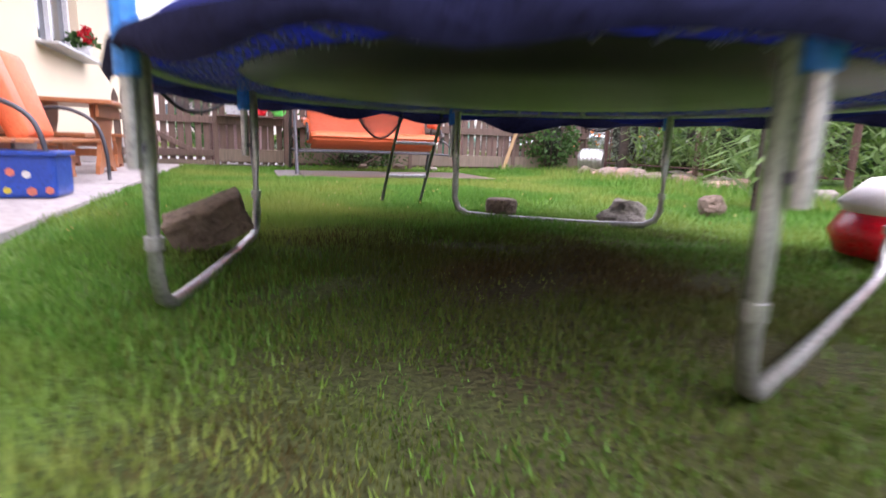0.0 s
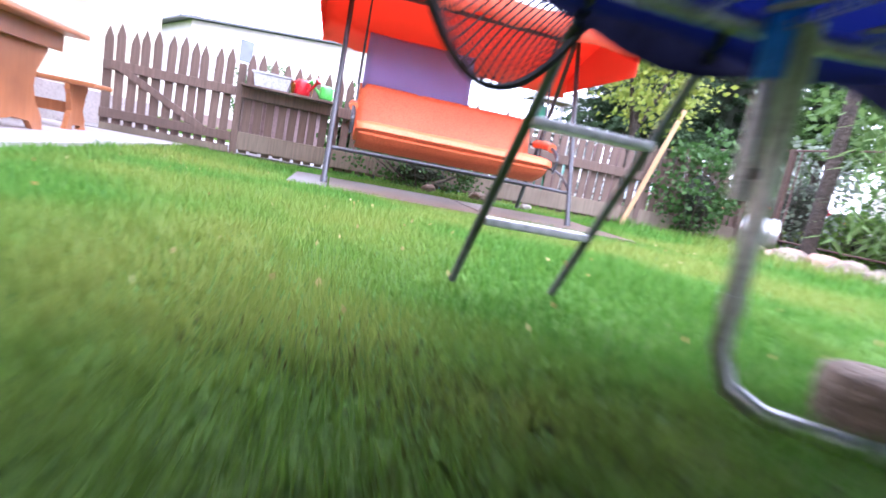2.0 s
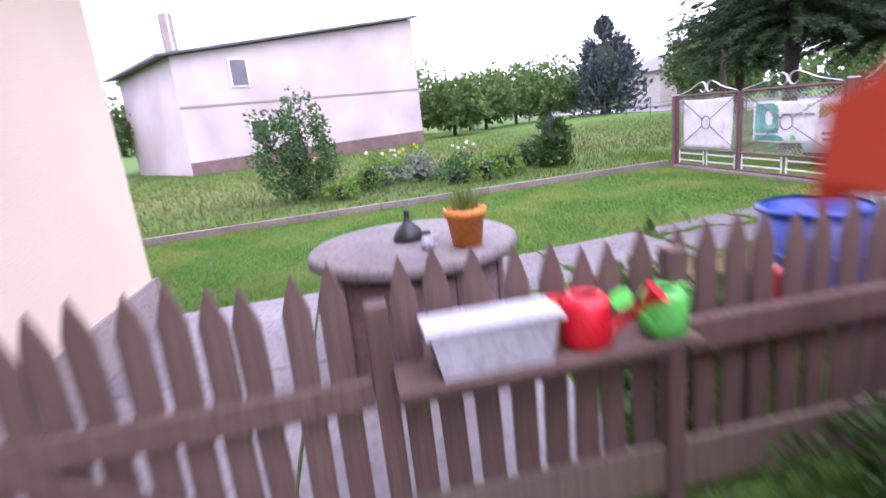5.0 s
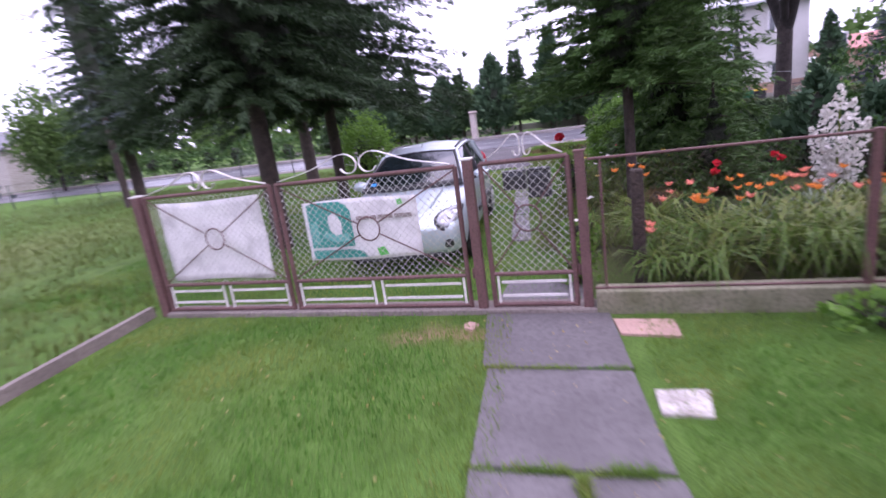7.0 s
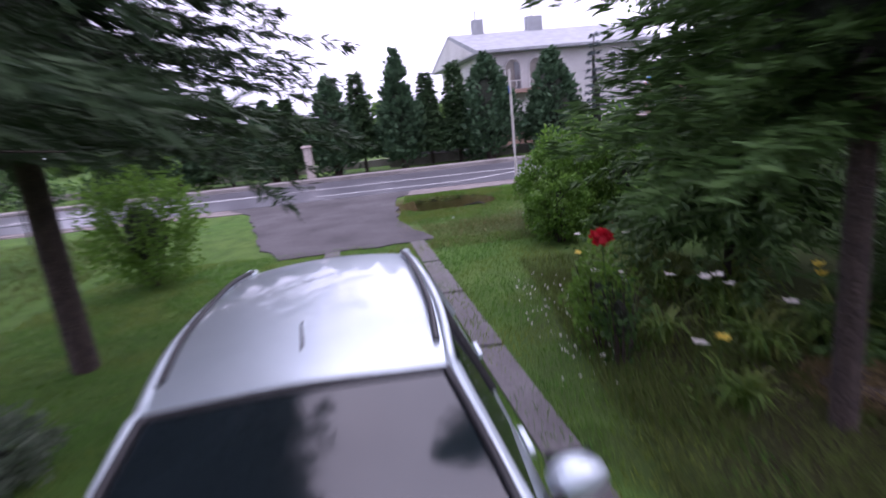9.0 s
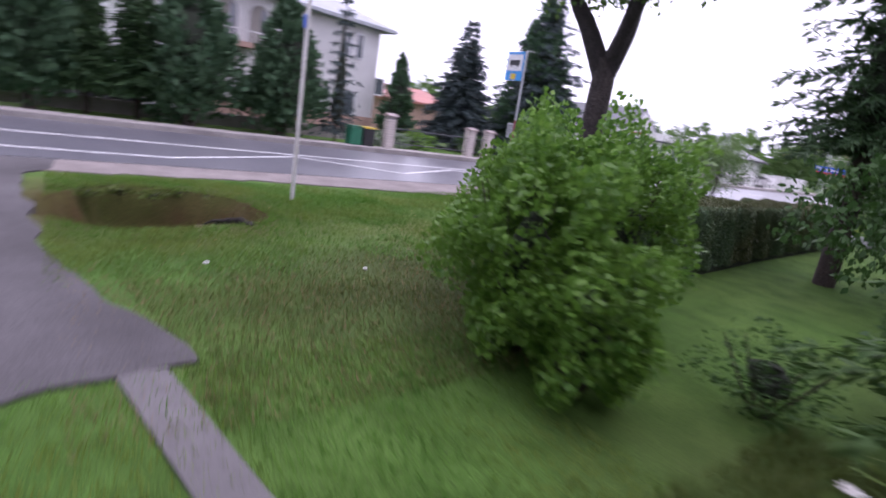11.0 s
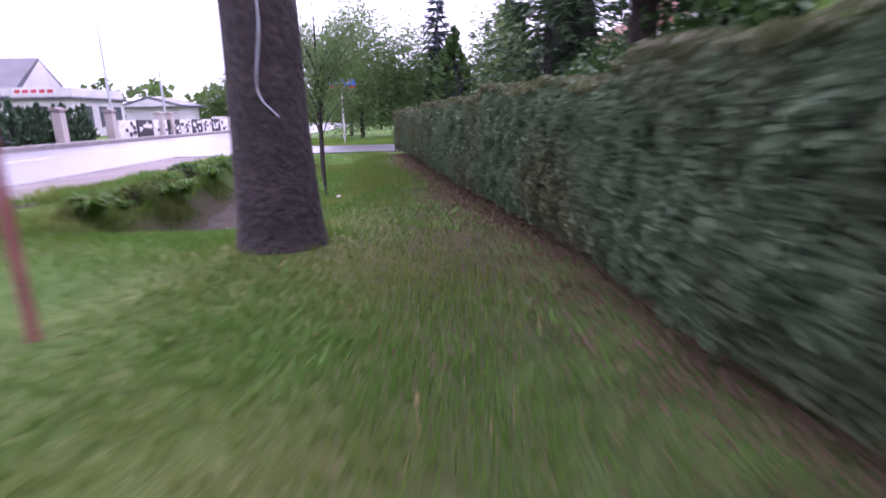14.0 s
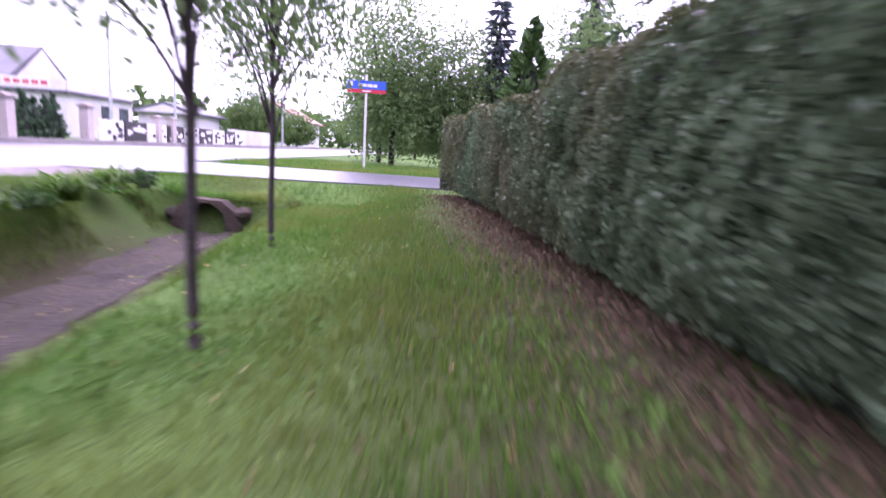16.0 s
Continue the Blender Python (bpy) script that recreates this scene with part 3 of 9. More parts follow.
# patio beside the house, in two bays with a joint
patio = thing("patio", "pale concrete patio along the house wall", "pavement", kind="structure")
for y0, y1 in ((-8, -2.02), (-2, 1.98), (2, 5.38), (5.4, 9.1)):
    slab("patio_bay", [(-0.95, y0), (0.43, y0), (0.43, y1), (-0.95, y1)], 0.025, 0.1, PATIO, patio)
apron = thing("apron", "grey concrete apron before the house door", "pavement", kind="structure")
for x0, y0, x1, y1 in ((-0.95, 9.35, 0.45, 11.0), (-0.95, 11.02, 0.45, 12.6), (0.47, 9.35, 1.95, 11.0), (0.47, 11.02, 1.95, 12.75)):
    slab("apron_slab", [(x0, y0), (x1, y0), (x1, y1), (x0, y1)], 0.022, 0.1, APRON, apron)

# garden path of large cracked slabs
garden_path = thing("garden_path", "dark grey cracked concrete slab path through the lawn", "pavement", kind="structure")
for o in ([(1.98, 11.7), (2.8, 11.82), (2.75, 12.86), (1.98, 12.82)], [(2.86, 11.84), (4.12, 12.0), (4.05, 13.08), (2.8, 12.9)],
          [(4.18, 12.0), (5.42, 12.3), (5.38, 12.74), (5.1, 12.68), (4.9, 12.83), (4.7, 12.86), (4.52, 12.78), (4.14, 12.76)], [(4.14, 12.8), (4.5, 12.83), (4.7, 12.92), (4.93, 12.89), (5.12, 12.75), (5.37, 12.8), (5.36, 13.36), (4.11, 13.12)],
          [(5.5, 12.33), (6.52, 12.5), (6.5, 13.5), (5.42, 13.36)], [(6.58, 12.5), (7.56, 12.66), (7.56, 13.74), (6.56, 13.55)]):
    mx, my = sum(p[0] for p in o) / len(o), sum(p[1] for p in o) / len(o)
    slab("path_slab", [(mx + (x - mx) * 1.03, my + (y - my) * 1.03) for x, y in o], 0.016, 0.12, CONCRETE, garden_path)
slab("path_slab", [(7.62, 12.86), (8.5, 12.9), (8.5, 13.7), (7.62, 13.72)], 0.02, 0.1, CONCRETE, garden_path)

# low kerb of the plot, with its slim posts
boundary = thing("boundary_kerb", "long low grey concrete kerb along the lawn", "kerb", kind="structure")
K0, K1 = Vector((-9.0, 15.75, 0)), Vector((7.62, 17.9, 0))
kd = (K1 - K0).normalized()
kerb_turn = Matrix.Rotation(math.atan2(kd.y, kd.x), 4, 'Z')
for i in range(8):
    a = K0 + (K1 - K0) * (i + 0.5) / 8
    part("kerb_stone", box(B(), (a.x, a.y, 0.02), ((K1 - K0).length / 8 - 0.012, 0.075, 0.22), kerb_turn, 0.012), EDGING, boundary)

# road, shoulder, far pavement
road = slab("road", [(27.0, -120), (33.6, -120), (33.6, 140), (27.0, 140)], 0.03, 0.12, ASPHALT)
tagged(road, "wet dark asphalt main road", "road", kind="structure")
shoulder = slab("shoulder", ragged([(25.7, -2.5), (27.2, -2.5), (27.2, 40), (26.2, 40), (26.2, 30), (25.75, 20), (25.9, 12), (25.35, 7.5), (25.6, 3)], 0.35, 0.17), 0.022, 0.1, GRAVEL)
tagged(shoulder, "gritty pinkish-grey road shoulder", "road", kind="structure")
far_kerb = thing("far_kerb", "pale concrete kerb across the road", "kerb", kind="structure")
for i in range(60):
    part("kerb_stone", box(B(), (33.68, -60 + i * 2.5, 0.09), (0.15, 2.48, 0.2), None, 0.015), KERB, far_kerb)
far_walk = slab("far_pavement", [(33.77, -120), (35.2, -120), (35.2, 140), (33.77, 140)], 0.13, 0.2, KERB)
tagged(far_walk, "pale pavement across the road", "pavement", kind="structure")
side_road = slab("side_road", [(-40, -6.3), (27.0, -6.6), (27.0, -2.7), (22, -3.1), (-40, -3.1)], 0.026, 0.1, ASPHALT)
tagged(side_road, "narrow grey side street", "road", kind="structure")
drive = slab("driveway", ragged([(19.0, 14.9), (21.5, 15.7), (25.5, 16.0), (26.0, 15.6), (27.2, 15.6), (27.2, 22.0), (25.4, 20.6), (20.0, 18.6), (18.6, 17.8)], 0.15, 0.1), 0.024, 0.1, DRIVE_GREY)
tagged(drive, "worn grey driveway mouth", "pavement", kind="structure")
wheel_tracks = thing("wheel_tracks", "narrow dark concrete wheel strips in the grass", "pavement", kind="structure")
for off in (0.0, 1.65):
    xs = (10.2, 12.0, 13.8, 15.6, 17.3, 19.0)
    for i, (a, b) in enumerate(zip(xs, xs[1:])):
        ya, yb = 13.62 + (a - 8.7) * 0.155 + off, 13.62 + (b - 8.7) * 0.155 + off
        slab("track_slab", [(a + 0.03, ya - 0.14), (b - 0.03, yb - 0.14), (b - 0.03, yb + 0.14), (a + 0.03, ya + 0.14)], 0.022, 0.1, CONCRETE, wheel_tracks)

# painted lines
lines = thing("road_markings", "white painted road lines and bus bay zigzag", "road marking", kind="structure")


def stripe(a, b, w=0.13):
    a, b = Vector((*a, 0.036)), Vector((*b, 0.036))
    m = Matrix.Rotation(math.atan2((b - a).y, (b - a).x), 4, 'Z')
    part("stripe", box(B(), (a + b) / 2, ((b - a).length, w, 0.004), m), PAINT_WHITE, lines)


stripe((30.5, 3.6), (30.5, 32), 0.14)
stripe((30.25, 21), (30.25, 34), 0.12)
for a, b in (((28.1, 19.0), (28.1, 13.6)), ((28.1, 13.6), (30.1, 10.1)), ((30.1, 10.1), (28.35, 7.6)), ((28.35, 7.6), (30.1, 4.6)), ((30.1, 4.6), (28.3, 1.2))):
    stripe(a, b, 0.12)
for i in range(12):
    stripe((30.5, 2.4 - i * 4.2), (30.5, 0.6 - i * 4.2), 0.13)
for i in range(8):
    stripe((30.5, 34 + i * 6), (30.5, 37 + i * 6), 0.13)

# ---- our house ----
WALL_X, FRONT_Y = -0.95, 12.5
house_wall = thing("wall_east", "cream rendered house wall with a window", "wall", kind="structure")
bm = B()
for y0, y1, z0, z1 in ((-12, 8.1, 0, 4.2), (9.85, FRONT_Y, 0, 4.2), (8.1, 9.85, 0, 1.5), (8.1, 9.85, 2.75, 4.2)):
    box(bm, (WALL_X - 0.15, (y0 + y1) / 2, (z0 + z1) / 2), (0.3, y1 - y0, z1 - z0))
part("plaster_coat", bm, PLASTER_CREAM, house_wall)
part("plinth", box(B(), (WALL_X + 0.012, 0.25, 0.2), (0.03, 24.5, 0.42)), PLINTH_GREY, house_wall)
front_wall = thing("wall_front", "cream rendered front wall of the house", "wall", kind="structure")
part("plaster_coat", box(B(), (-5.6, FRONT_Y - 0.15, 2.1), (8.98, 0.3, 4.2)), PLASTER_CREAM, front_wall)
part("plinth", box(B(), (-5.2, FRONT_Y + 0.012, 0.2), (8.6, 0.03, 0.42)), PLINTH_GREY, front_wall)
roof = part("house_roof", box(B(), (-5.0, 0.6, 3.95), (10.1, 25.2, 0.14)), PLASTER_CREAM)
tagged(roof, "cream boarded underside of the wide eaves", "roof", kind="structure")
gutter = part("gutter", tube(B(), [(0.08, -12, 3.86), (0.08, 13.2, 3.86)], 0.06), STEEL_GREY)
tagged(gutter, "pale grey gutter along the eaves", "gutter", kind="structure")

window = thing("window_1", "white framed kitchen window with net curtain", "window", kind="structure")
part("pane", box(B(), (WALL_X - 0.17, 8.98, 2.12), (0.012, 1.6, 1.14)), WINDOW_GLASS, window)
bm = B()
for y in (8.16, 8.98, 9.79):
    box(bm, (WALL_X - 0.14, y, 2.12), (0.07, 0.09, 1.25), None, 0.008)
for z in (1.55, 2.70):
    box(bm, (WALL_X - 0.14, 8.98, z), (0.072, 1.72, 0.09), None, 0.008)
part("window_frame", bm, WINDOW_WHITE, window)
part("window_sill", box(B(), (WALL_X + 0.06, 8.98, 1.49), (0.36, 1.98, 0.035), None, 0.008), STEEL_GREY, window, "grey metal sill")
bm = B()
for y0 in (8.22, 9.3):
    for k in range(9):
        box(bm, (WALL_X - 0.24 + 0.015 * (k % 2), y0 + k * 0.05, 2.15), (0.012, 0.052, 1.1))
part("curtain", bm, CURTAIN, window)

# ---- picket fence with its gate ----
FENCE_Y = 9.22


def picket_mesh(h, w=0.085):
    bm = B()
    prism(bm, [(-w / 2, 0), (w / 2, 0), (w / 2, h - 0.13), (w * 0.3, h - 0.07), (0, h), (-w * 0.3, h - 0.07), (-w / 2, h - 0.13)], 0.022)
    me = bpy.data.meshes.new("picket")
    bm.to_mesh(me)
    bm.free()
    me.materials.append(FENCE_WOOD)
    return me


PICKETS = [picket_mesh(h) for h in (1.04, 1.07, 1.1)]


def pickets(parent, x0, x1, y, z, step=0.118, seed=1):
    rng = random.Random(seed)
    x = x0
    while x < x1:
        ob = new("picket", rng.choice(PICKETS))
        ob.parent = parent
        ob.matrix_world = pose(x, y, z + rng.uniform(-0.01, 0.015), 0, rng.uniform(-1.2, 1.2), rng.uniform(-2, 2))
        x += step + rng.uniform(-0.008, 0.008)


gate = thing("picket_gate", "closed brown wooden picket gate beside the house", "gate")
pickets(gate, -0.42, 0.83, FENCE_Y, 0.05, seed=3)
part("rail", box(B(), (0.2, FENCE_Y - 0.035, 0.70), (1.32, 0.045, 0.1), None, 0.006), FENCE_WOOD, gate)
part("rail", box(B(), (0.2, FENCE_Y - 0.035, 0.2), (1.32, 0.045, 0.1), None, 0.006), FENCE_WOOD, gate)
part("brace", box(B(), (0.13, FENCE_Y - 0.047, 0.46), (0.07, 0.035, 1.05), Matrix.Rotation(radians(-62), 4, 'Y')), FENCE_WOOD, gate)
part("kick_board", box(B(), (0.2, FENCE_Y - 0.03, 0.06), (1.3, 0.03, 0.07)), GREY_WOOD, gate)
fence = thing("picket_fence", "old brown wooden picket fence with mossy boards", "fence")
pickets(fence, 1.0, 7.6, FENCE_Y, 0.04, seed=5)
for x0, x1 in ((0.92, 1.9), (1.98, 4.0), (4.04, 6.0), (6.04, 7.6)):
    part("rail", box(B(), ((x0 + x1) / 2, FENCE_Y - 0.04, 0.70), (x1 - x0, 0.05, 0.12), None, 0.008), FENCE_WOOD, fence)
    part("gravel_board", box(B(), ((x0 + x1) / 2, FENCE_Y - 0.035, 0.17), (x1 - x0, 0.03, 0.2), None, 0.006), GREY_WOOD, fence, "mossy greenish-brown board")
for x in (0.90, 1.94, 4.02, 6.02, 7.62):
    part("post", box(B(), (x, FENCE_Y - 0.02, 0.5), (0.075, 0.075, 1.06 if x > 1 else 1.0), None, 0.012), FENCE_WOOD, fence)

# ---- trees ----
def trunk_part(root, pts, radii, material, name="trunk", seg=10):
    return part(name, tube(B(), bow(pts, 5), np.interp(np.linspace(0, 1, 5 * (len(pts) - 1) + 1), np.linspace(0, 1, len(radii)), radii).tolist(), seg), material, root)


def spruce_crown(seed, h, r, base, whorls=26, arms=9, twig=0.26, dense=1.0, droop=0.35, slim=0.1, hang=0.75):
    """Needle sprays on whorls of drooping boughs."""
    rng = np.random.default_rng(seed)
    P, A, W = [], [], []
    for z in base + (h * 0.985 - base) * np.linspace(0, 1, whorls) ** 1.35:
        k = max(0.0, 1 - (z - base * 0.3) / (h - base * 0.3))
        reach = r * (k ** 0.75) * rng.uniform(0.85, 1.1) + 0.08
        n = max(4, int(arms * (0.5 + 0.7 * k)))
        for a in rng.uniform(0, 2 * math.pi) + np.arange(n) * 2 * math.pi / n + rng.normal(0, 0.18, n):
            L = reach * rng.uniform(0.65, 1.12)
            d = np.array([math.cos(a), math.sin(a), 0])
            side = np.array([-d[1], d[0], 0])
            m = max(4, int(L / 0.075 * dense * (1.0 if z < 5.5 else 0.55)))
            s = np.sort(rng.uniform(0.12, 1, m))
            lift = rng.uniform(0.05, 0.25)
            sag = lift * s - droop * s ** 2 * (0.4 + 0.6 * k)
            c = np.array([0, 0, z]) + (s * L)[:, None] * d + (sag * L)[:, None] * np.array([0, 0, 1.0])
            for sg in (-1, -0.5, 0, 0.5, 1):
                out = d * rng.uniform(0.5, 0.9, (m, 1)) + sg * side * rng.uniform(0.6, 1.0, (m, 1)) + np.array([0, 0, 1.0]) * rng.uniform(-hang, 0.12, (m, 1)) + rng.normal(0, 0.16, (m, 3))
                ln = twig * rng.uniform(0.6, 1.25, (m, 1)) * (1.15 - 0.5 * s[:, None])
                out = unit(out) * ln
                P.append(c + rng.normal(0, 0.02, (m, 3)))
                A.append(out)
                W.append(unit(np.cross(out, rng.normal(0, 0.7, (m, 3)) + np.array([0, 0, 0.8]))) * ln * slim)
    return cards("crown", np.concatenate(P), np.concatenate(A), np.concatenate(W))


def bough_mesh(seed, h, r, base, whorls, arms):
    rng = np.random.default_rng(seed)
    bm = B()
    for z in np.linspace(base, h * 0.8, whorls):
        k = max(0.0, 1 - (z - base * 0.3) / (h - base * 0.3))
        for a in rng.uniform(0, 6.28) + np.arange(arms) * 6.283 / arms:
            L = r * k ** 0.75 * rng.uniform(0.4, 0.75)
            rod(bm, (0, 0, z), (L * math.cos(a), L * math.sin(a), z - 0.12 * L), 0.014 * k + 0.006, 0.003, 4)
    return bm


def spruce(at, h, r, base, seed, label, needles=None, tr=0.2, group="", **kw):
    root = thing("spruce", label, "tree", group, at=at)
    trunk_part(root, [(0, 0, -0.1), (0.02, 0.01, h * 0.4), (0, 0, h * 0.97)], [tr, tr * 0.7, 0.02], BARK)
    finish("crown", spruce_crown(seed, h, r, base, **kw), needles or SPRUCE, root)
    # Added dark solid that blocks light and deepens the shade among the boughs.
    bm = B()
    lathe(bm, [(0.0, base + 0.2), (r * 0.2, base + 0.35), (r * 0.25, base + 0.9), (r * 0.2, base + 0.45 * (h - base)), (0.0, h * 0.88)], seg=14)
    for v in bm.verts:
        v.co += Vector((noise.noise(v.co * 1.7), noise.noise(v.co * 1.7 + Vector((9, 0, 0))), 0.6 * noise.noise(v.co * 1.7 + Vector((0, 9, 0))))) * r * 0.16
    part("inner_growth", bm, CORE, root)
    tagged(part("bough_frame", bough_mesh(seed, h, r, base, kw.get("whorls", 26) // 2, 6), BARK, root), kind="stuff")
    return root


def column_tree(at, h, r, seed, label, needles=None, n=5000, lift=0.35, group="", size=0.2, kind="thuja"):
    """A dense upright evergreen that tapers to its tip."""
    rng = np.random.default_rng(seed)
    root = thing(kind, label, "tree", group, at=at)
    trunk_part(root, [(0, 0, -0.1), (0, 0, lift), (0, 0, h * 0.8)], [r * 0.14, r * 0.11, 0.02], BARK)
    m = max(24, int(26 * h / r ** 0.5))
    cz = rng.uniform(0, 1, m) ** 1.25
    ca = np.arange(m) * 2.39996 + rng.normal(0, 0.3, m)
    cr = r * np.clip(cz / 0.14, 0.35, 1) ** 0.6 * (1 - cz) ** 0.7 * rng.uniform(0.6, 0.98, m)
    i = rng.integers(0, m, n)
    g = rng.normal(0, 1, (n, 3)) * (0.13 * r * (1.25 - cz[i]))[:, None] * np.array([1, 1, 1.3])
    P = np.stack([cr[i] * np.cos(ca[i]), cr[i] * np.sin(ca[i]), lift + cz[i] * (h - lift)], -1) + g
    N = np.stack([np.cos(ca[i]), np.sin(ca[i]), np.full(n, 0.8)], -1)
    finish("crown", leaf_cloud("crown", rng, P, N, size, 0.28, 0.0, 0.5), needles or THUJA, root)
    # Solid dark filler, coloured as the shade inside the crown.
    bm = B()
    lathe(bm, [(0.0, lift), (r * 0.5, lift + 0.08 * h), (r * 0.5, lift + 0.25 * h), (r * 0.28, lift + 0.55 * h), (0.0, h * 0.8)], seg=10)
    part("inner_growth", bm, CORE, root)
    return root


def broadleaf(at, trunk, limbs, blobs, seed, label, leafmat=None, n=6000, size=0.11, bark=None, tr=0.12, group="", kind="tree", shell=0.2):
    """A tree of a tapered trunk, limbs and an uneven crown of leaves."""
    rng = np.random.default_rng(seed)
    root = thing(kind, label, "tree" if kind == "tree" else "shrub", group, at=at)
    if trunk:
        trunk_part(root, trunk, [tr, tr * 0.8, tr * 0.6], bark or BARK_DARK)
    for pts, r0 in limbs:
        trunk_part(root, pts, [r0, r0 * 0.65, r0 * 0.25], bark or BARK_DARK, "limb", 8)
    P, N = [], []
    tot = sum(s[0] * s[1] + s[1] * s[2] for _, s in blobs)
    for c, s in blobs:
        p, q = blob_points(rng, c, s, int(n * (s[0] * s[1] + s[1] * s[2]) / tot), shell)
        P.append(p)
        N.append(q)
    finish("crown", leaf_cloud("crown", rng, np.concatenate(P), np.concatenate(N), size, 0.32, 0.3, 1.0), leafmat or TREE_LEAF, root)
    return root


def shrub(at, s, seed, label, leafmat, n=3000, size=0.06, group="", kind="shrub", loose=0.9):
    """A bush of twigs and leaves round a dark lump painted as inner shade."""
    rng = np.random.default_rng(seed)
    root = thing(kind, label, kind, group, at=at)
    p, q = blob_points(rng, (0, 0, s[2] * 0.95), s, n, 0.42)
    hole = np.sin(p[:, 0] * 9 + seed) + np.sin(p[:, 1] * 8.3 + 2 * seed) + np.sin(p[:, 2] * 10 + 0.7 * seed)
    keep = (p[:, 2] > 0.02) & ((hole > -0.75) | (rng.uniform(0, 1, n) < 0.25))
    finish("leaves", leaf_cloud("leaves", rng, p[keep], q[keep], size, 0.36, 0.1, loose), leafmat, root)
    # Dark lump in place of the shade between the leaves.
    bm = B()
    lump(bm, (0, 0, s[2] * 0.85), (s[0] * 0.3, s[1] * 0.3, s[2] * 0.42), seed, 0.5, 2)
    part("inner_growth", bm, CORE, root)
    bm = B()
    for k in range(9):
        a = k * 0.7 + seed
        rod(bm, (0.06 * math.cos(a), 0.06 * math.sin(a), 0), (s[0] * 0.7 * math.cos(a), s[1] * 0.7 * math.sin(a), s[2] * 1.5), 0.012, 0.004, 5)
    tagged(part("twig_frame", bm, BARK, root), kind="stuff")
    return root


# the two tall spruces by the drive and others round about
spruce((10.7, 18.1, 0), 18.0, 2.8, 2.5, 11, "tall dark spruce with a bare lower trunk", NEEDLE_DARK, tr=0.16, whorls=58, arms=15, dense=2.4, twig=0.18, slim=0.075, droop=0.34)
spruce((14.4, 18.8, 0), 18.0, 3.5, 2.4, 12, "tall dark spruce beside the drive", NEEDLE_DARK, tr=0.14, whorls=54, arms=14, dense=2.2, twig=0.19, slim=0.08, droop=0.3)
spruce((20.6, 23.4, 0), 13.0, 3.4, 2.6, 13, "tall dark spruce near the road", tr=0.24, whorls=30, arms=10, dense=0.8)
spruce((11.95, 12.3, 0), 12.5, 1.85, 1.95, 14, "full green spruce above the flower bed", SPRUCE_LIGHT, tr=0.085, whorls=38, arms=12, dense=2.3, twig=0.19, slim=0.085, hang=0.2, droop=0.22)
spruce((12.75, 11.0, 0), 1.95, 0.98, 0.12, 22, "young bright green spruce behind the daylilies", SPRUCE_LIGHT, tr=0.04, whorls=13, arms=10, dense=2.2, twig=0.15, slim=0.1, droop=0.1, hang=0.15)
spruce((14.9, 11.3, 0), 7.0, 1.9, 0.7, 15, "full green spruce above the flower bed", SPRUCE_LIGHT, tr=0.14, whorls=32, arms=11, dense=0.9)
spruce((18.7, 5.0, 0), 11.0, 1.9, 2.3, 16, "tall dark spruce behind the hedge", tr=0.17, whorls=30, arms=11, dense=0.8)
spruce((16.0, 3.2, 0), 11.0, 2.6, 1.2, 17, "tall dark spruce behind the hedge", tr=0.17, whorls=28, arms=10, dense=0.7)
spruce((17.6, -1.5, 0), 10.0, 2.4, 1.0, 18, "tall dark spruce behind the hedge", tr=0.15, whorls=28, arms=10, dense=0.7)
spruce((21.6, 33.0, 0), 17.0, 2.7, 2.4, 19, "tall dense spruce on the lawn near the road", SPRUCE, tr=0.24, whorls=44, arms=14, twig=0.36, dense=1.1, slim=0.1, hang=0.6)
spruce((18.5, 30.3, 0), 15.0, 1.6, 3.2, 20, "slender thin-crowned spruce on the neighbouring lawn", SPRUCE_BLUE, tr=0.14, whorls=18, arms=6, twig=0.3, dense=0.4, slim=0.07)

# ---- back garden ----
# trampoline: three bent legs, round rim, springs, mat, blue pad, net poles
TC = Vector((2.57, 2.22, -0.05))
RIM, RIM_Z = 1.48, 0.725
FEET = [(1.17, 1.68), (1.43, 3.0), (2.75, 3.62), (3.88, 2.87), (3.85, 1.54), (2.27, 0.83)]
tramp = thing("trampoline", "round trampoline with dark mat and blue pad on galvanised legs", "trampoline", at=TC)


def on_rim(deg, r, z):
    return Vector((r * math.cos(radians(deg)), r * math.sin(radians(deg)), z))


part("rim", tube(B(), [on_rim(a, RIM, RIM_Z) for a in range(0, 360, 6)], 0.021, 8, True), GALV, tramp)
feet = [Vector((x, y, TC.z)) - TC for x, y in FEET]
for i in (0, 2, 4):
    p, q = feet[i], feet[i + 1]
    d = (q - p).normalized()
    up = Vector((0, 0, 1))
    bm = B()
    tube(bm, [p + up * RIM_Z, p + up * 0.4, p + up * 0.13, p + d * 0.03 + up * 0.06, p + d * 0.1 + up * 0.025, p + d * 0.4 + up * 0.015,
              q - d * 0.4 + up * 0.015, q - d * 0.1 + up * 0.025, q - d * 0.03 + up * 0.06, q + up * 0.13, q + up * 0.4, q + up * RIM_Z], 0.021, 10)
    leg = part("leg", bm, GALV, tramp)
    for e in (p, q):
        part("joint_collar", rod(B(), e + up * 0.2, e + up * 0.235, 0.0245, seg=12), GALV, leg)
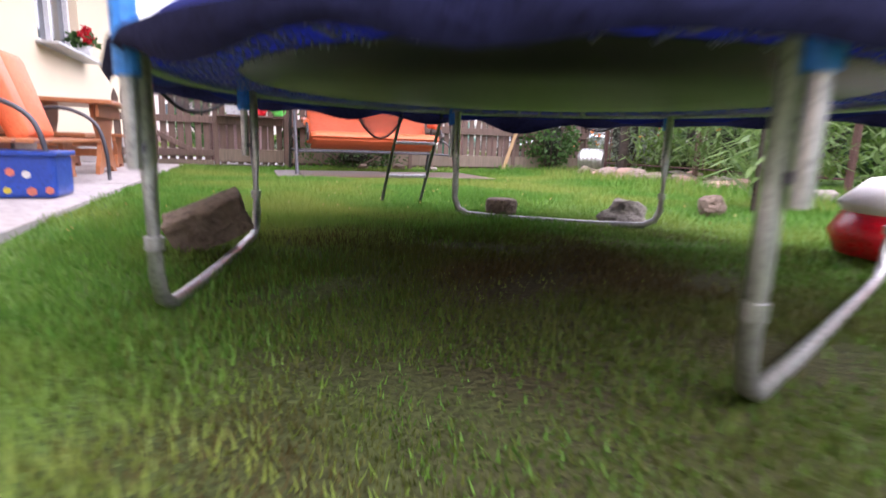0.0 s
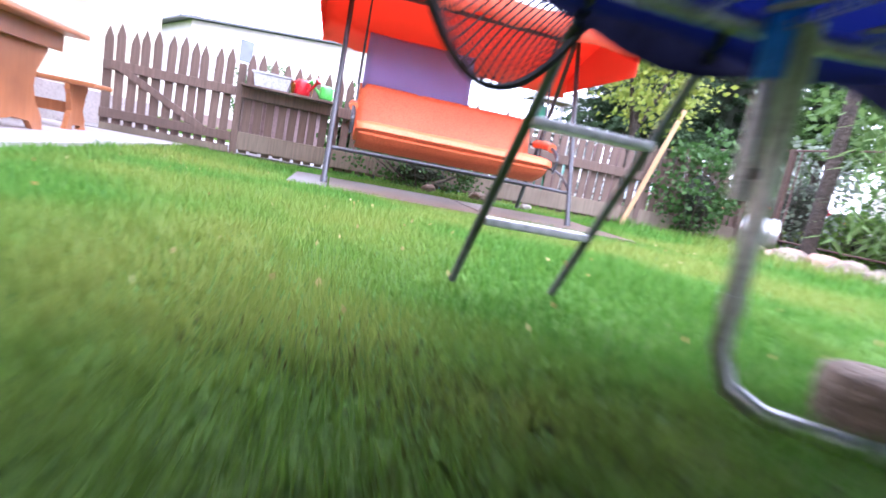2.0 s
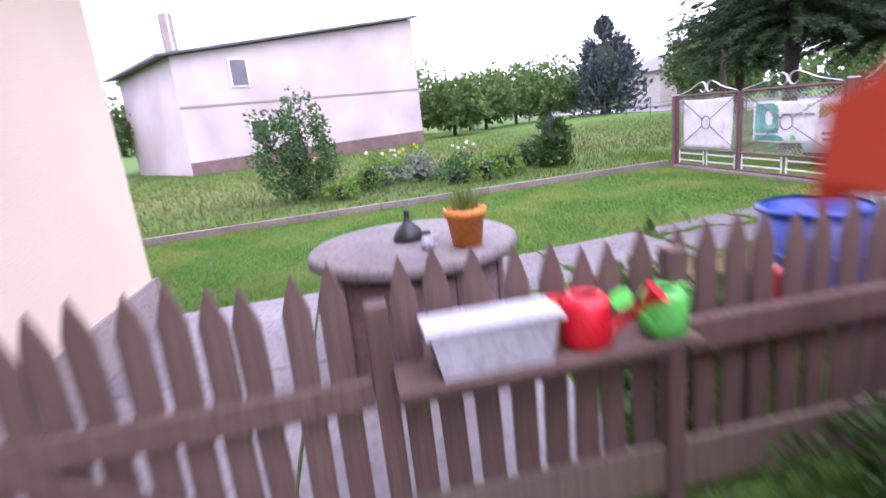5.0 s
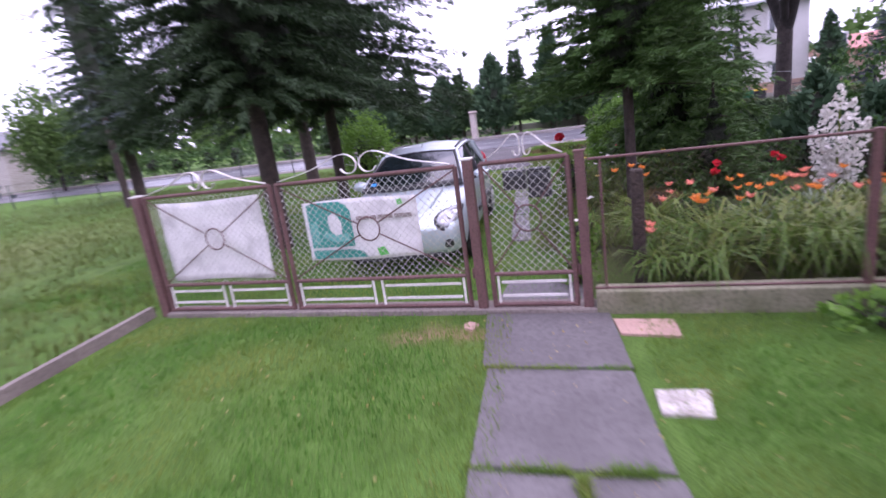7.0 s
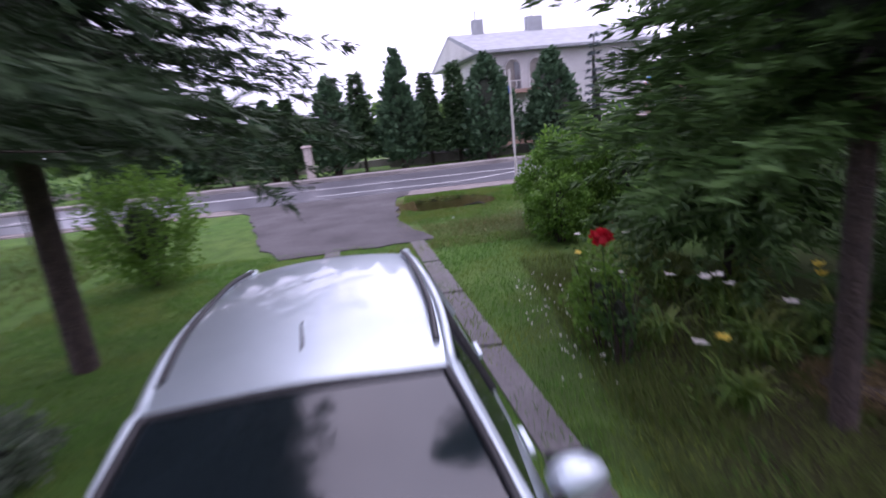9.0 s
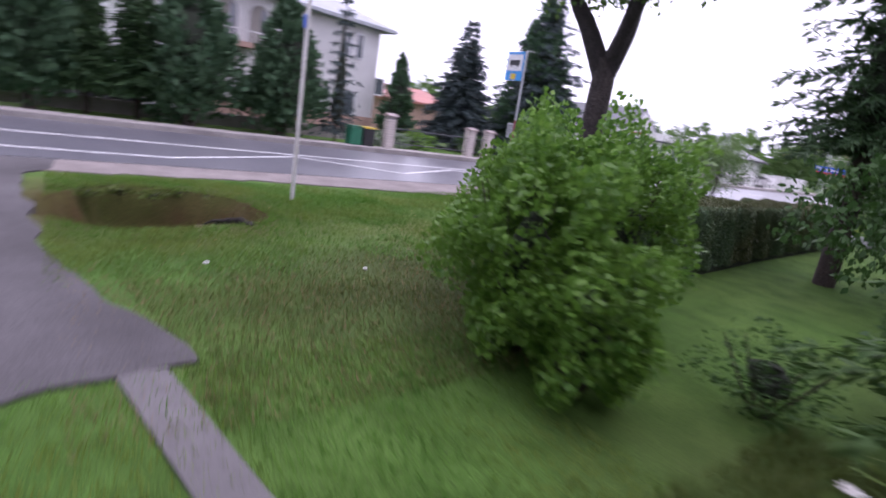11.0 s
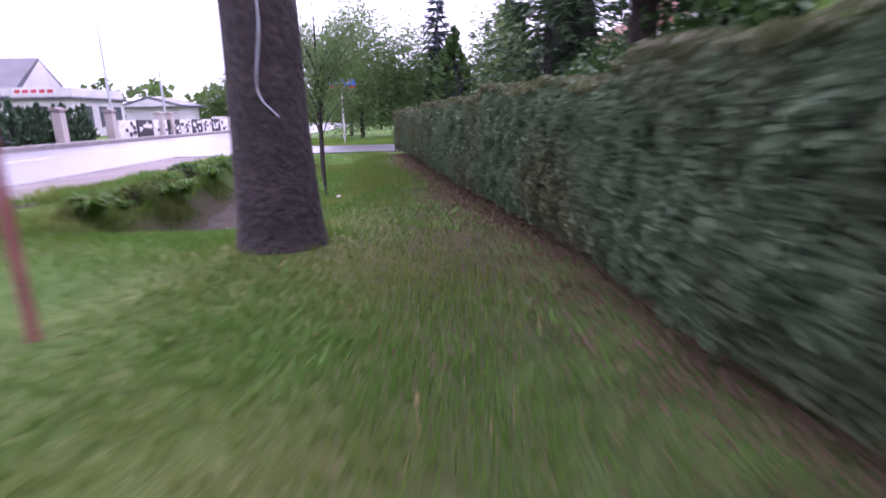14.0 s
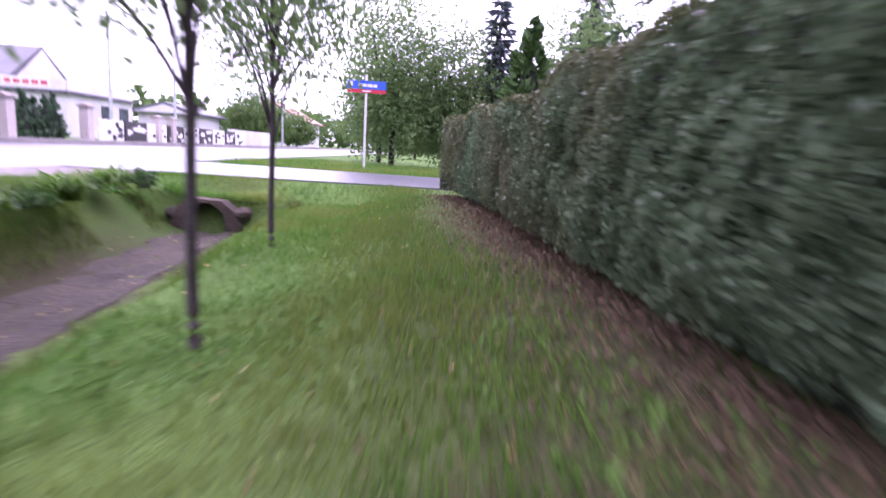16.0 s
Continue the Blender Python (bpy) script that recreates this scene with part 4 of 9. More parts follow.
for e in feet:
    out = e.normalized()
    o = e + out * 0.036 + Vector((-out.y, out.x, 0)) * 0.024
    pole = part("net_pole", rod(B(), o + Vector((0, 0, 0.41)), o + Vector((0, 0, 2.1)), 0.018, seg=10), GALV, tramp)
    part("clamp", box(B(), (e + o) / 2 + Vector((0, 0, 0.46)), (0.03, 0.03, 0.02)), STEEL_DARK, pole)
    part("foam_sleeve", rod(B(), o + Vector((0, 0, 0.63)), o + Vector((0, 0, 2.08)), 0.03, seg=12), SLEEVE_BLUE, pole, "bright blue foam sleeve")
bm = B()
lathe(bm, [(0.0, RIM_Z - 0.03), (0.6, RIM_Z - 0.022), (1.19, RIM_Z), (1.19, RIM_Z + 0.006), (0.0, RIM_Z - 0.024)], seg=60)
part("jumping_mat", bm, MAT_BLACK, tramp)
spring_me = None
for k in range(60):
    if spring_me is None:
        bm = B()
        tube(bm, [(1.18 + 0.28 * i / 44, 0.010 * math.cos(i * 1.55), 0.010 * math.sin(i * 1.55)) for i in range(45)], 0.0025, 4)
        spring_me = bpy.data.meshes.new("spring")
        bm.to_mesh(spring_me)
        bm.free()
        spring_me.materials.append(GALV)
    ob = new("spring", spring_me)
    ob.parent = tramp
    ob.matrix_basis = pose(0, 0, RIM_Z - 0.004, 0, 0, k * 6)
bm = B()
rings = []
for r, z in ((1.09, RIM_Z + 0.006), (1.16, RIM_Z + 0.04), (1.33, RIM_Z + 0.055), (1.48, RIM_Z + 0.05), (1.535, RIM_Z + 0.02), (1.55, RIM_Z - 0.03)):
    rings.append([bm.verts.new((r * math.cos(a), r * math.sin(a), z + (0.014 * math.sin(17 * a) + 0.012 * math.sin(7 * a + 1)) * (r > 1.53))) for a in np.linspace(0, 2 * math.pi, 121)[:-1]])
for a, b in zip(rings, rings[1:]):
    for k in range(120):
        bm.faces.new((a[k], a[(k + 1) % 120], b[(k + 1) % 120], b[k])).smooth = True
pad = part("safety_pad", bm, PVC_BLUE, tramp)
for k in range(48):
    a = k * 7.5
    p, q = on_rim(a, 1.2, RIM_Z + 0.01), on_rim(a + 3.5, 1.42, RIM_Z + 0.012)
    part("strap", box(B(), (p + q) / 2, ((q - p).length, 0.022, 0.005), Matrix.Rotation(math.atan2((q - p).y, (q - p).x), 4, 'Z')), KERB, pad, "pale elastic strap")
# hem of the pad, ragged below the rim
bm = B()
hem = []
for i in range(121):
    a = radians(i * 3)
    sag = 0.05 + 0.03 * abs(math.sin(i * 0.37)) + 0.015 * math.sin(i * 0.9) + 0.05 * math.exp(-((i - 21) / 3.0) ** 2)
    hem.append((bm.verts.new((1.555 * math.cos(a), 1.555 * math.sin(a), RIM_Z + 0.01)), bm.verts.new((1.57 * math.cos(a), 1.57 * math.sin(a), RIM_Z - sag * 0.6)), bm.verts.new((1.55 * math.cos(a), 1.55 * math.sin(a), RIM_Z - sag))))
for a, b in zip(hem, hem[1:]):
    for k in (0, 1):
        bm.faces.new((a[k], b[k], b[k + 1], a[k + 1])).smooth = True
part("pad_hem", bm, HEM_NAVY, tramp, "dark ragged hem below the rim")


def net_pocket(a0, a1, deep, r, label):
    """A slack bag of safety net: crossed strands hanging below the rim."""
    bm = B()
    n, m = 22, 9
    g = {}
    for i in range(n + 1):
        a = radians(a0 + (a1 - a0) * i / n)
        s = math.sin(math.pi * i / n) ** 0.8
        for j in range(m + 1):
            v = j / m
            rr = r + 0.06 * math.sin(math.pi * v) * s
            g[i, j] = Vector((rr * math.cos(a), rr * math.sin(a), RIM_Z + 0.02 - deep * s * v - 0.02 * v))
    for i in range(n):
        for j in range(m):
            for e in (((i, j), (i + 1, j + 1)), ((i + 1, j), (i, j + 1))):
                rod(bm, g[e[0]], g[e[1]], 0.0022, seg=3)
    for i in range(n):
        rod(bm, g[i, m], g[i + 1, m], 0.008, seg=5)
    tagged(part("safety_net", bm, NET_DARK, tramp, label), kind="stuff")


net_pocket(95, 109, 0.2, 1.58, "black safety net sagging below the rim")
net_pocket(140, 163, 0.12, 1.6, "black safety net sagging below the rim")
net_pocket(38, 52, 0.1, 1.58, "black safety net sagging below the rim")

ladder = thing("trampoline_ladder", "small dull green steel ladder with pale treads", "ladder")
LX, LY = 2.54, 4.27
for s in (-1, 1):
    part("stile", tube(B(), [(LX + s * 0.16, LY, 0.0), (LX + s * 0.155, LY - 0.26, 0.34), (LX + s * 0.145, LY - 0.52, 0.68)], 0.0125, 8), STEEL_GREEN, ladder)
for z, dy in ((0.2, -0.15), (0.45, -0.345)):
    part("tread", box(B(), (LX, LY + dy, z), (0.3, 0.055, 0.022), None, 0.006), STEEL_GREY, ladder)

bm = box(B(), (0, 0, 0), (0.335, 0.2, 0.165), None, 0.008)
bmesh.ops.subdivide_edges(bm, edges=bm.edges[:], cuts=4, use_grid_fill=True)
for v in bm.verts:
    v.co += Vector((noise.noise(v.co * 11), noise.noise(v.co * 11 + Vector((5, 0, 0))), noise.noise(v.co * 11 + Vector((0, 7, 0))))) * 0.014
    v.co += Vector((noise.noise(v.co * 37), noise.noise(v.co * 37 + Vector((5, 0, 0))), noise.noise(v.co * 37 + Vector((0, 7, 0))))) * 0.006
block = part("rubble_block", bm, STONE_BROWN)
block.matrix_world = pose(1.225, 2.7, 0.07, 10, -22, 4)
tagged(block, "rough brown rubble block tilted against the trampoline leg", "stone")
stump = part("stump", lathe(B(), [(0.0, -0.05), (0.108, -0.05), (0.106, 0.06), (0.115, 0.135), (0.108, 0.172), (0.09, 0.18), (0.0, 0.178)], (3.08, 3.55, -0.095), 18), STONE_BROWN)
tagged(stump, "squat weathered tree stump beside the trampoline leg", "stump")
bm = lump(B(), (3.8, 3.1, 0.01), (0.16, 0.12, 0.11), 8, 0.5, 3)
tagged(part("boulder", bm, STONE), "grey angular stone lying on the trampoline leg", "stone")
bm = lump(B(), (4.66, 3.2, 0.06), (0.1, 0.09, 0.09), 12, 0.3, 3)
tagged(part("boulder", bm, STONE_BROWN), "rounded brown stone in the grass", "stone")

# swing seat
SX0, SX1 = 1.95, 4.1
swing = thing("garden_swing", "garden swing with orange seat and red canopy on dark steel frame", "swing")
for x in (SX0, SX1):
    part("frame_leg", rod(B(), (x, 7.15, 0.03), (x, 7.78, 1.72), 0.022, seg=10), STEEL_DARK, swing)
    part("frame_leg", rod(B(), (x, 8.5, 0.03), (x, 7.86, 1.72), 0.022, seg=10), STEEL_DARK, swing)
    part("foot_cap", rod(B(), (x, 7.14, 0.0), (x, 7.165, 0.07), 0.028, seg=10), STEEL_DARK, swing)
    part("side_brace", tube(B(), bow([(x, 7.27, 0.33), (x, 7.55, 0.46), (x, 7.85, 0.5), (x, 8.15, 0.46), (x, 8.38, 0.33)], 5), 0.012), STEEL_DARK, swing)
for z, y in ((1.72, 7.82), (0.3, 8.38)):
    part("cross_bar", rod(B(), (SX0, y, z), (SX1, y, z), 0.02, seg=10), STEEL_DARK, swing)
part("cross_bar", tube(B(), bow([(SX0, 7.3, 0.3), (2.4, 7.33, 0.31), (3.6, 7.33, 0.31), (SX1, 7.3, 0.3)], 5), 0.014), STEEL_DARK, swing)
for x in (2.12, 3.9):
    part("hanger", rod(B(), (x, 7.62, 0.5), (x, 7.82, 1.7), 0.009, seg=6), STEEL_DARK, swing)
    part("hanger", rod(B(), (x, 8.05, 0.92), (x, 7.82, 1.7), 0.009, seg=6), STEEL_DARK, swing)


def cushion(name, x0, x1, prof, thick, material, parent, tufts=3):
    """A padded sling: a bent profile in y and z, run from x0 to x1."""
    bm = B()
    xs = np.linspace(x0, x1, 25)
    line = bow([(0, y, z) for y, z in prof], 6)
    up, low = [], []
    for x in xs:
        e = min(x - x0, x1 - x)
        puff = thick * (0.45 + 0.55 * min(1, e / 0.08)) * (0.85 + 0.15 * abs(math.sin((x - x0) / (x1 - x0) * math.pi * tufts)))
        nrm = []
        for i, p in enumerate(line):
            d = line[min(i + 1, len(line) - 1)] - line[max(i - 1, 0)]
            nrm.append(Vector((0, -d.z, d.y)).normalized())
        up.append([bm.verts.new((x, p.y + q.y * puff / 2, p.z + q.z * puff / 2)) for p, q in zip(line, nrm)])
        low.append([bm.verts.new((x, p.y - q.y * puff / 2, p.z - q.z * puff / 2)) for p, q in zip(line, nrm)])
    for g, flip in ((up, 0), (low, 1)):
        for a, b in zip(g, g[1:]):
            for i in range(len(a) - 1):
                q = (a[i], b[i], b[i + 1], a[i + 1])
                bm.faces.new(q[::-1] if flip else q).smooth = True
    for k in (0, -1):
        for i in range(len(up[0]) - 1):
            bm.faces.new((up[k][i], up[k][i + 1], low[k][i + 1], low[k][i]))
        for i in range(len(xs) - 1):
            bm.faces.new((up[i][k], up[i + 1][k], low[i + 1][k], low[i][k]))
    bmesh.ops.recalc_face_normals(bm, faces=bm.faces)
    return part(name, bm, material, parent)


cushion("seat", 2.14, 3.88, [(7.27, 0.49), (7.3, 0.535), (7.38, 0.535), (7.62, 0.45), (7.86, 0.42)], 0.06, ORANGE_CLOTH, swing)
cushion("backrest", 2.14, 3.88, [(7.87, 0.42), (7.95, 0.66), (8.04, 0.94)], 0.055, ORANGE_CLOTH, swing)
cushion("skirt", 2.16, 3.86, [(7.29, 0.47), (7.4, 0.40), (7.6, 0.345)], 0.02, ORANGE_CLOTH, swing)
for x in (2.1, 3.92):
    part("armrest", tube(B(), bow([(x, 7.3, 0.45), (x, 7.26, 0.56), (x, 7.4, 0.66), (x, 7.7, 0.7), (x, 8.0, 0.72)], 5), 0.016), STEEL_DARK, swing)
    part("arm_pad", tube(B(), bow([(x, 7.42, 0.67), (x, 7.6, 0.7), (x, 7.85, 0.715)], 4), 0.04), ORANGE_CLOTH, swing, "orange padded sleeve")
bm = B()
cl = []
for i, x in enumerate(np.linspace(1.72, 4.34, 25)):
    row = []
    for y, z in ((7.0, 1.52), (7.02, 1.70), (7.4, 1.76), (7.82, 1.75), (8.2, 1.62), (8.42, 1.5), (8.44, 1.31)):
        row.append(bm.verts.new((x, y, z + 0.018 * math.sin(i * 1.3) * (z < 1.55) - 0.015 * math.sin(i / 24 * math.pi * 4) ** 2)))
    cl.append(row)
for a, b in zip(cl, cl[1:]):
    for i in range(6):
        bm.faces.new((a[i], b[i], b[i + 1], a[i + 1])).smooth = True
for k in (0, -1):
    low = [bm.verts.new((v.co.x, v.co.y, 1.36)) for v in cl[k][1:-1]]
    for i in range(4):
        bm.faces.new((cl[k][i + 1], cl[k][i + 2], low[i + 1], low[i]))
ob = part("canopy", bm, RED_CLOTH, swing, "red-orange fabric canopy")
sol = ob.modifiers.new("thickness", 'SOLIDIFY')
sol.thickness = 0.006
bm = B()
tw = [[bm.verts.new((x, 8.06 + dy + 0.012 * math.sin(x * 11), z)) for z, dy in ((0.9, -0.04), (1.15, 0.0), (1.40, 0.02), (1.42, 0.035), (1.2, 0.06))] for x in np.linspace(2.16, 3.2, 15)]
for a, b in zip(tw, tw[1:]):
    for i in range(4):
        bm.faces.new((a[i], b[i], b[i + 1], a[i + 1])).smooth = True
towel = part("towel", bm, PURPLE)
towel.modifiers.new("thickness", 'SOLIDIFY').thickness = 0.008
tagged(towel, "lilac towel hung over the back of the swing", "towel")
pad_slab = thing("swing_slab", "worn concrete slabs under the garden swing", "pavement", kind="structure")
for x0, x1 in ((1.7, 1.98), (2.0, 3.2), (3.22, 4.5)):
    slab("concrete_slab", [(x0, 6.62), (x1, 6.66), (x1, 8.05), (x0, 7.95)], 0.02, 0.08, CONCRETE if x0 < 2 else WET_BOARD, pad_slab)

# table and benches in varnished pine
def trestle(bm, cx, cy, z, w, waist, foot, turn=90):
    h = z
    half = [(w / 2, h), (w / 2, h - 0.05), (w / 2 - 0.03, h * 0.78), (waist / 2 + 0.02, h * 0.56), (waist / 2, h * 0.42), (waist / 2 + 0.04, h * 0.28), (foot / 2 - 0.02, h * 0.12), (foot / 2, 0.0),
            (foot / 2 - 0.12, 0.0), (foot / 4, h * 0.08), (0, h * 0.11)]
    out = half + [(-x, y) for x, y in reversed(half[:-1])]
    prism(bm, out, 0.04, Matrix.Translation((cx, cy, 0.025)) @ Matrix.Rotation(radians(turn), 4, 'Z'))
    return bm


table = thing("garden_table", "varnished pine trestle table with shaped end boards", "table")
part("tabletop", box(B(), (-0.33, 6.85, 0.745), (0.92, 1.08, 0.045), None, 0.012), PINE_WOOD, table)
for x in (-0.08, -0.6):
    part("end_board", trestle(B(), x, 6.85, 0.7, 0.78, 0.42, 0.72), PINE_WOOD, table)
part("stretcher", box(B(), (-0.34, 6.85, 0.36), (0.5, 0.035, 0.12)), PINE_WOOD, table)
part("apron", box(B(), (-0.02, 6.85, 0.66), (0.03, 0.9, 0.12)), PINE_WOOD, table)


def bench(cy, label):
    b = thing("garden_bench", label, "bench", "pine benches")
    part("seat", box(B(), (-0.42, cy, 0.42), (0.86, 0.36, 0.04), None, 0.012), PINE_WOOD, b)
    for x in (-0.2, -0.68):
        part("end_board", trestle(B(), x, cy, 0.38, 0.34, 0.2, 0.36), PINE_WOOD, b)
    part("stretcher", box(B(), (-0.44, cy, 0.2), (0.46, 0.03, 0.09)), PINE_WOOD, b)


bench(8.02, "varnished pine bench with shaped end boards")
bench(5.98, "varnished pine bench with shaped end boards")

# slatted bench with bent steel arms and an orange cushion
lounge = thing("patio_bench", "wooden patio bench with bent dark steel arms", "bench")
for y in (4.2, 5.68):
    part("arm_frame", tube(B(), bow([(0.2, y, 0.03), (0.19, y, 0.3), (0.12, y, 0.53), (-0.08, y, 0.64), (-0.3, y, 0.62), (-0.46, y, 0.5), (-0.5, y, 0.25), (-0.52, y, 0.03)], 5), 0.016), STEEL_DARK, lounge)
for k in range(5):
    part("seat_slat", box(B(), (0.1 - k * 0.115, 4.94, 0.38), (0.095, 1.6, 0.025), None, 0.006), PINE_WOOD, lounge)
for k in range(4):
    part("back_slat", box(B(), (-0.5 - k * 0.035, 4.94, 0.48 + k * 0.12), (0.025, 1.6, 0.095), None, 0.006), PINE_WOOD, lounge)
ob = part("cushion", box(B(), (0, 0, 0), (0.14, 0.36, 0.66), None, 0.055), ORANGE_CLOTH, smooth=True)
ob.matrix_world = pose(-0.25, 4.9, 0.7, 6, -16, 8)
tagged(ob, "plump orange cushion leaning on the patio bench", "cushion", "orange cushions")
ob = part("cushion", box(B(), (0, 0, 0), (0.14, 0.36, 0.66), None, 0.055), ORANGE_CLOTH, smooth=True)
ob.matrix_world = pose(-0.27, 5.27, 0.7, -4, -18, -6)
tagged(ob, "plump orange cushion leaning on the patio bench", "cushion", "orange cushions")

crate = thing("toy_box", "blue plastic box with bright flower stickers on the patio", "box")
part("shell", box(B(), (-0.06, 4.3, 0.17), (0.62, 0.36, 0.28), None, 0.025), PL_BLUE, crate)
part("rim", box(B(), (-0.06, 4.3, 0.305), (0.66, 0.4, 0.03), None, 0.01), PL_BLUE, crate)
rs = random.Random(4)
for k in range(11):
    u, v = -0.3 + (k % 6) * 0.1 + rs.uniform(-0.02, 0.02), 0.09 + (k // 6) * 0.1 + rs.uniform(-0.02, 0.02)
    bm = B()
    bmesh.ops.create_circle(bm, cap_ends=True, segments=6, radius=rs.uniform(0.022, 0.034), matrix=pose(u, 4.117, v, 90, 0, 0))
    part("sticker", bm, rs.choice((PETAL_WHITE, PETAL_YELLOW, PETAL_PINK, SIGN_WHITE)), crate)

# on the sill
pot = thing("geranium_pot", "red geraniums in a white pot on the window sill", "potted plant", at=(-0.82, 9.42, 1.507))
part("pot", lathe(B(), [(0, 0), (0.09, 0), (0.12, 0.15), (0.11, 0.15), (0.085, 0.02), (0, 0.02)], seg=18), WINDOW_WHITE, pot)
rng = np.random.default_rng(3)
p, q = blob_points(rng, (0, 0, 0.22), (0.2, 0.26, 0.12), 260, 0.3)
finish("leaves", leaf_cloud("leaves", rng, p, q, 0.07, 0.45), BUSH_DARK, pot)
for c in ((0.05, -0.22, 0.28), (0.08, -0.1, 0.33), (0.1, 0.0, 0.26), (0.05, 0.1, 0.2), (0.06, 0.2, 0.34), (0.04, 0.08, 0.4), (0.1, -0.16, 0.2)):
    p, q = blob_points(rng, c, (0.06, 0.06, 0.05), 60, 0.3)
    finish("flower_head", leaf_cloud("flower_head", rng, p, q, 0.035, 0.5), PETAL_RED, pot)

# on the fence
part("shelf", box(B(), (1.42, FENCE_Y - 0.14, 0.775), (0.98, 0.2, 0.025), None, 0.005), FENCE_WOOD, fence)
planter = thing("planter_box", "grey trough planter on the fence shelf", "planter", at=(1.24, FENCE_Y - 0.14, 0.79))
part("trough", prism(B(), [(-0.17, 0), (0.17, 0), (0.2, 0.15), (-0.2, 0.15)], 0.15), PL_GREY, planter)
part("lip", box(B(), (0, 0, 0.145), (0.43, 0.17, 0.02), None, 0.005), PL_GREY, planter)


def watering_can(at, turn, material, label, s=1.0):
    c = thing("watering_can", label, "watering can", "watering cans", at=at, turn=turn)
    part("body", lathe(B(), [(0, 0), (0.075 * s, 0), (0.08 * s, 0.02), (0.078 * s, 0.13 * s), (0.06 * s, 0.155 * s), (0.045 * s, 0.16 * s), (0.04 * s, 0.15 * s)], seg=22), material, c)
    part("spout", tube(B(), [(0.06 * s, 0, 0.04 * s), (0.13 * s, 0, 0.1 * s), (0.18 * s, 0, 0.15 * s)], [0.02 * s, 0.015 * s, 0.012 * s]), material, c)
    part("rose", rod(B(), (0.17 * s, 0, 0.14 * s), (0.205 * s, 0, 0.175 * s), 0.012 * s, 0.04 * s, 14), material, c)
    part("handle", tube(B(), bow([(-0.06 * s, 0, 0.14 * s), (-0.13 * s, 0, 0.13 * s), (-0.12 * s, 0, 0.06 * s), (-0.075 * s, 0, 0.03 * s)], 5), 0.01 * s), material, c)


watering_can((1.56, FENCE_Y - 0.13, 0.79), -35, PL_RED, "shiny red plastic watering can on the fence", 1.05)
watering_can((1.82, FENCE_Y - 0.15, 0.79), 200, PL_GREEN, "bright green plastic watering can on the fence", 0.95)
part_pot = part("flower_pot", lathe(B(), [(0, 0), (0.05, 0), (0.065, 0.1), (0.07, 0.1), (0.07, 0.12), (0.058, 0.12), (0.045, 0.02), (0, 0.02)], (1.49, FENCE_Y - 0.07, 0.79), 18), TERRA)
tagged(part_pot, "small orange flowerpot on the fence shelf", "pot")
rose = shrub((2.1, 9.5, 0), (0.3, 0.24, 0.5), 21, "dark green leafy bush growing behind the fence", BUSH_DARK, 900, 0.075, kind="rose_bush")
shrub((3.0, 8.95, 0), (0.9, 0.16, 0.22), 22, "low green weeds along the fence foot", BUSH_DARK, 1500, 0.05)
shrub((2.85, 9.85, 0), (0.36, 0.3, 0.32), 23, "dark green rose bush at the fence", BUSH_DARK, 700, 0.08, kind="rose_bush")
plank = part("prop_plank", box(B(), (0, 0, 0), (0.06, 0.03, 1.75), None, 0.004), PALE_WOOD)
plank.matrix_world = pose(6.05, 9.1, 0.82, -4, 20, 0)
tagged(plank, "raw pine plank leaning on the fence", "plank")
for k, (x, s, m_) in enumerate(((3.1, 0.07, STONE_BROWN), (3.7, 0.08, STONE_BROWN), (4.3, 0.06, STONE))):
    tagged(part("boulder", lump(B(), (x, 8.75, s * 0.6), (s * 1.3, s, s * 0.8), 30 + k, 0.35, 2), m_), "stone lying at the fence foot", "stone", "fence foot stones")

# planted edge and far end of the back garden
rs = random.Random(9)
for k in range(26):
    t = k / 25
    x, y = 9.2 - 2.4 * t + rs.uniform(-0.1, 0.1), 9.4 - 6.0 * t + rs.uniform(-0.1, 0.1)
    s = rs.uniform(0.07, 0.14)
    tagged(part("edging_stone", lump(B(), (x, y, s * 0.4), (s * 1.4, s * 1.2, s * 0.8), 50 + k, 0.4, 2), rs.choice((STONE, STONE_PINK, STONE_BROWN))), "rough stone edging the planting bed", "stone", "bed edging stones")


for k in range(22):
    x, y, s = rs.uniform(6.9, 7.9), rs.uniform(5.2, 8.3), rs.uniform(0.06, 0.17)
    tagged(part("rubble_lump", lump(B(), (x, y, s * 0.35), (s * 1.5, s * 1.3, s * 0.8), 400 + k, 0.45, 2), SAND if k % 3 else STONE_PINK), "pale sandy rubble heaped beside the lawn", "rubble", "rubble beside the lawn")


def maize(at, seed, h, label="tall leafy stalks in the planting bed"):
    rng = np.random.default_rng(seed)
    root = thing("tall_stalks", label, "plant", "tall stalks", at=at)
    P, A, W = [], [], []
    for k in range(7):
        x, y = rng.uniform(-0.3, 0.3, 2)
        hh = h * rng.uniform(0.8, 1.1)
        for j in range(11):
            z = hh * (0.15 + 0.08 * j)
            a = rng.uniform(0, 6.28)
            L = 0.45 * rng.uniform(0.7, 1.2)
            d1 = np.array([math.cos(a), math.sin(a), 0.75]) * L * 0.55
            d2 = np.array([math.cos(a), math.sin(a), -0.35]) * L * 0.6
            w = np.array([-math.sin(a), math.cos(a), 0]) * 0.022
            P += [np.array([x, y, z]), np.array([x, y, z]) + d1 * 0.92]
            A += [d1, d2]
            W += [w, w]
        P.append(np.array([x, y, 0.0]))
        A.append(np.array([0, 0, hh]))
        W.append(np.array([0.012, 0.008, 0]))
    finish("leaves", cards("leaves", np.array(P), np.array(A), np.array(W)), MAIZE_LEAF, root)


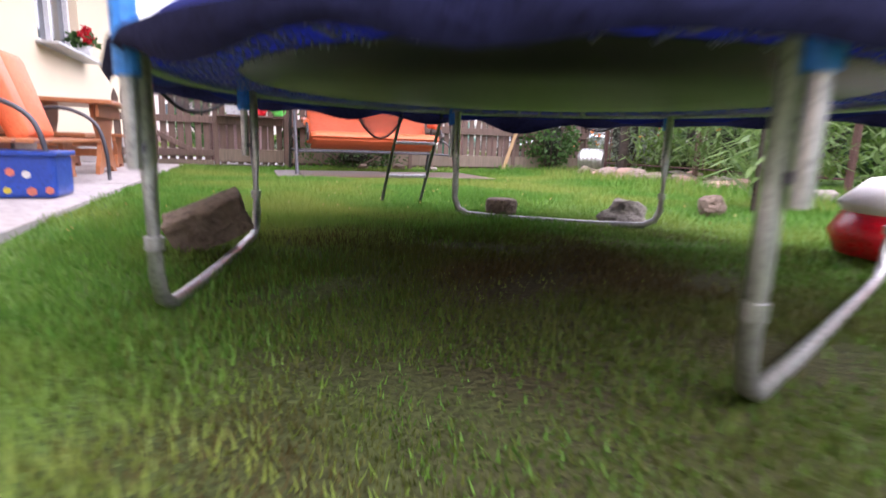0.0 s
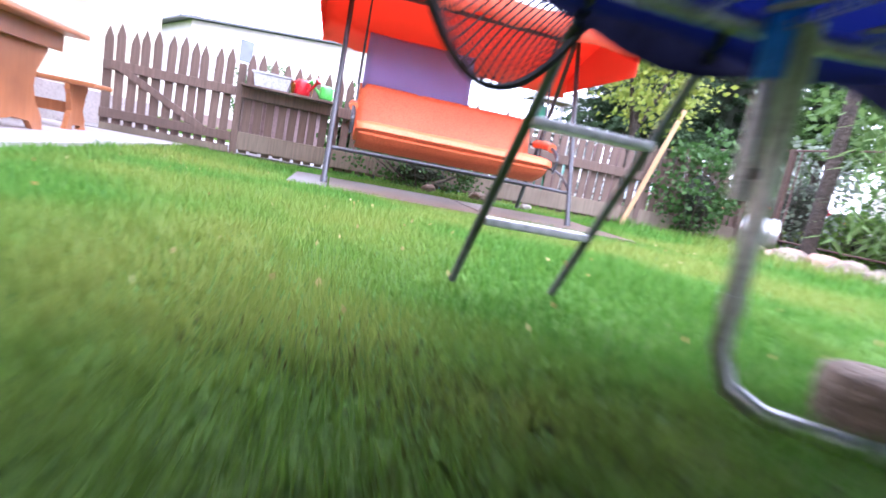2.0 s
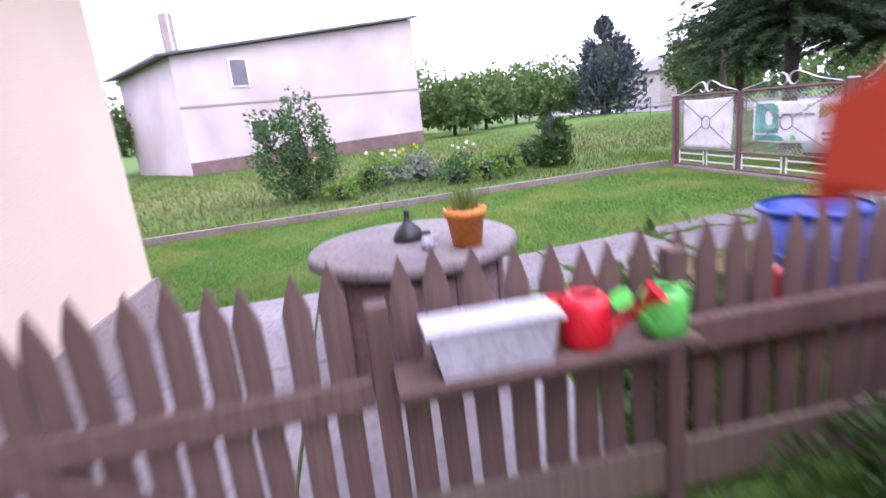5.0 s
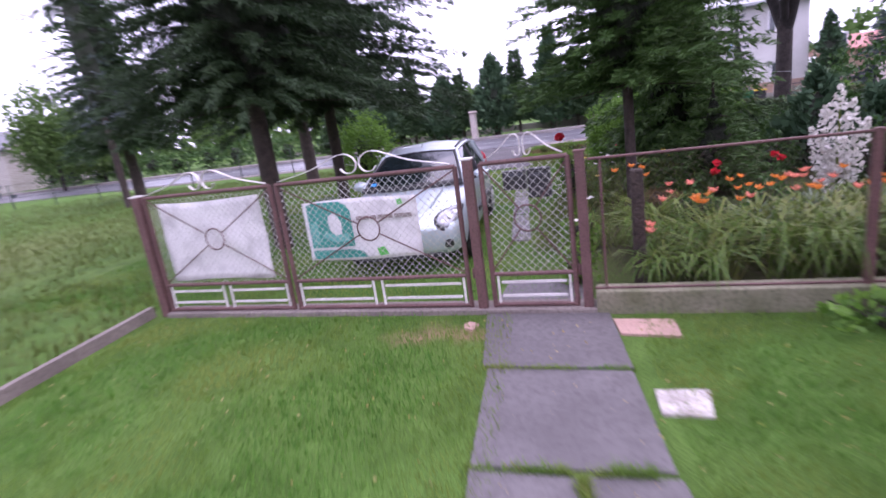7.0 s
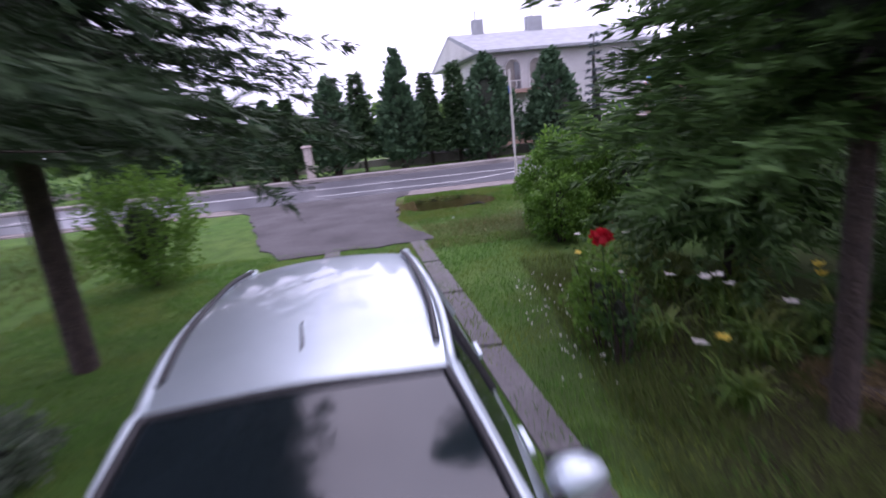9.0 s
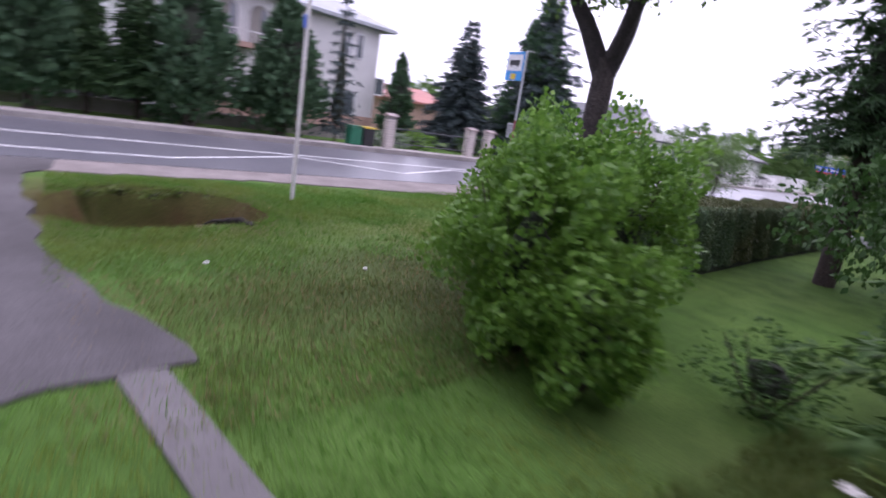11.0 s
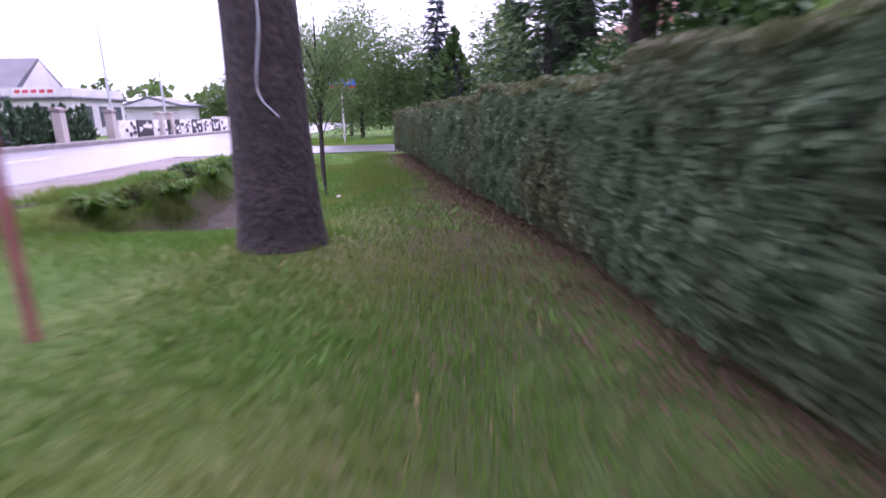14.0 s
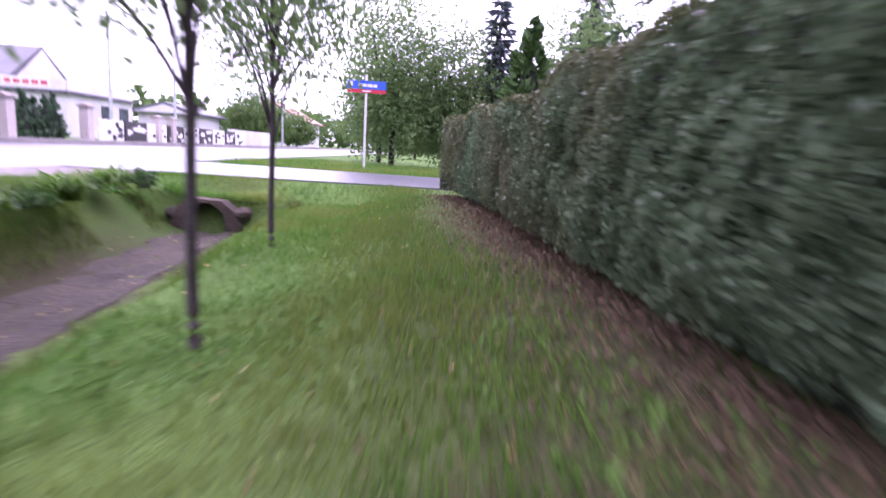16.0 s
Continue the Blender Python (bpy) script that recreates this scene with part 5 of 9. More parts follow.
for k in range(16):
    maize((7.3 + rs.uniform(0, 1.6), 1.0 + k * 0.42 + rs.uniform(-0.2, 0.2), 0), 70 + k, rs.uniform(1.2, 1.9))
maize((5.35, 3.3, 0), 99, 0.75, "young yellow-green plant tied to a stake")
tagged(part("stake", rod(B(), (5.12, 3.24, -0.05), (5.12, 3.24, 0.85), 0.018, seg=7), BARK), "thin wooden plant stake in the lawn", "stake")
for k, (x, y, sx, sz, m_) in enumerate(((6.7, 8.95, 0.55, 0.7, BUSH_DARK), (8.4, 9.0, 0.8, 0.85, SILVER_LEAF), (9.3, 7.5, 0.9, 0.8, BUSH_DARK), (10.6, 7.4, 1.1, 1.1, BUSH), (10.4, 6.6, 1.0, 1.0, BUSH),
                                   (10.4, 4.4, 1.0, 0.8, BUSH), (10.2, 2.0, 1.1, 0.8, BUSH), (10.0, -0.5, 1.1, 0.9, BUSH), (8.8, 8.3, 0.5, 0.4, BUSH))):
    shrub((x, y, 0), (sx, sx, sz), 120 + k, "leafy garden shrub beside the lawn", m_, 1900, 0.08, "garden shrubs")
broadleaf((6.0, 9.75, 0), [(0, 0, -0.1), (0.03, 0, 0.8), (0.05, 0.05, 1.6)], [([(0.05, 0.05, 1.3), (0.4, 0.1, 2.0), (0.7, 0.2, 2.7)], 0.04), ([(0.05, 0.05, 1.3), (-0.3, -0.2, 2.0), (-0.5, -0.2, 2.6)], 0.04)],
          [((0.2, 0, 2.1), (0.9, 0.9, 0.8)), ((-0.5, -0.2, 2.5), (0.7, 0.7, 0.6)), ((0.6, 0.1, 2.9), (0.7, 0.7, 0.6))], 31, "small fruit tree with yellowish leaves", YELLOW_LEAF, 3600, 0.09, BARK, 0.06)
for k, (x, y, h) in enumerate(((12.0, 6.0, 4.2), (12.5, 2.5, 4.6), (8.9, 7.9, 3.0))):
    broadleaf((x, y, 0), [(0, 0, -0.1), (0.05, 0, h * 0.3), (0.1, 0.05, h * 0.6)], [([(0.05, 0, h * 0.3), (0.6, 0.2, h * 0.6), (1.0, 0.3, h * 0.8)], 0.06), ([(0.05, 0, h * 0.35), (-0.6, -0.2, h * 0.6), (-0.9, -0.3, h * 0.8)], 0.06)],
              [((0, 0, h * 0.7), (1.4, 1.4, h * 0.3)), ((0.8, 0.4, h * 0.55), (1.0, 1.0, h * 0.25)), ((-0.8, -0.3, h * 0.6), (1.0, 1.0, h * 0.28))], 40 + k, "leafy garden tree with an open crown", TREE_LEAF, 3000, 0.11, BARK_DARK, 0.09, "garden trees")
tank = part("water_tank", tube(B(), [(6.86 + 0.016 * k, 8.26 - 0.016 * k, 0.27) for k in range(19)], [0.15] + [0.205 if k % 3 else 0.185 for k in range(17)] + [0.15], 18), GALV)
tagged(tank, "pale ribbed metal water tank lying in the shrubs", "tank")
tagged(part("timber_post", rod(B(), (7.4, 7.78, -0.1), (7.42, 7.8, 2.2), 0.085, 0.075, 10), BARK), "dark round timber post in the bed", "post")
play = thing("play_cushion", "red and white padded seat lying on the lawn", "seat", at=(4.35, 1.7, 0))
part("base", lathe(B(), [(0, 0), (0.32, 0.0), (0.36, 0.1), (0.3, 0.22), (0.0, 0.24)], seg=22), PL_RED, play)
part("cap", lathe(B(), [(0.31, 0.2), (0.34, 0.24), (0.22, 0.36), (0.0, 0.4)], seg=22), SHEET_WHITE, play)

# ---- front garden ----
WC = Vector((1.22, 10.85, 0))
well = thing("well", "round brown clad garden well with a worn concrete lid", "well", at=WC)
bm = B()
lathe(bm, [(0.56, -0.05), (0.56, 0.74), (0.5, 0.74)], seg=40)
part("shaft", bm, WELL_SIDE, well)
for k in range(10):
    a = k * 0.628
    part("batten", box(B(), (0.565 * math.cos(a), 0.565 * math.sin(a), 0.36), (0.012, 0.035, 0.72), Matrix.Rotation(a, 4, 'Z')), WELL_SIDE, well)
part("lid", lathe(B(), [(0, 0.735), (0.64, 0.735), (0.66, 0.75), (0.655, 0.795), (0.63, 0.81), (0.0, 0.815)], seg=48), WELL_LID, well)
fp = thing("flower_pot", "orange flowerpot with chives on the well lid", "potted plant", at=(1.5, 10.5, 0.815))
part("pot", lathe(B(), [(0, 0), (0.085, 0), (0.108, 0.17), (0.122, 0.17), (0.124, 0.215), (0.108, 0.215), (0.1, 0.19), (0, 0.19)], seg=26), TERRA, fp)
rng = np.random.default_rng(8)
n = 160
P = np.stack([rng.normal(0, 0.045, n), rng.normal(0, 0.045, n), np.full(n, 0.18)], -1)
A = np.stack([rng.normal(0, 0.05, n), rng.normal(0, 0.05, n), rng.uniform(0.08, 0.2, n)], -1)
finish("chive_tuft", cards("chive_tuft", P, A, unit(rng.normal(size=(n, 3))) * 0.004), STRAP_LEAF, fp)
orn = part("garden_bell", lathe(B(), [(0, 0), (0.095, 0), (0.1, 0.02), (0.075, 0.07), (0.045, 0.1), (0.02, 0.125), (0.016, 0.17), (0.022, 0.185), (0.0, 0.2)], (1.2, 10.83, 0.815), 22), PL_BLACK)
tagged(orn, "small black cast bell standing on the well lid", "ornament")
jug = thing("small_jug", "little grey lidded jug on the well lid", "jug", at=(1.27, 10.52, 0.815))
part("body", lathe(B(), [(0, 0), (0.034, 0), (0.042, 0.04), (0.03, 0.075), (0.022, 0.09), (0, 0.092)], seg=18), PL_GREY, jug)
part("cap", lathe(B(), [(0.024, 0.088), (0.024, 0.108), (0, 0.112)], seg=14), PL_BLACK, jug)
part("handle", tube(B(), bow([(0.03, 0, 0.075), (0.065, 0, 0.07), (0.06, 0, 0.03), (0.04, 0, 0.02)], 5), 0.005), PL_GREY, jug)
for k, (x, y, sx, sy, m_, lab) in enumerate(((2.95, 11.55, 0.2, 0.13, STONE_WHITE, "white broken slab on the dry grass"), (6.15, 12.2, 0.19, 0.19, STONE_WHITE, "square white paving slab in the lawn"),
                                     (7.25, 12.35, 0.2, 0.3, STONE_PINK, "reddish brick slab beside the gate"), (2.85, 10.4, 0.14, 0.12, STONE_WHITE, "white broken slab on the dry grass"),
                                     (7.3, 13.85, 0.1, 0.09, STONE_PINK, "small pale stone at the gate post"))):
    bm = B()
    r_ = random.Random(k)
    pts = [(x + sx * math.cos(a) * r_.uniform(0.9, 1.25), y + sy * math.sin(a) * r_.uniform(0.9, 1.25)) for a in (0.8, 2.3, 3.9, 5.5)] if k in (1, 2) else [(x + sx * math.cos(a) * r_.uniform(0.75, 1.2), y + sy * math.sin(a) * r_.uniform(0.75, 1.2)) for a in (0.3, 1.3, 2.6, 3.6, 4.9)]
    bm.free()
    tagged(slab("stone_slab", pts, 0.022, 0.07, m_), lab, "stone")
barrel = thing("rain_barrel", "open blue plastic rain barrel by the dry patch", "barrel", at=(3.56, 10.25, 0))
part("shell", lathe(B(), [(0, 0.0), (0.26, 0.0), (0.28, 0.05), (0.295, 0.4), (0.28, 0.8), (0.265, 0.8), (0.275, 0.4), (0.25, 0.06), (0, 0.05)], seg=32), PL_BLUE, barrel)
for z in (0.26, 0.55, 0.8):
    part("hoop", lathe(B(), [(0.285, z - 0.02), (0.305, z - 0.008), (0.305, z + 0.008), (0.285, z + 0.02)], seg=32), PL_BLUE, barrel)
rack = thing("storage_rack", "grey steel storage rack on pale feet", "rack")
for x in (4.72, 5.38):
    for y in (10.40, 10.86):
        part("upright", box(B(), (x, y, 0.85), (0.032, 0.032, 1.6), None, 0.004), STEEL_GREY, rack)
        part("foot_block", box(B(), (x, y, 0.03), (0.13, 0.1, 0.07), None, 0.01), STONE_WHITE, rack)
for z in (0.12, 0.62, 1.12, 1.6):
    for y in (10.40, 10.86):
        part("cross_rail", box(B(), (5.05, y, z), (0.64, 0.025, 0.025)), STEEL_GREY, rack)
    for x in (4.72, 5.38):
        part("cross_rail", box(B(), (x, 10.63, z), (0.025, 0.44, 0.025)), STEEL_GREY, rack)
    part("shelf", box(B(), (5.05, 10.63, z + 0.014), (0.62, 0.44, 0.012)), GREY_WOOD, rack)
part("diagonal", rod(B(), (4.72, 10.87, 0.64), (5.38, 10.87, 0.12), 0.008, seg=6), STEEL_GREY, rack)
for k, (x, z, m_, lab) in enumerate(((5.24, 0.14, PL_DGREEN, "dark green plastic canister on the rack"), (4.9, 1.14, PL_DGREEN, "dark green plastic canister on the rack"))):
    c = thing("canister", lab, "canister", "green canisters", at=(x, 10.72 if k == 0 else 10.63, z))
    part("body", box(B(), (0, 0, 0.19), (0.24, 0.2, 0.36), None, 0.035), m_, c)
    part("neck", rod(B(), (0.05, 0, 0.37), (0.05, 0, 0.42), 0.03, seg=12), PL_BLACK, c)
    part("grip", tube(B(), bow([(-0.08, 0, 0.36), (-0.06, 0, 0.43), (0.0, 0, 0.43), (0.01, 0, 0.36)], 4), 0.012), m_, c)
tagged(part("panel_board", box(B(), (5.02, 10.835, 0.86), (0.5, 0.016, 0.42), None, 0.004), SHEET_WHITE), "white board hung on the rack", "board")
tagged(part("crate", box(B(), (5.2, 10.68, 1.22), (0.2, 0.24, 0.16), None, 0.012), PL_YELLOW), "yellow plastic crate on the rack", "crate")
for x, y, h, m_, lab in ((2.5, 9.3, 0.82, PL_RED, "dark stake with a red cap behind the fence"), (2.32, 9.3, 0.84, PL_BLACK, "dark stake with a black cap behind the fence")):
    st = thing("garden_stake", lab, "stake", "capped stakes", at=(x, y, 0))
    part("shaft", rod(B(), (0, 0, -0.05), (0, 0, h - 0.1), 0.025, seg=8), STEEL_DARK, st)
    part("cap", lathe(B(), [(0.04, h - 0.16), (0.052, h - 0.15), (0.052, h), (0.04, h + 0.02), (0, h + 0.022)], seg=16), m_, st)

# ---- street gate ----
GX, GT = 7.65, 1.42
G_Y = (17.68, 15.88, 13.8, 12.82)


def wire_net(y0, y1, z0, z1, x, pitch, r, material, parent):
    """Chain-link: thin wires on both diagonals."""
    V = []
    w, h = y1 - y0, z1 - z0
    for sgn in (1, -1):
        for c in np.arange(-h, w, pitch * 1.414):
            s0, s1 = max(0, -c), min(h, w - c)
            if s1 - s0 < 0.02:
                continue
            a, b = np.array([x, y0 + c + s0, z0 + s0]), np.array([x, y0 + c + s1, z0 + s1])
            if sgn < 0:
                a[1], b[1] = y0 + y1 - a[1], y0 + y1 - b[1]
            d = unit(b - a)
            s = np.cross(d, [1, 0, 0]) * r
            for off in (np.array([r, 0, 0]), np.array([-r, 0, 0])):
                V += [a + s + off * 0.6, b + s + off * 0.6, b - s + off * 0.6, a - s + off * 0.6]
    return tagged(finish("wire_mesh", fast_mesh("wire_mesh", np.array(V), 4), material, parent), kind="stuff")


def flat_bar(name, pts, w, t, material, parent):
    """A flat strip bent in the plane of the gate."""
    bm = B()
    line = bow(pts, 6)
    rows = []
    for i, p in enumerate(line):
        d = (line[min(i + 1, len(line) - 1)] - line[max(i - 1, 0)]).normalized()
        nrm = Vector((0, -d.z, d.y)) * t / 2
        rows.append([bm.verts.new(p + nrm + Vector((s * w / 2, 0, 0))) for s in (-1, 1)] + [bm.verts.new(p - nrm + Vector((s * w / 2, 0, 0))) for s in (1, -1)])
    for a, b in zip(rows, rows[1:]):
        for k in range(4):
            bm.faces.new((a[k], a[(k + 1) % 4], b[(k + 1) % 4], b[k]))
    bm.faces.new(rows[0])
    bm.faces.new(rows[-1])
    bmesh.ops.recalc_face_normals(bm, faces=bm.faces)
    return part(name, bm, material, parent)


def leaf_of_gate(name, label, y0, y1, panels, group):
    """A gate leaf between two stiles: barred foot panel, wire field with crossed bars and a ring, scrolls on top."""
    g = thing(name, label, "gate", group)
    for y in (y0, y1):
        part("stile", rod(B(), (GX, y, 0.06), (GX, y, GT), 0.024, seg=10), RUST, g)
    for z in (0.08, 0.38, GT):
        part("rail", rod(B(), (GX, y0, z), (GX, y1, z), 0.021, seg=10), RUST, g)
    step = (y1 - y0) / panels
    for k in range(panels):
        a, b = y0 + k * step + 0.05, y0 + (k + 1) * step - 0.05
        for z in (0.165, 0.30):
            part("foot_bar", box(B(), (GX, (a + b) / 2, z), (0.012, b - a - 0.06, 0.024)), WHITE_STEEL, g, "white painted flat bar")
        for y in (a, b):
            part("foot_upright", box(B(), (GX, y, 0.23), (0.014, 0.022, 0.27)), WHITE_STEEL, g, "white painted flat bar")
    cy, cz = (y0 + y1) / 2, 0.9
    ring = 0.12
    for ya, za in ((y0, 0.4), (y1, 0.4), (y0, GT - 0.02), (y1, GT - 0.02)):
        d = (Vector((0, cy, cz)) - Vector((0, ya, za))).normalized() * ring
        part("brace", rod(B(), (GX, ya, za), (GX, cy - d.y, cz - d.z), 0.007, seg=6), RUST, g)
    part("ring", tube(B(), [(GX, cy + ring * math.cos(a), cz + ring * math.sin(a)) for a in np.linspace(0, 2 * math.pi, 29)[:-1]], 0.008, 6, True), RUST, g)
    wire_net(y0 + 0.03, y1 - 0.03, 0.4, GT - 0.03, GX + 0.004, 0.052, 0.002, WIRE, g)
    half = (y1 - y0) / 2
    for s, ye in ((1, y0), (-1, y1)):
        yc = ye + s * half
        k = min(1.0, half / 0.95)
        flat_bar("scroll", [(GX, ye + s * 0.04, GT + 0.03), (GX, ye + s * half * 0.45, GT + 0.11), (GX, yc - s * 0.2 * k, GT + 0.225), (GX, yc - s * 0.06 * k, GT + 0.2), (GX, yc - s * 0.015, GT + 0.12),
                            (GX, yc - s * 0.06 * k, GT + 0.05), (GX, yc - s * 0.14 * k, GT + 0.045), (GX, yc - s * 0.19 * k, GT + 0.09)], 0.035, 0.007, WHITE_STEEL, g)
    return g


leaf_of_gate("drive_gate", "brown steel drive gate leaf with white scrolls and wire mesh", 15.92, 17.6, 2, "drive gate leaves")
leaf_of_gate("drive_gate", "brown steel drive gate leaf with white scrolls and wire mesh", 13.92, 15.84, 2, "drive gate leaves")
leaf_of_gate("wicket_gate", "narrow brown steel wicket gate with white scrolls", 12.92, 13.68, 1, "")
for y, h, w in ((17.7, 1.44, 0.1), (13.8, 1.47, 0.085), (12.82, 1.44, 0.085)):
    gp = thing("gate_post", "brown painted steel gate post", "post", "gate posts", at=(GX, y, 0))
    part("shaft", box(B(), (0, 0, h / 2 - 0.05), (w, w, h + 0.1), None, 0.008), RUST, gp)
    part("cap", box(B(), (0, 0, h + 0.008), (w + 0.015, w + 0.015, 0.02), None, 0.006), WHITE_STEEL if y > 13 else RUST, gp)
    part("hinge", rod(B(), (0, 0.06, 0.35), (0, 0.06, 0.45), 0.014, seg=8), RUST, gp)
sill = part("gate_sill", box(B(), (GX + 0.05, 15.2, 0.01), (0.26, 4.9, 0.09), None, 0.01), EDGING)
tagged(sill, "low concrete sill under the gates", "kerb", kind="structure")


def sheet(name, y0, y1, z0, z1, x, material, seed, lift=0.03):
    bm = B()
    ny, nz = 22, 14
    rows = []
    for i in range(ny):
        row = []
        for j in range(nz):
            u, v = i / (ny - 1), j / (nz - 1)
            y, z = y0 + (y1 - y0) * u, z0 + (z1 - z0) * v
            z += 0.02 * math.sin(u * 5 + seed) * (v - 0.5)
            row.append(bm.verts.new((x + lift * noise.noise(Vector((u * 3, v * 3, seed))) + 0.01 * noise.noise(Vector((u * 9, v * 9, seed))), y, z)))
        rows.append(row)
    for a, b in zip(rows, rows[1:]):
        for j in range(nz - 1):
            bm.faces.new((a[j], b[j], b[j + 1], a[j + 1])).smooth = True
    ob = part(name, bm, material)
    ob.modifiers.new("thickness", 'SOLIDIFY').thickness = 0.003
    return ob


tagged(sheet("white_banner", 16.12, 17.5, 0.42, 1.33, GX + 0.055, SHEET_WHITE, 2), "plain white tarpaulin tied behind the gate mesh", "banner")
banner = sheet("printed_banner", 14.36, 15.62, 0.58, 1.2, GX + 0.06, SHEET_WHITE, 5, 0.012)
tagged(banner, "white banner with a teal print tied behind the gate mesh", "banner")


def print_patch(name, pts, material, x):
    bm = B()
    prism(bm, pts, 0.004, Matrix.Translation((x, 0, 0)) @ Matrix.Rotation(radians(90), 4, 'Z'))
    part(name, bm, material, banner)


BX = GX + 0.045
print_patch("teal_field", [(15.08, 0.72), (15.57, 0.72), (15.57, 1.17), (15.50, 1.19), (15.2, 1.19), (15.12, 1.15), (15.08, 1.08)], SHEET_GREEN, BX)
print_patch("teal_band", [(14.95, 0.60), (15.57, 0.60), (15.57, 0.69), (15.12, 0.69), (15.0, 0.66)], SHEET_GREEN, BX)
print_patch("pale_patch", [(15.47, 0.76), (15.55, 0.76), (15.55, 0.98), (15.47, 1.0)], SHEET_PALE, BX - 0.005)
print_patch("pale_patch", [(15.12, 0.78), (15.3, 0.77), (15.42, 0.84), (15.4, 0.88), (15.25, 0.85), (15.14, 0.86)], SHEET_PALE, BX - 0.005)
print_patch("white_mark", [(15.2, 0.86), (15.27, 0.84), (15.32, 0.89), (15.34, 0.97), (15.33, 1.05), (15.26, 1.08), (15.22, 1.03), (15.19, 0.97)], SHEET_WHITE, BX - 0.01)
for k, (a, b) in enumerate(((14.42, 14.6), (14.62, 14.78), (14.8, 14.86), (14.88, 15.02))):
    print_patch("text_bar", [(a, 0.985), (b, 0.985), (b, 1.025), (a, 1.025)], PLINTH_GREY, BX - 0.002)
print_patch("leaf_mark", [(14.72, 0.62), (14.82, 0.61), (14.84, 0.69), (14.76, 0.7)], PL_GREEN, BX - 0.002)
print_patch("leaf_mark", [(14.5, 1.12), (14.55, 1.11), (14.56, 1.16), (14.51, 1.17)], PL_GREEN, BX - 0.002)

# low wall and wire fence beyond the wicket
low_wall = part("fence_wall", box(B(), (GX + 0.03, 11.0, 0.07), (0.22, 3.5, 0.28), None, 0.015), MOSSY)
tagged(low_wall, "low mossy concrete wall under the wire fence", "wall", kind="structure")
wire_fence = thing("wire_fence", "rusty framed wire mesh fence on a low wall", "fence")
for y in (10.73, 8.6, 6.4, 4.2):
    part("post", box(B(), (GX, y, 0.68), (0.06, 0.06, 1.42), None, 0.005), RUST, wire_fence)
for y0, y1 in ((10.76, 12.76), (8.63, 10.7), (6.43, 8.57), (4.23, 6.37)):
    for z in (0.22, 1.37):
        part("rail", rod(B(), (GX, y0, z), (GX, y1, z), 0.012, seg=6), RUST, wire_fence)
    part("stay", rod(B(), (GX, y1 - 0.1, 0.2), (GX, y1 - 0.1, 1.37), 0.011, seg=6), RUST, wire_fence)
    wire_net(y0, y1, 0.24, 1.36, GX, 0.05, 0.0009, WIRE_DARK, wire_fence)
tagged(part("old_post", box(B(), (8.35, 12.35, 0.55), (0.12, 0.12, 1.2), None, 0.02), BARK), "old dark brown timber post among the flowers", "post")
mail = thing("mail_box", "pair of dark letter boxes hung on the wicket", "letter box", at=(GX + 0.09, 13.28, 0))
for y, z, w, h in ((0.12, 1.24, 0.2, 0.17), (-0.1, 1.2, 0.2, 0.26)):
    bx = part("box", box(B(), (0, y, z), (0.11, w, h), None, 0.012), PL_BLACK, mail)
    part("flap", box(B(), (-0.058, y, z + h * 0.3), (0.006, w * 0.8, 0.03), None, 0.002), STEEL_DARK, bx)


# ---- flower beds ----
def strap_clump(at, seed, s, flowers, petal, label, n=90, name="daylily", leafm=None):
    """Arching strap leaves and flowers on bare stems."""
    rng = np.random.default_rng(seed)
    root = thing(name, label, "plant", name + " clumps", at=at)
    a = rng.uniform(0, 6.283, n)
    L = s * rng.uniform(0.6, 1.15, n)
    base = np.stack([rng.normal(0, 0.09 * s, n), rng.normal(0, 0.09 * s, n), np.zeros(n)], -1)
    d = np.stack([np.cos(a), np.sin(a), np.zeros(n)], -1)
    w = np.stack([-np.sin(a), np.cos(a), np.zeros(n)], -1) * 0.014
    up = np.array([0, 0, 1.0])
    k1 = d * 0.22 * L[:, None] + up * 0.52 * L[:, None]
    k2 = d * 0.34 * L[:, None] + up * rng.uniform(-0.05, 0.2, (n, 1)) * L[:, None]
    k3 = d * 0.26 * L[:, None] - up * rng.uniform(0.05, 0.35, (n, 1)) * L[:, None]
    V = []
    for p, q, w0, w1 in ((base, k1, 1, 1), (base + k1, k2, 1, 0.8), (base + k1 + k2, k3, 0.8, 0.05)):
        V.append(np.stack([p - w * w0, p + w * w0, p + q + w * w1, p + q - w * w1], 1).reshape(-1, 3))
    finish("leaves", fast_mesh("leaves", np.concatenate(V), 4), leafm or STRAP_LEAF, root)
    for k in range(flowers):
        x, y = rng.normal(0, 0.22 * s, 2)
        z = s * rng.uniform(0.85, 1.12)
        part("stem", rod(B(), (x * 0.3, y * 0.3, 0), (x, y, z), 0.005, 0.003, 4), STRAP_LEAF, root)
        aa = np.arange(6) * 1.047 + rng.uniform(0, 1)
        A = np.stack([np.cos(aa) * 0.055, np.sin(aa) * 0.055, rng.uniform(0.035, 0.065, 6)], -1)
        W = np.stack([-np.sin(aa) * 0.02, np.cos(aa) * 0.02, rng.normal(0, 0.006, 6)], -1)
        finish("flower", cards("flower", np.tile(np.array([[x, y, z - 0.02]]), (6, 1)), A, W), petal, root)
    return root


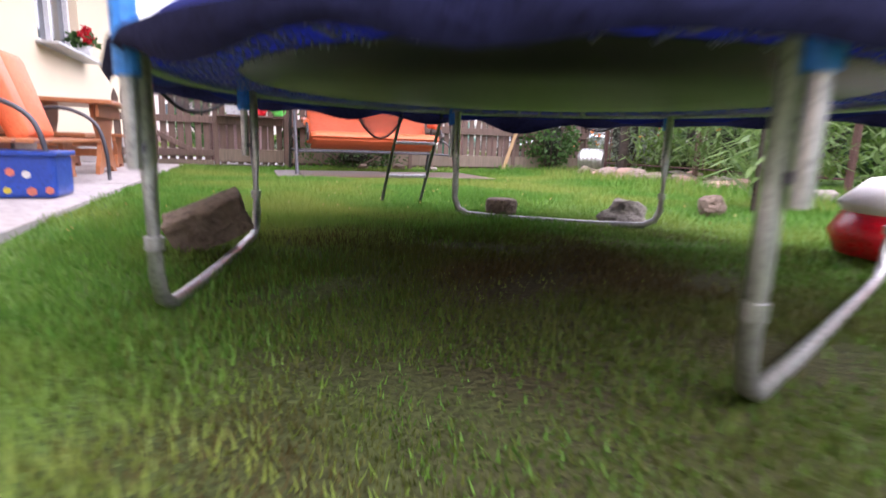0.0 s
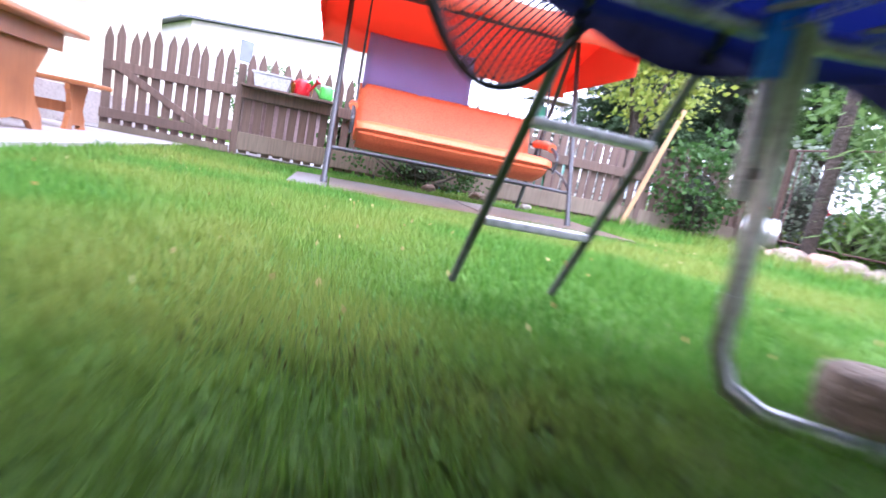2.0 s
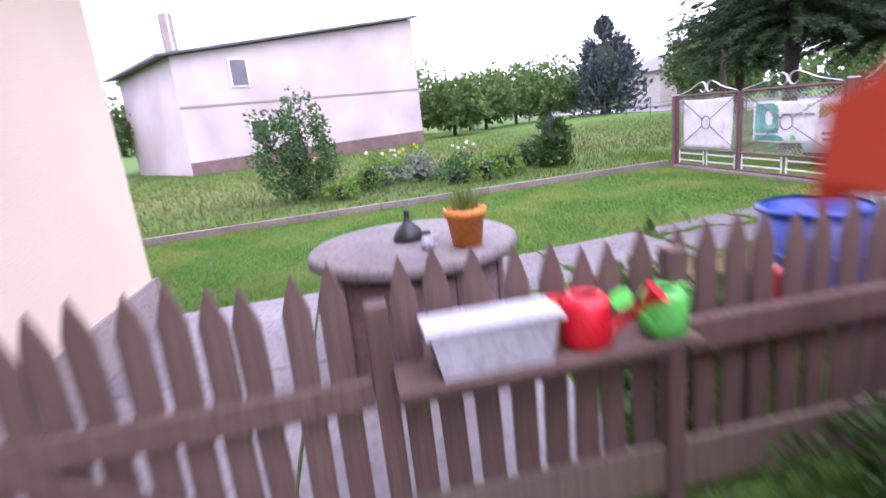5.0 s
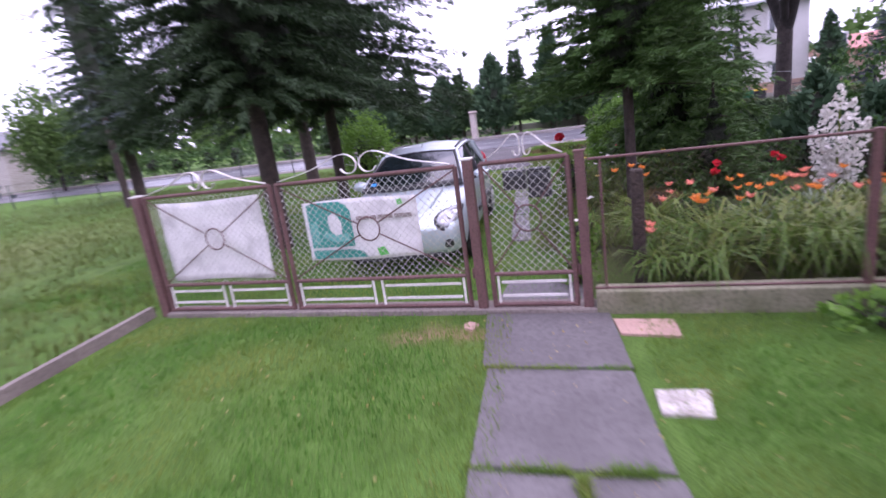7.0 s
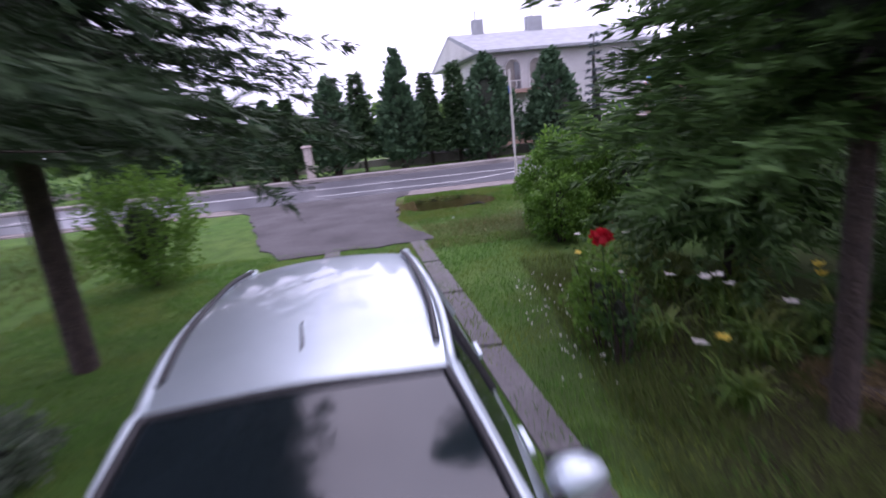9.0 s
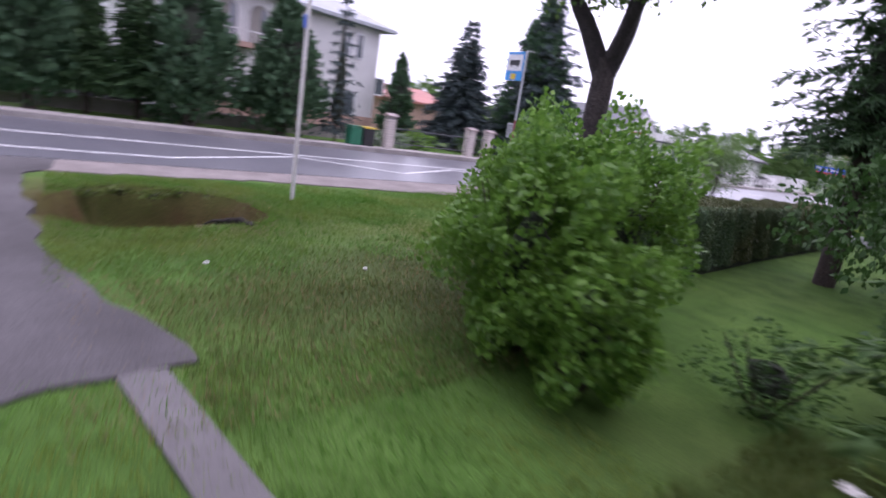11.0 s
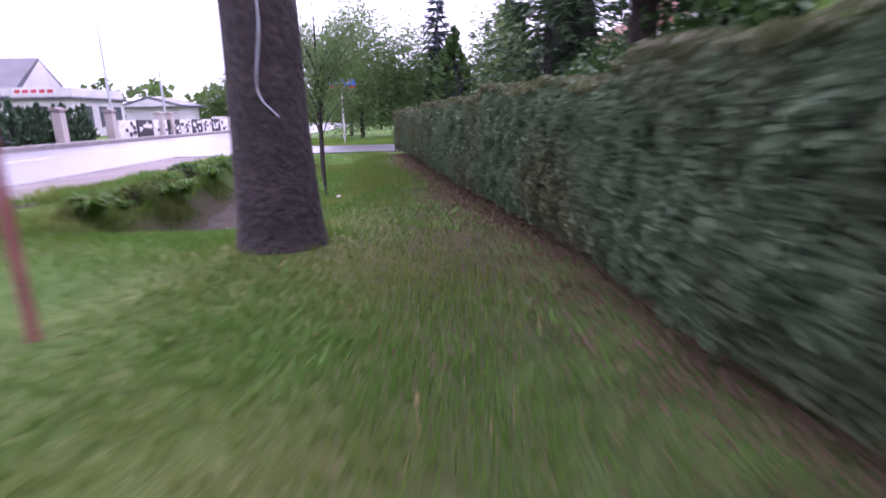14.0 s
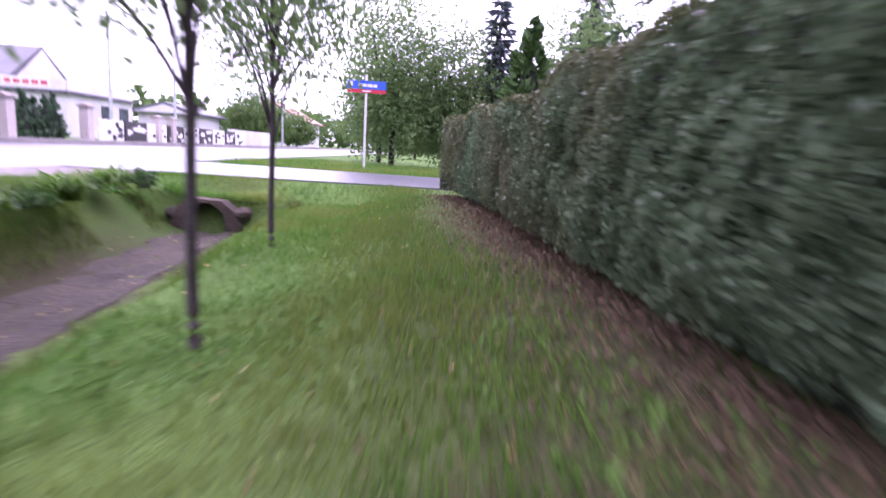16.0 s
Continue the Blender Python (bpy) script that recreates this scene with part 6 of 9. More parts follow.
rs = random.Random(12)
for k in range(15):
    x, y = 8.3 + 0.62 * (k % 3) + rs.uniform(-0.15, 0.15), 12.1 - 0.5 * (k // 3) + rs.uniform(-0.15, 0.15)
    pet = rs.choice((PETAL_ORANGE, PETAL_ORANGE, PETAL_PINK, PETAL_PINK, PETAL_ORANGE))
    strap_clump((x, y, 0), 200 + k, rs.uniform(0.55, 0.92), rs.randint(2, 5), pet, "arching daylily clump with orange blooms behind the fence")
for k in range(8):
    strap_clump((8.4 + rs.uniform(0, 1.6), 9.8 - k * 0.6, 0), 240 + k, rs.uniform(0.6, 0.85), rs.randint(0, 2), PETAL_ORANGE, "arching daylily clump behind the fence")
strap_clump((12.9, 11.6, 0), 260, 0.7, 2, PETAL_YELLOW, "arching daylily clump with yellow blooms under the spruce")
for k, (x, y) in enumerate(((9.3, 10.6), (9.6, 10.1), (9.9, 10.9), (10.2, 10.3), (10.6, 9.4))):
    strap_clump((x, y, 0), 270 + k, 0.62, 0, PETAL_ORANGE, "grey-green sword-leaved iris clump below the yucca", 46, "iris", IRIS_LEAF)
yucca = thing("yucca", "flowering yucca with a branched white flower head", "plant", at=(11.0, 9.85, -0.1))
rng = np.random.default_rng(77)
P = []
for x, y, z0, z1, r0 in ((0, 0, 0.55, 1.68, 0.2), (0.05, -0.16, 0.5, 1.5, 0.16), (-0.05, 0.17, 0.55, 1.45, 0.17), (0.1, 0.27, 0.45, 1.2, 0.14), (-0.1, -0.27, 0.45, 1.28, 0.14), (0.05, 0.1, 0.3, 0.95, 0.22)):
    n = 210
    z = rng.uniform(0, 1, n)
    r_ = r0 * np.sin(np.clip(z * 0.92 + 0.08, 0, 1) * math.pi) ** 0.6 * (1.15 - 0.5 * z) * rng.uniform(0.3, 1, n)
    a = rng.uniform(0, 6.283, n)
    P.append(np.stack([x * (0.35 + 0.65 * z) + r_ * np.cos(a), y * (0.35 + 0.65 * z) + r_ * np.sin(a), z0 + z * (z1 - z0)], -1))
P = np.concatenate(P)
finish("blossom", leaf_cloud("blossom", rng, P, np.stack([P[:, 0], P[:, 1], np.full(len(P), -0.15)], -1), 0.062, 0.42), PETAL_WHITE, yucca)
part("stalk", rod(B(), (0, 0, 0), (0, 0, 1.55), 0.02, 0.01, 7), STRAP_LEAF, yucca)
n = 70
a = rng.uniform(0, 6.283, n)
finish("leaves", cards("leaves", np.zeros((n, 3)), np.stack([np.cos(a) * 0.5, np.sin(a) * 0.5, rng.uniform(0.15, 0.65, n)], -1), np.stack([-np.sin(a), np.cos(a), 0 * a], -1) * 0.02), STRAP_LEAF, yucca)


def rose_plant(at, seed, blooms, petal, label, s=(0.3, 0.3, 0.4), leafmat=None):
    root = shrub(at, s, seed, label, leafmat or BUSH_DARK, 520, 0.06, "garden roses", "flowering_plant", 1.2)
    rng = np.random.default_rng(seed)
    for k in range(blooms):
        x, y, z = rng.uniform(-s[0], s[0]), rng.uniform(-s[1], s[1]), s[2] * 1.9 + rng.uniform(0, 0.25)
        part("stem", rod(B(), (x * 0.4, y * 0.4, 0.1), (x, y, z), 0.005, 0.003, 4), BUSH_DARK, root)
        p, q = blob_points(rng, (x, y, z), (0.045, 0.045, 0.038), 36, 0.2)
        finish("bloom", leaf_cloud("bloom", rng, p, q, 0.045, 0.5), petal, root)


rose_plant((13.2, 13.3, 0), 301, 0, PETAL_RED, "rose bush with one large red bloom", (0.24, 0.22, 0.46))
big_rose = thing("red_rose", "large red rose on a tall stem", "flower", at=(13.06, 13.49, 0))
part("stem", tube(B(), [(0.1, -0.1, 0.0), (0.05, -0.05, 0.6), (0, 0, 1.15)], [0.009, 0.007, 0.005], 5), BUSH_DARK, big_rose)
rng = np.random.default_rng(5)
p, q = blob_points(rng, (0, 0, 1.19), (0.075, 0.075, 0.06), 120, 0.2)
finish("bloom", leaf_cloud("bloom", rng, p, q, 0.06, 0.5), PETAL_RED, big_rose)


def stem_flower(at, seed, petal, label, h):
    """A single open bloom on a thin leafy stem."""
    rng = np.random.default_rng(seed)
    root = thing("garden_flower", label, "flower", "bed flowers", at=at)
    tip = (rng.uniform(-0.12, 0.12), rng.uniform(-0.12, 0.12), h)
    part("stem", tube(B(), bow([(0, 0, -0.02), (tip[0] * 0.3, tip[1] * 0.3, h * 0.6), tip], 4), 0.004, 5), BUSH_DARK, root)
    n = 26
    P = np.stack([rng.normal(0, 0.07, n), rng.normal(0, 0.07, n), rng.uniform(0.0, h * 0.7, n)], -1)
    A = unit(rng.normal(0, 1, (n, 3)) + np.array([0, 0, 0.8])) * rng.uniform(0.08, 0.17, (n, 1))
    finish("leaves", cards("leaves", P, A, unit(rng.normal(size=(n, 3))) * 0.009), STRAP_LEAF, root)
    aa = np.arange(8) * 0.785
    A = np.stack([np.cos(aa) * 0.06, np.sin(aa) * 0.06, rng.uniform(-0.005, 0.025, 8)], -1)
    finish("bloom", cards("bloom", np.tile(np.array([tip]), (8, 1)), A, np.stack([-np.sin(aa) * 0.025, np.cos(aa) * 0.025, 0 * aa], -1)), petal, root)


for k, (x, y) in enumerate(((13.4, 12.15), (13.1, 12.4), (12.7, 12.2), (13.9, 12.5), (14.3, 12.9), (13.7, 13.1), (14.0, 13.3), (12.4, 12.9), (12.9, 12.7), (14.9, 12.7), (15.5, 12.4), (15.0, 13.2), (16.2, 12.8), (9.2, 12.75), (8.6, 13.0), (12.2, 13.15))):
    stem_flower((x, y, 0), 320 + k, PETAL_YELLOW if k in (7, 11) else (PETAL_RED if k == 10 else PETAL_WHITE), "open garden flower on a thin stem in the bed", rs.uniform(0.45, 0.8))
for k, (x, y, s_) in enumerate(((13.0, 12.2, 0.5), (13.8, 12.0, 0.55), (12.6, 11.4, 0.6), (14.6, 12.3, 0.5), (15.3, 12.7, 0.45), (12.3, 12.75, 0.35), (13.5, 12.8, 0.4), (14.2, 11.7, 0.6), (15.9, 12.1, 0.5))):
    strap_clump((x, y, 0), 360 + k, s_, 0, PETAL_YELLOW, "tuft of arching green leaves in the flower bed", 60, "bed_tuft")
for k, (x, y, pet) in enumerate(((10.0, 11.6, PETAL_RED), (10.4, 10.8, PETAL_RED))):
    rose_plant((x, y, 0), 316 + k, 2, pet, "bushy red flowering plant in the bed", (0.3, 0.28, 0.32))
rng = np.random.default_rng(91)
n = 110
P = np.stack([rng.uniform(12.6, 15.4, n), rng.uniform(13.35, 13.95, n), rng.uniform(0.05, 0.3, n)], -1)
daisies = finish("daisies", leaf_cloud("daisies", rng, P, np.tile([[0, 0, 1.0]], (n, 1)), 0.028, 0.5, 0, 0.4), PETAL_WHITE)
tagged(daisies, "scattered small white daisies along the bed edge", "flower", kind="stuff")
shrub((13.55, 13.35, 0), (0.34, 0.32, 0.5), 408, "fresh green rose bush at the bed edge", BUSH, 2600, 0.05, kind="rose_bush")
for k, (x, y, s_) in enumerate(((13.9, 9.9, 0.5), (16.1, 10.4, 0.7), (12.2, 8.9, 0.6), (15.9, 9.0, 0.8))):
    shrub((x, y, 0), (s_, s_ * 0.9, s_ * 0.8), 1300 + k, "dark green bush behind the flower bed", BUSH_DARK, 1500, 0.07, "bed shrubs")
mound = thing("twig_heap", "heap of dry brown twigs beside the spruce trunk", "twig heap", at=(12.3, 11.85, 0))
part("heap_core", lump(B(), (0, 0, 0), (0.38, 0.3, 0.15), 5, 0.45, 3), SOIL, mound)
rng = np.random.default_rng(92)
p, q = blob_points(rng, (0, 0, 0.0), (0.46, 0.38, 0.22), 2600, 0.7)
p, q = p[p[:, 2] > 0], q[p[:, 2] > 0]
finish("twigs", leaf_cloud("twigs", rng, p, q * 0.3, 0.13, 0.045, 0.2, 1.0), STRAW, mound)
shrub((7.25, 10.7, 0), (0.3, 0.42, 0.13), 401, "low leafy plant at the wall foot", CORNER_LEAF, 520, 0.09)
shrub((17.8, 19.7, 0), (0.95, 0.9, 1.15), 402, "bright green shrub beside the drive", BUSH, 8500, 0.075)
shrub((12.35, 18.15, 0), (0.42, 0.42, 0.27), 403, "small grey-green shrub in the grass", IRIS_LEAF, 2600, 0.055)
shrub((8.4, 12.95, 0), (0.22, 0.2, 0.25), 404, "leafy plant beside the wicket", BUSH, 300, 0.07)
shrub((9.7, 13.0, 0), (0.3, 0.25, 0.25), 405, "leafy plant beside the drive", BUSH, 400, 0.08)
column_tree((14.6, 9.0, 0), 1.7, 0.8, 406, "small dense conifer behind the flowers", THUJA, 2600, 0.15)
column_tree((13.2, 8.6, 0), 1.4, 0.7, 407, "small dense conifer behind the flowers", THUJA, 2200, 0.1)

# ---- neighbour's plot ----
nh = thing("neighbour_house", "large pinkish rendered house with a dark roof edge", "house")
NA, NB_ = Vector((-5.9, 33.44, 0)), Vector((5.9, 41.0, 0))
nd = (NB_ - NA).normalized()
nn = Vector((-nd.y, nd.x, 0))
NL = (NB_ - NA).length


def nh_prism(name, outline, y0, thick, material, parent, label=""):
    """An outline along the long wall, set at depth y0 behind it."""
    m = Matrix.Translation(NA + nn * (y0 + thick / 2)) @ Matrix.Rotation(math.atan2(nd.y, nd.x), 4, 'Z')
    return part(name, prism(B(), outline, thick, m), material, parent, label)


nh_prism("wall", [(0, 0), (NL, 0), (NL, 7.2), (0, 5.2)], 0, 9.0, PLASTER_PINK, nh)
nh_prism("plinth", [(-0.03, 0), (NL + 0.03, 0), (NL + 0.03, 0.75), (-0.03, 0.6)], -0.05, 0.1, PLINTH, nh)
nh_prism("roof", [(-0.7, 5.14), (NL + 0.25, 7.3), (NL + 0.25, 7.41), (-0.7, 5.25)], -0.4, 9.7, ROOF_DARK, nh)
nh_prism("string_course", [(0, 3.0), (NL, 3.2), (NL, 3.28), (0, 3.08)], -0.04, 0.05, PLINTH_GREY, nh)
for u, z, w, h in ((2.5, 3.8, 0.9, 1.3), (3.0, 1.2, 1.0, 1.1)):
    wdw = nh_prism("window", [(u, z), (u + w, z), (u + w, z + h), (u, z + h)], -0.06, 0.1, WINDOW_WHITE, nh)
    nh_prism("pane", [(u + 0.08, z + 0.08), (u + w - 0.08, z + 0.08), (u + w - 0.08, z + h - 0.08), (u + 0.08, z + h - 0.08)], -0.075, 0.05, WINDOW_GLASS, wdw)
nh_prism("chimney", [(1.0, 5.2), (1.5, 5.2), (1.5, 7.6), (1.0, 7.6)], 3, 0.5, PLINTH_GREY, nh)
tagged(part("tv_mast", rod(B(), NA + nd * 0.6 + nn + Vector((0, 0, 4.9)), NA + nd * 0.6 + nn + Vector((0, 0, 8.6)), 0.05), STEEL_GREY), "thin grey aerial mast on the neighbouring roof", "mast")
shrub((-0.2, 20.0, 0), (0.95, 0.9, 1.15), 410, "dark green bush on the neighbouring plot", BUSH_DARK, 7000, 0.08)
rs = random.Random(31)
for k in range(16):
    shrub((0.9 + k * 0.33 + rs.uniform(-0.2, 0.2), 18.9 + rs.uniform(0, 2.6), 0), (rs.uniform(0.3, 0.6), rs.uniform(0.3, 0.5), rs.uniform(0.2, 0.42)), 420 + k, "low green vegetable and flower rows next door", rs.choice((BUSH, BUSH_DARK, BUSH_DARK, SILVER_LEAF)), 420, 0.09, "vegetable plot")
for k, (x, y) in enumerate(((1.8, 22.0), (2.8, 23.0), (4.2, 22.6), (0.4, 23.4))):
    rose_plant((x, y, 0), 440 + k, 5, PETAL_YELLOW if k % 2 else PETAL_WHITE, "flowering plants next door", (0.4, 0.4, 0.3))
column_tree((6.1, 20.6, 0), 1.75, 0.68, 450, "small bright conical conifer on the lawn", SPRUCE_LIGHT, 2400, 0.06, size=0.14)
for k, (x, y, h, w) in enumerate(((9, 46, 4.2, 2.4), (13, 52, 5.0, 2.6), (17, 56, 5.4, 2.8), (21, 58, 6.0, 3.0), (8, 56, 6, 3), (4, 52, 5, 3), (36, 52, 7, 3.0), (42, 44, 8, 3.2), (40, 60, 7, 3.2), (48, 36, 7, 3), (-14, 40, 6, 3), (-16, 34, 5, 3), (-9, 44, 6, 3))):
    broadleaf((x, y, 0), [(0, 0, -0.1), (0, 0, h * 0.3), (0.1, 0, h * 0.6)], [], [((0, 0, h * 0.55), (w, w, h * 0.42)), ((w * 0.5, 0.3, h * 0.4), (w * 0.7, w * 0.7, h * 0.3)), ((-w * 0.5, -0.3, h * 0.42), (w * 0.7, w * 0.7, h * 0.3))],
              460 + k, "rounded leafy tree beyond the road", TREE_LEAF, 2600, 0.42, BARK_DARK, 0.15, "far leafy trees", shell=0.45)
column_tree((26.5, 57.0, 0), 8.6, 4.2, 480, "broad dark conifer beyond the road", SPRUCE_BLUE, 5200, 0.9, size=0.5)
broadleaf((32.0, 51.5, 0), [(0, 0, -0.1), (0, 0, 2.6), (0.1, 0, 5.0)], [], [((0, 0, 4.6), (2.5, 2.5, 3.2)), ((1.0, 0.8, 3.2), (1.9, 1.9, 2.2)), ((-1.1, -0.6, 3.4), (1.9, 1.9, 2.4))], 481, "full rounded leafy tree beyond the road", TREE_LEAF, 4200, 0.34, BARK_DARK, 0.15, "far leafy trees", shell=0.35)
mesh_line = thing("far_fence", "low green wire fence beside the road", "fence")
for k in range(14):
    part("post", rod(B(), (24.6 - 0.35 * k, 24 + k * 2.6, 0), (24.6 - 0.35 * k, 24 + k * 2.6, 1.3), 0.03, seg=6), STEEL_GREEN, mesh_line)
    if k < 13:
        for z in (0.3, 0.6, 0.9, 1.25):
            part("strand", rod(B(), (24.6 - 0.35 * k, 24 + k * 2.6, z), (24.25 - 0.35 * k, 26.6 + k * 2.6, z), 0.008, seg=4), STEEL_GREEN, mesh_line)

rs = random.Random(52)
for k in range(14):
    shrub((37.0 + rs.uniform(-0.6, 0.8), 24 + k * 2.7, 0), (rs.uniform(0.9, 1.3), rs.uniform(1.4, 1.9), rs.uniform(0.8, 1.3)), 900 + k, "dark roadside shrub beyond the far pavement", BUSH_DARK, 900, 0.2, "far roadside shrubs")

# ---- parked car: silver estate facing the gate ----
car = thing("car", "silver estate car parked on the drive facing the gate", "car", at=(10.88, 15.38, 0), turn=187.1)
# along the car x runs forward; stations: x, half width, sill height, waist height, deck height
ST = ((2.10, 0.50, 0.30, 0.50, 0.56), (2.02, 0.70, 0.22, 0.52, 0.64), (1.85, 0.80, 0.19, 0.58, 0.72), (1.55, 0.845, 0.19, 0.66, 0.81), (1.2, 0.86, 0.19, 0.72, 0.88), (0.9, 0.868, 0.19, 0.78, 0.94), (0.55, 0.872, 0.19, 0.83, 0.97),
      (0.0, 0.876, 0.19, 0.85, 0.955), (-0.6, 0.876, 0.19, 0.86, 0.965), (-1.2, 0.866, 0.19, 0.87, 0.975), (-1.7, 0.84, 0.20, 0.88, 0.98), (-2.0, 0.79, 0.24, 0.88, 0.97), (-2.14, 0.66, 0.32, 0.84, 0.93))


def ring_of(x, w, zs, zw, zd):
    half = [(w * 0.80, zs), (w * 0.94, zs + 0.04), (w * 0.985, zs + 0.16), (w, (zs + zw) / 2 + 0.05), (w * 0.985, zw), (w * 0.93, zw + (zd - zw) * 0.72), (w * 0.80, zd), (w * 0.45, zd + 0.022), (0, zd + 0.03)]
    return [(x, y, z) for y, z in half] + [(x, -y, z) for y, z in reversed(half[:-1])]


bm = B()
loops = [[bm.verts.new(p) for p in ring_of(*s)] for s in ST]
for a, b in zip(loops, loops[1:]):
    for k in range(len(a) - 1):
        bm.faces.new((a[k], a[k + 1], b[k + 1], b[k])).smooth = True
    bm.faces.new((a[-1], a[0], b[0], b[-1]))
bm.faces.new(loops[0])
bm.faces.new(list(reversed(loops[-1])))
bmesh.ops.recalc_face_normals(bm, faces=bm.faces)
body = part("body", bm, CAR_PAINT, car)
sub = body.modifiers.new("smooth", 'SUBSURF')
sub.levels = sub.render_levels = 2


def dome(name, u_pts, material, parent, n=9):
    """A curved panel between two cross edges: (x, half width, z, crown)."""
    bm = B()
    rows = []
    for x, w, z, crown in u_pts:
        rows.append([bm.verts.new((x, w * (2 * k / n - 1), z + crown * (1 - (2 * k / n - 1) ** 2))) for k in range(n + 1)])
    for a, b in zip(rows, rows[1:]):
        for k in range(n):
            bm.faces.new((a[k], a[k + 1], b[k + 1], b[k])).smooth = True
    bmesh.ops.recalc_face_normals(bm, faces=bm.faces)
    return part(name, bm, material, parent)


RF, RR = 0.16, -1.82
roof_pts = [(RF + 0.03, 0.56, 1.335, 0.045), (RF - 0.15, 0.575, 1.37, 0.055), (-0.4, 0.585, 1.40, 0.06), (-0.9, 0.58, 1.395, 0.06), (-1.4, 0.565, 1.365, 0.055), (RR, 0.545, 1.31, 0.045)]
dome("roof", roof_pts, CAR_PAINT, car)
screen = []
for t in np.linspace(0, 1, 7):
    w = 0.72 + (0.55 - 0.72) * t
    screen.append([Vector((0.92 + (RF + 0.03 - 0.92) * t + 0.12 * (1 - (2 * k / 10 - 1) ** 2) * (1 - 0.7 * t), w * (2 * k / 10 - 1), 0.955 + (1.335 - 0.955) * t + (0.03 * math.sin(t * math.pi)) + 0.035 * (1 - (2 * k / 10 - 1) ** 2) * t)) for k in range(11)])
bm = B()
rows = [[bm.verts.new(p) for p in r] for r in screen]
for a, b in zip(rows, rows[1:]):
    for k in range(10):
        bm.faces.new((a[k], a[k + 1], b[k + 1], b[k])).smooth = True
windscreen = part("windscreen", bm, CAR_GLASS, car, "dark reflective windscreen")
part("screen_seal", tube(B(), [r[0] + Vector((0.004, 0.012, 0.01)) for r in screen], 0.017, 6), CAR_TRIM, windscreen)
part("screen_seal", tube(B(), [r[-1] + Vector((0.004, -0.012, 0.01)) for r in screen], 0.017, 6), CAR_TRIM, windscreen)
part("screen_seal", tube(B(), [p + Vector((0, 0, 0.004)) for p in screen[-1]], 0.013, 6), CAR_TRIM, windscreen)
part("cowl", tube(B(), [p + Vector((0.03, 0, 0.012)) for p in screen[0]], 0.04, 8), CAR_TRIM, windscreen, "black plastic cowl below the glass")
bm = B()
rows = []
for t in np.linspace(0, 1, 5):
    w = 0.68 + (0.54 - 0.68) * t
    rows.append([bm.verts.new((-2.09 + (RR + 2.09) * t - 0.06 * (1 - (2 * k / 8 - 1) ** 2), w * (2 * k / 8 - 1), 0.96 + 0.345 * t + 0.04 * (1 - (2 * k / 8 - 1) ** 2) * t)) for k in range(9)])
for a, b in zip(rows, rows[1:]):
    for k in range(8):
        bm.faces.new((a[k], a[k + 1], b[k + 1], b[k])).smooth = True
part("rear_window", bm, CAR_GLASS, car)
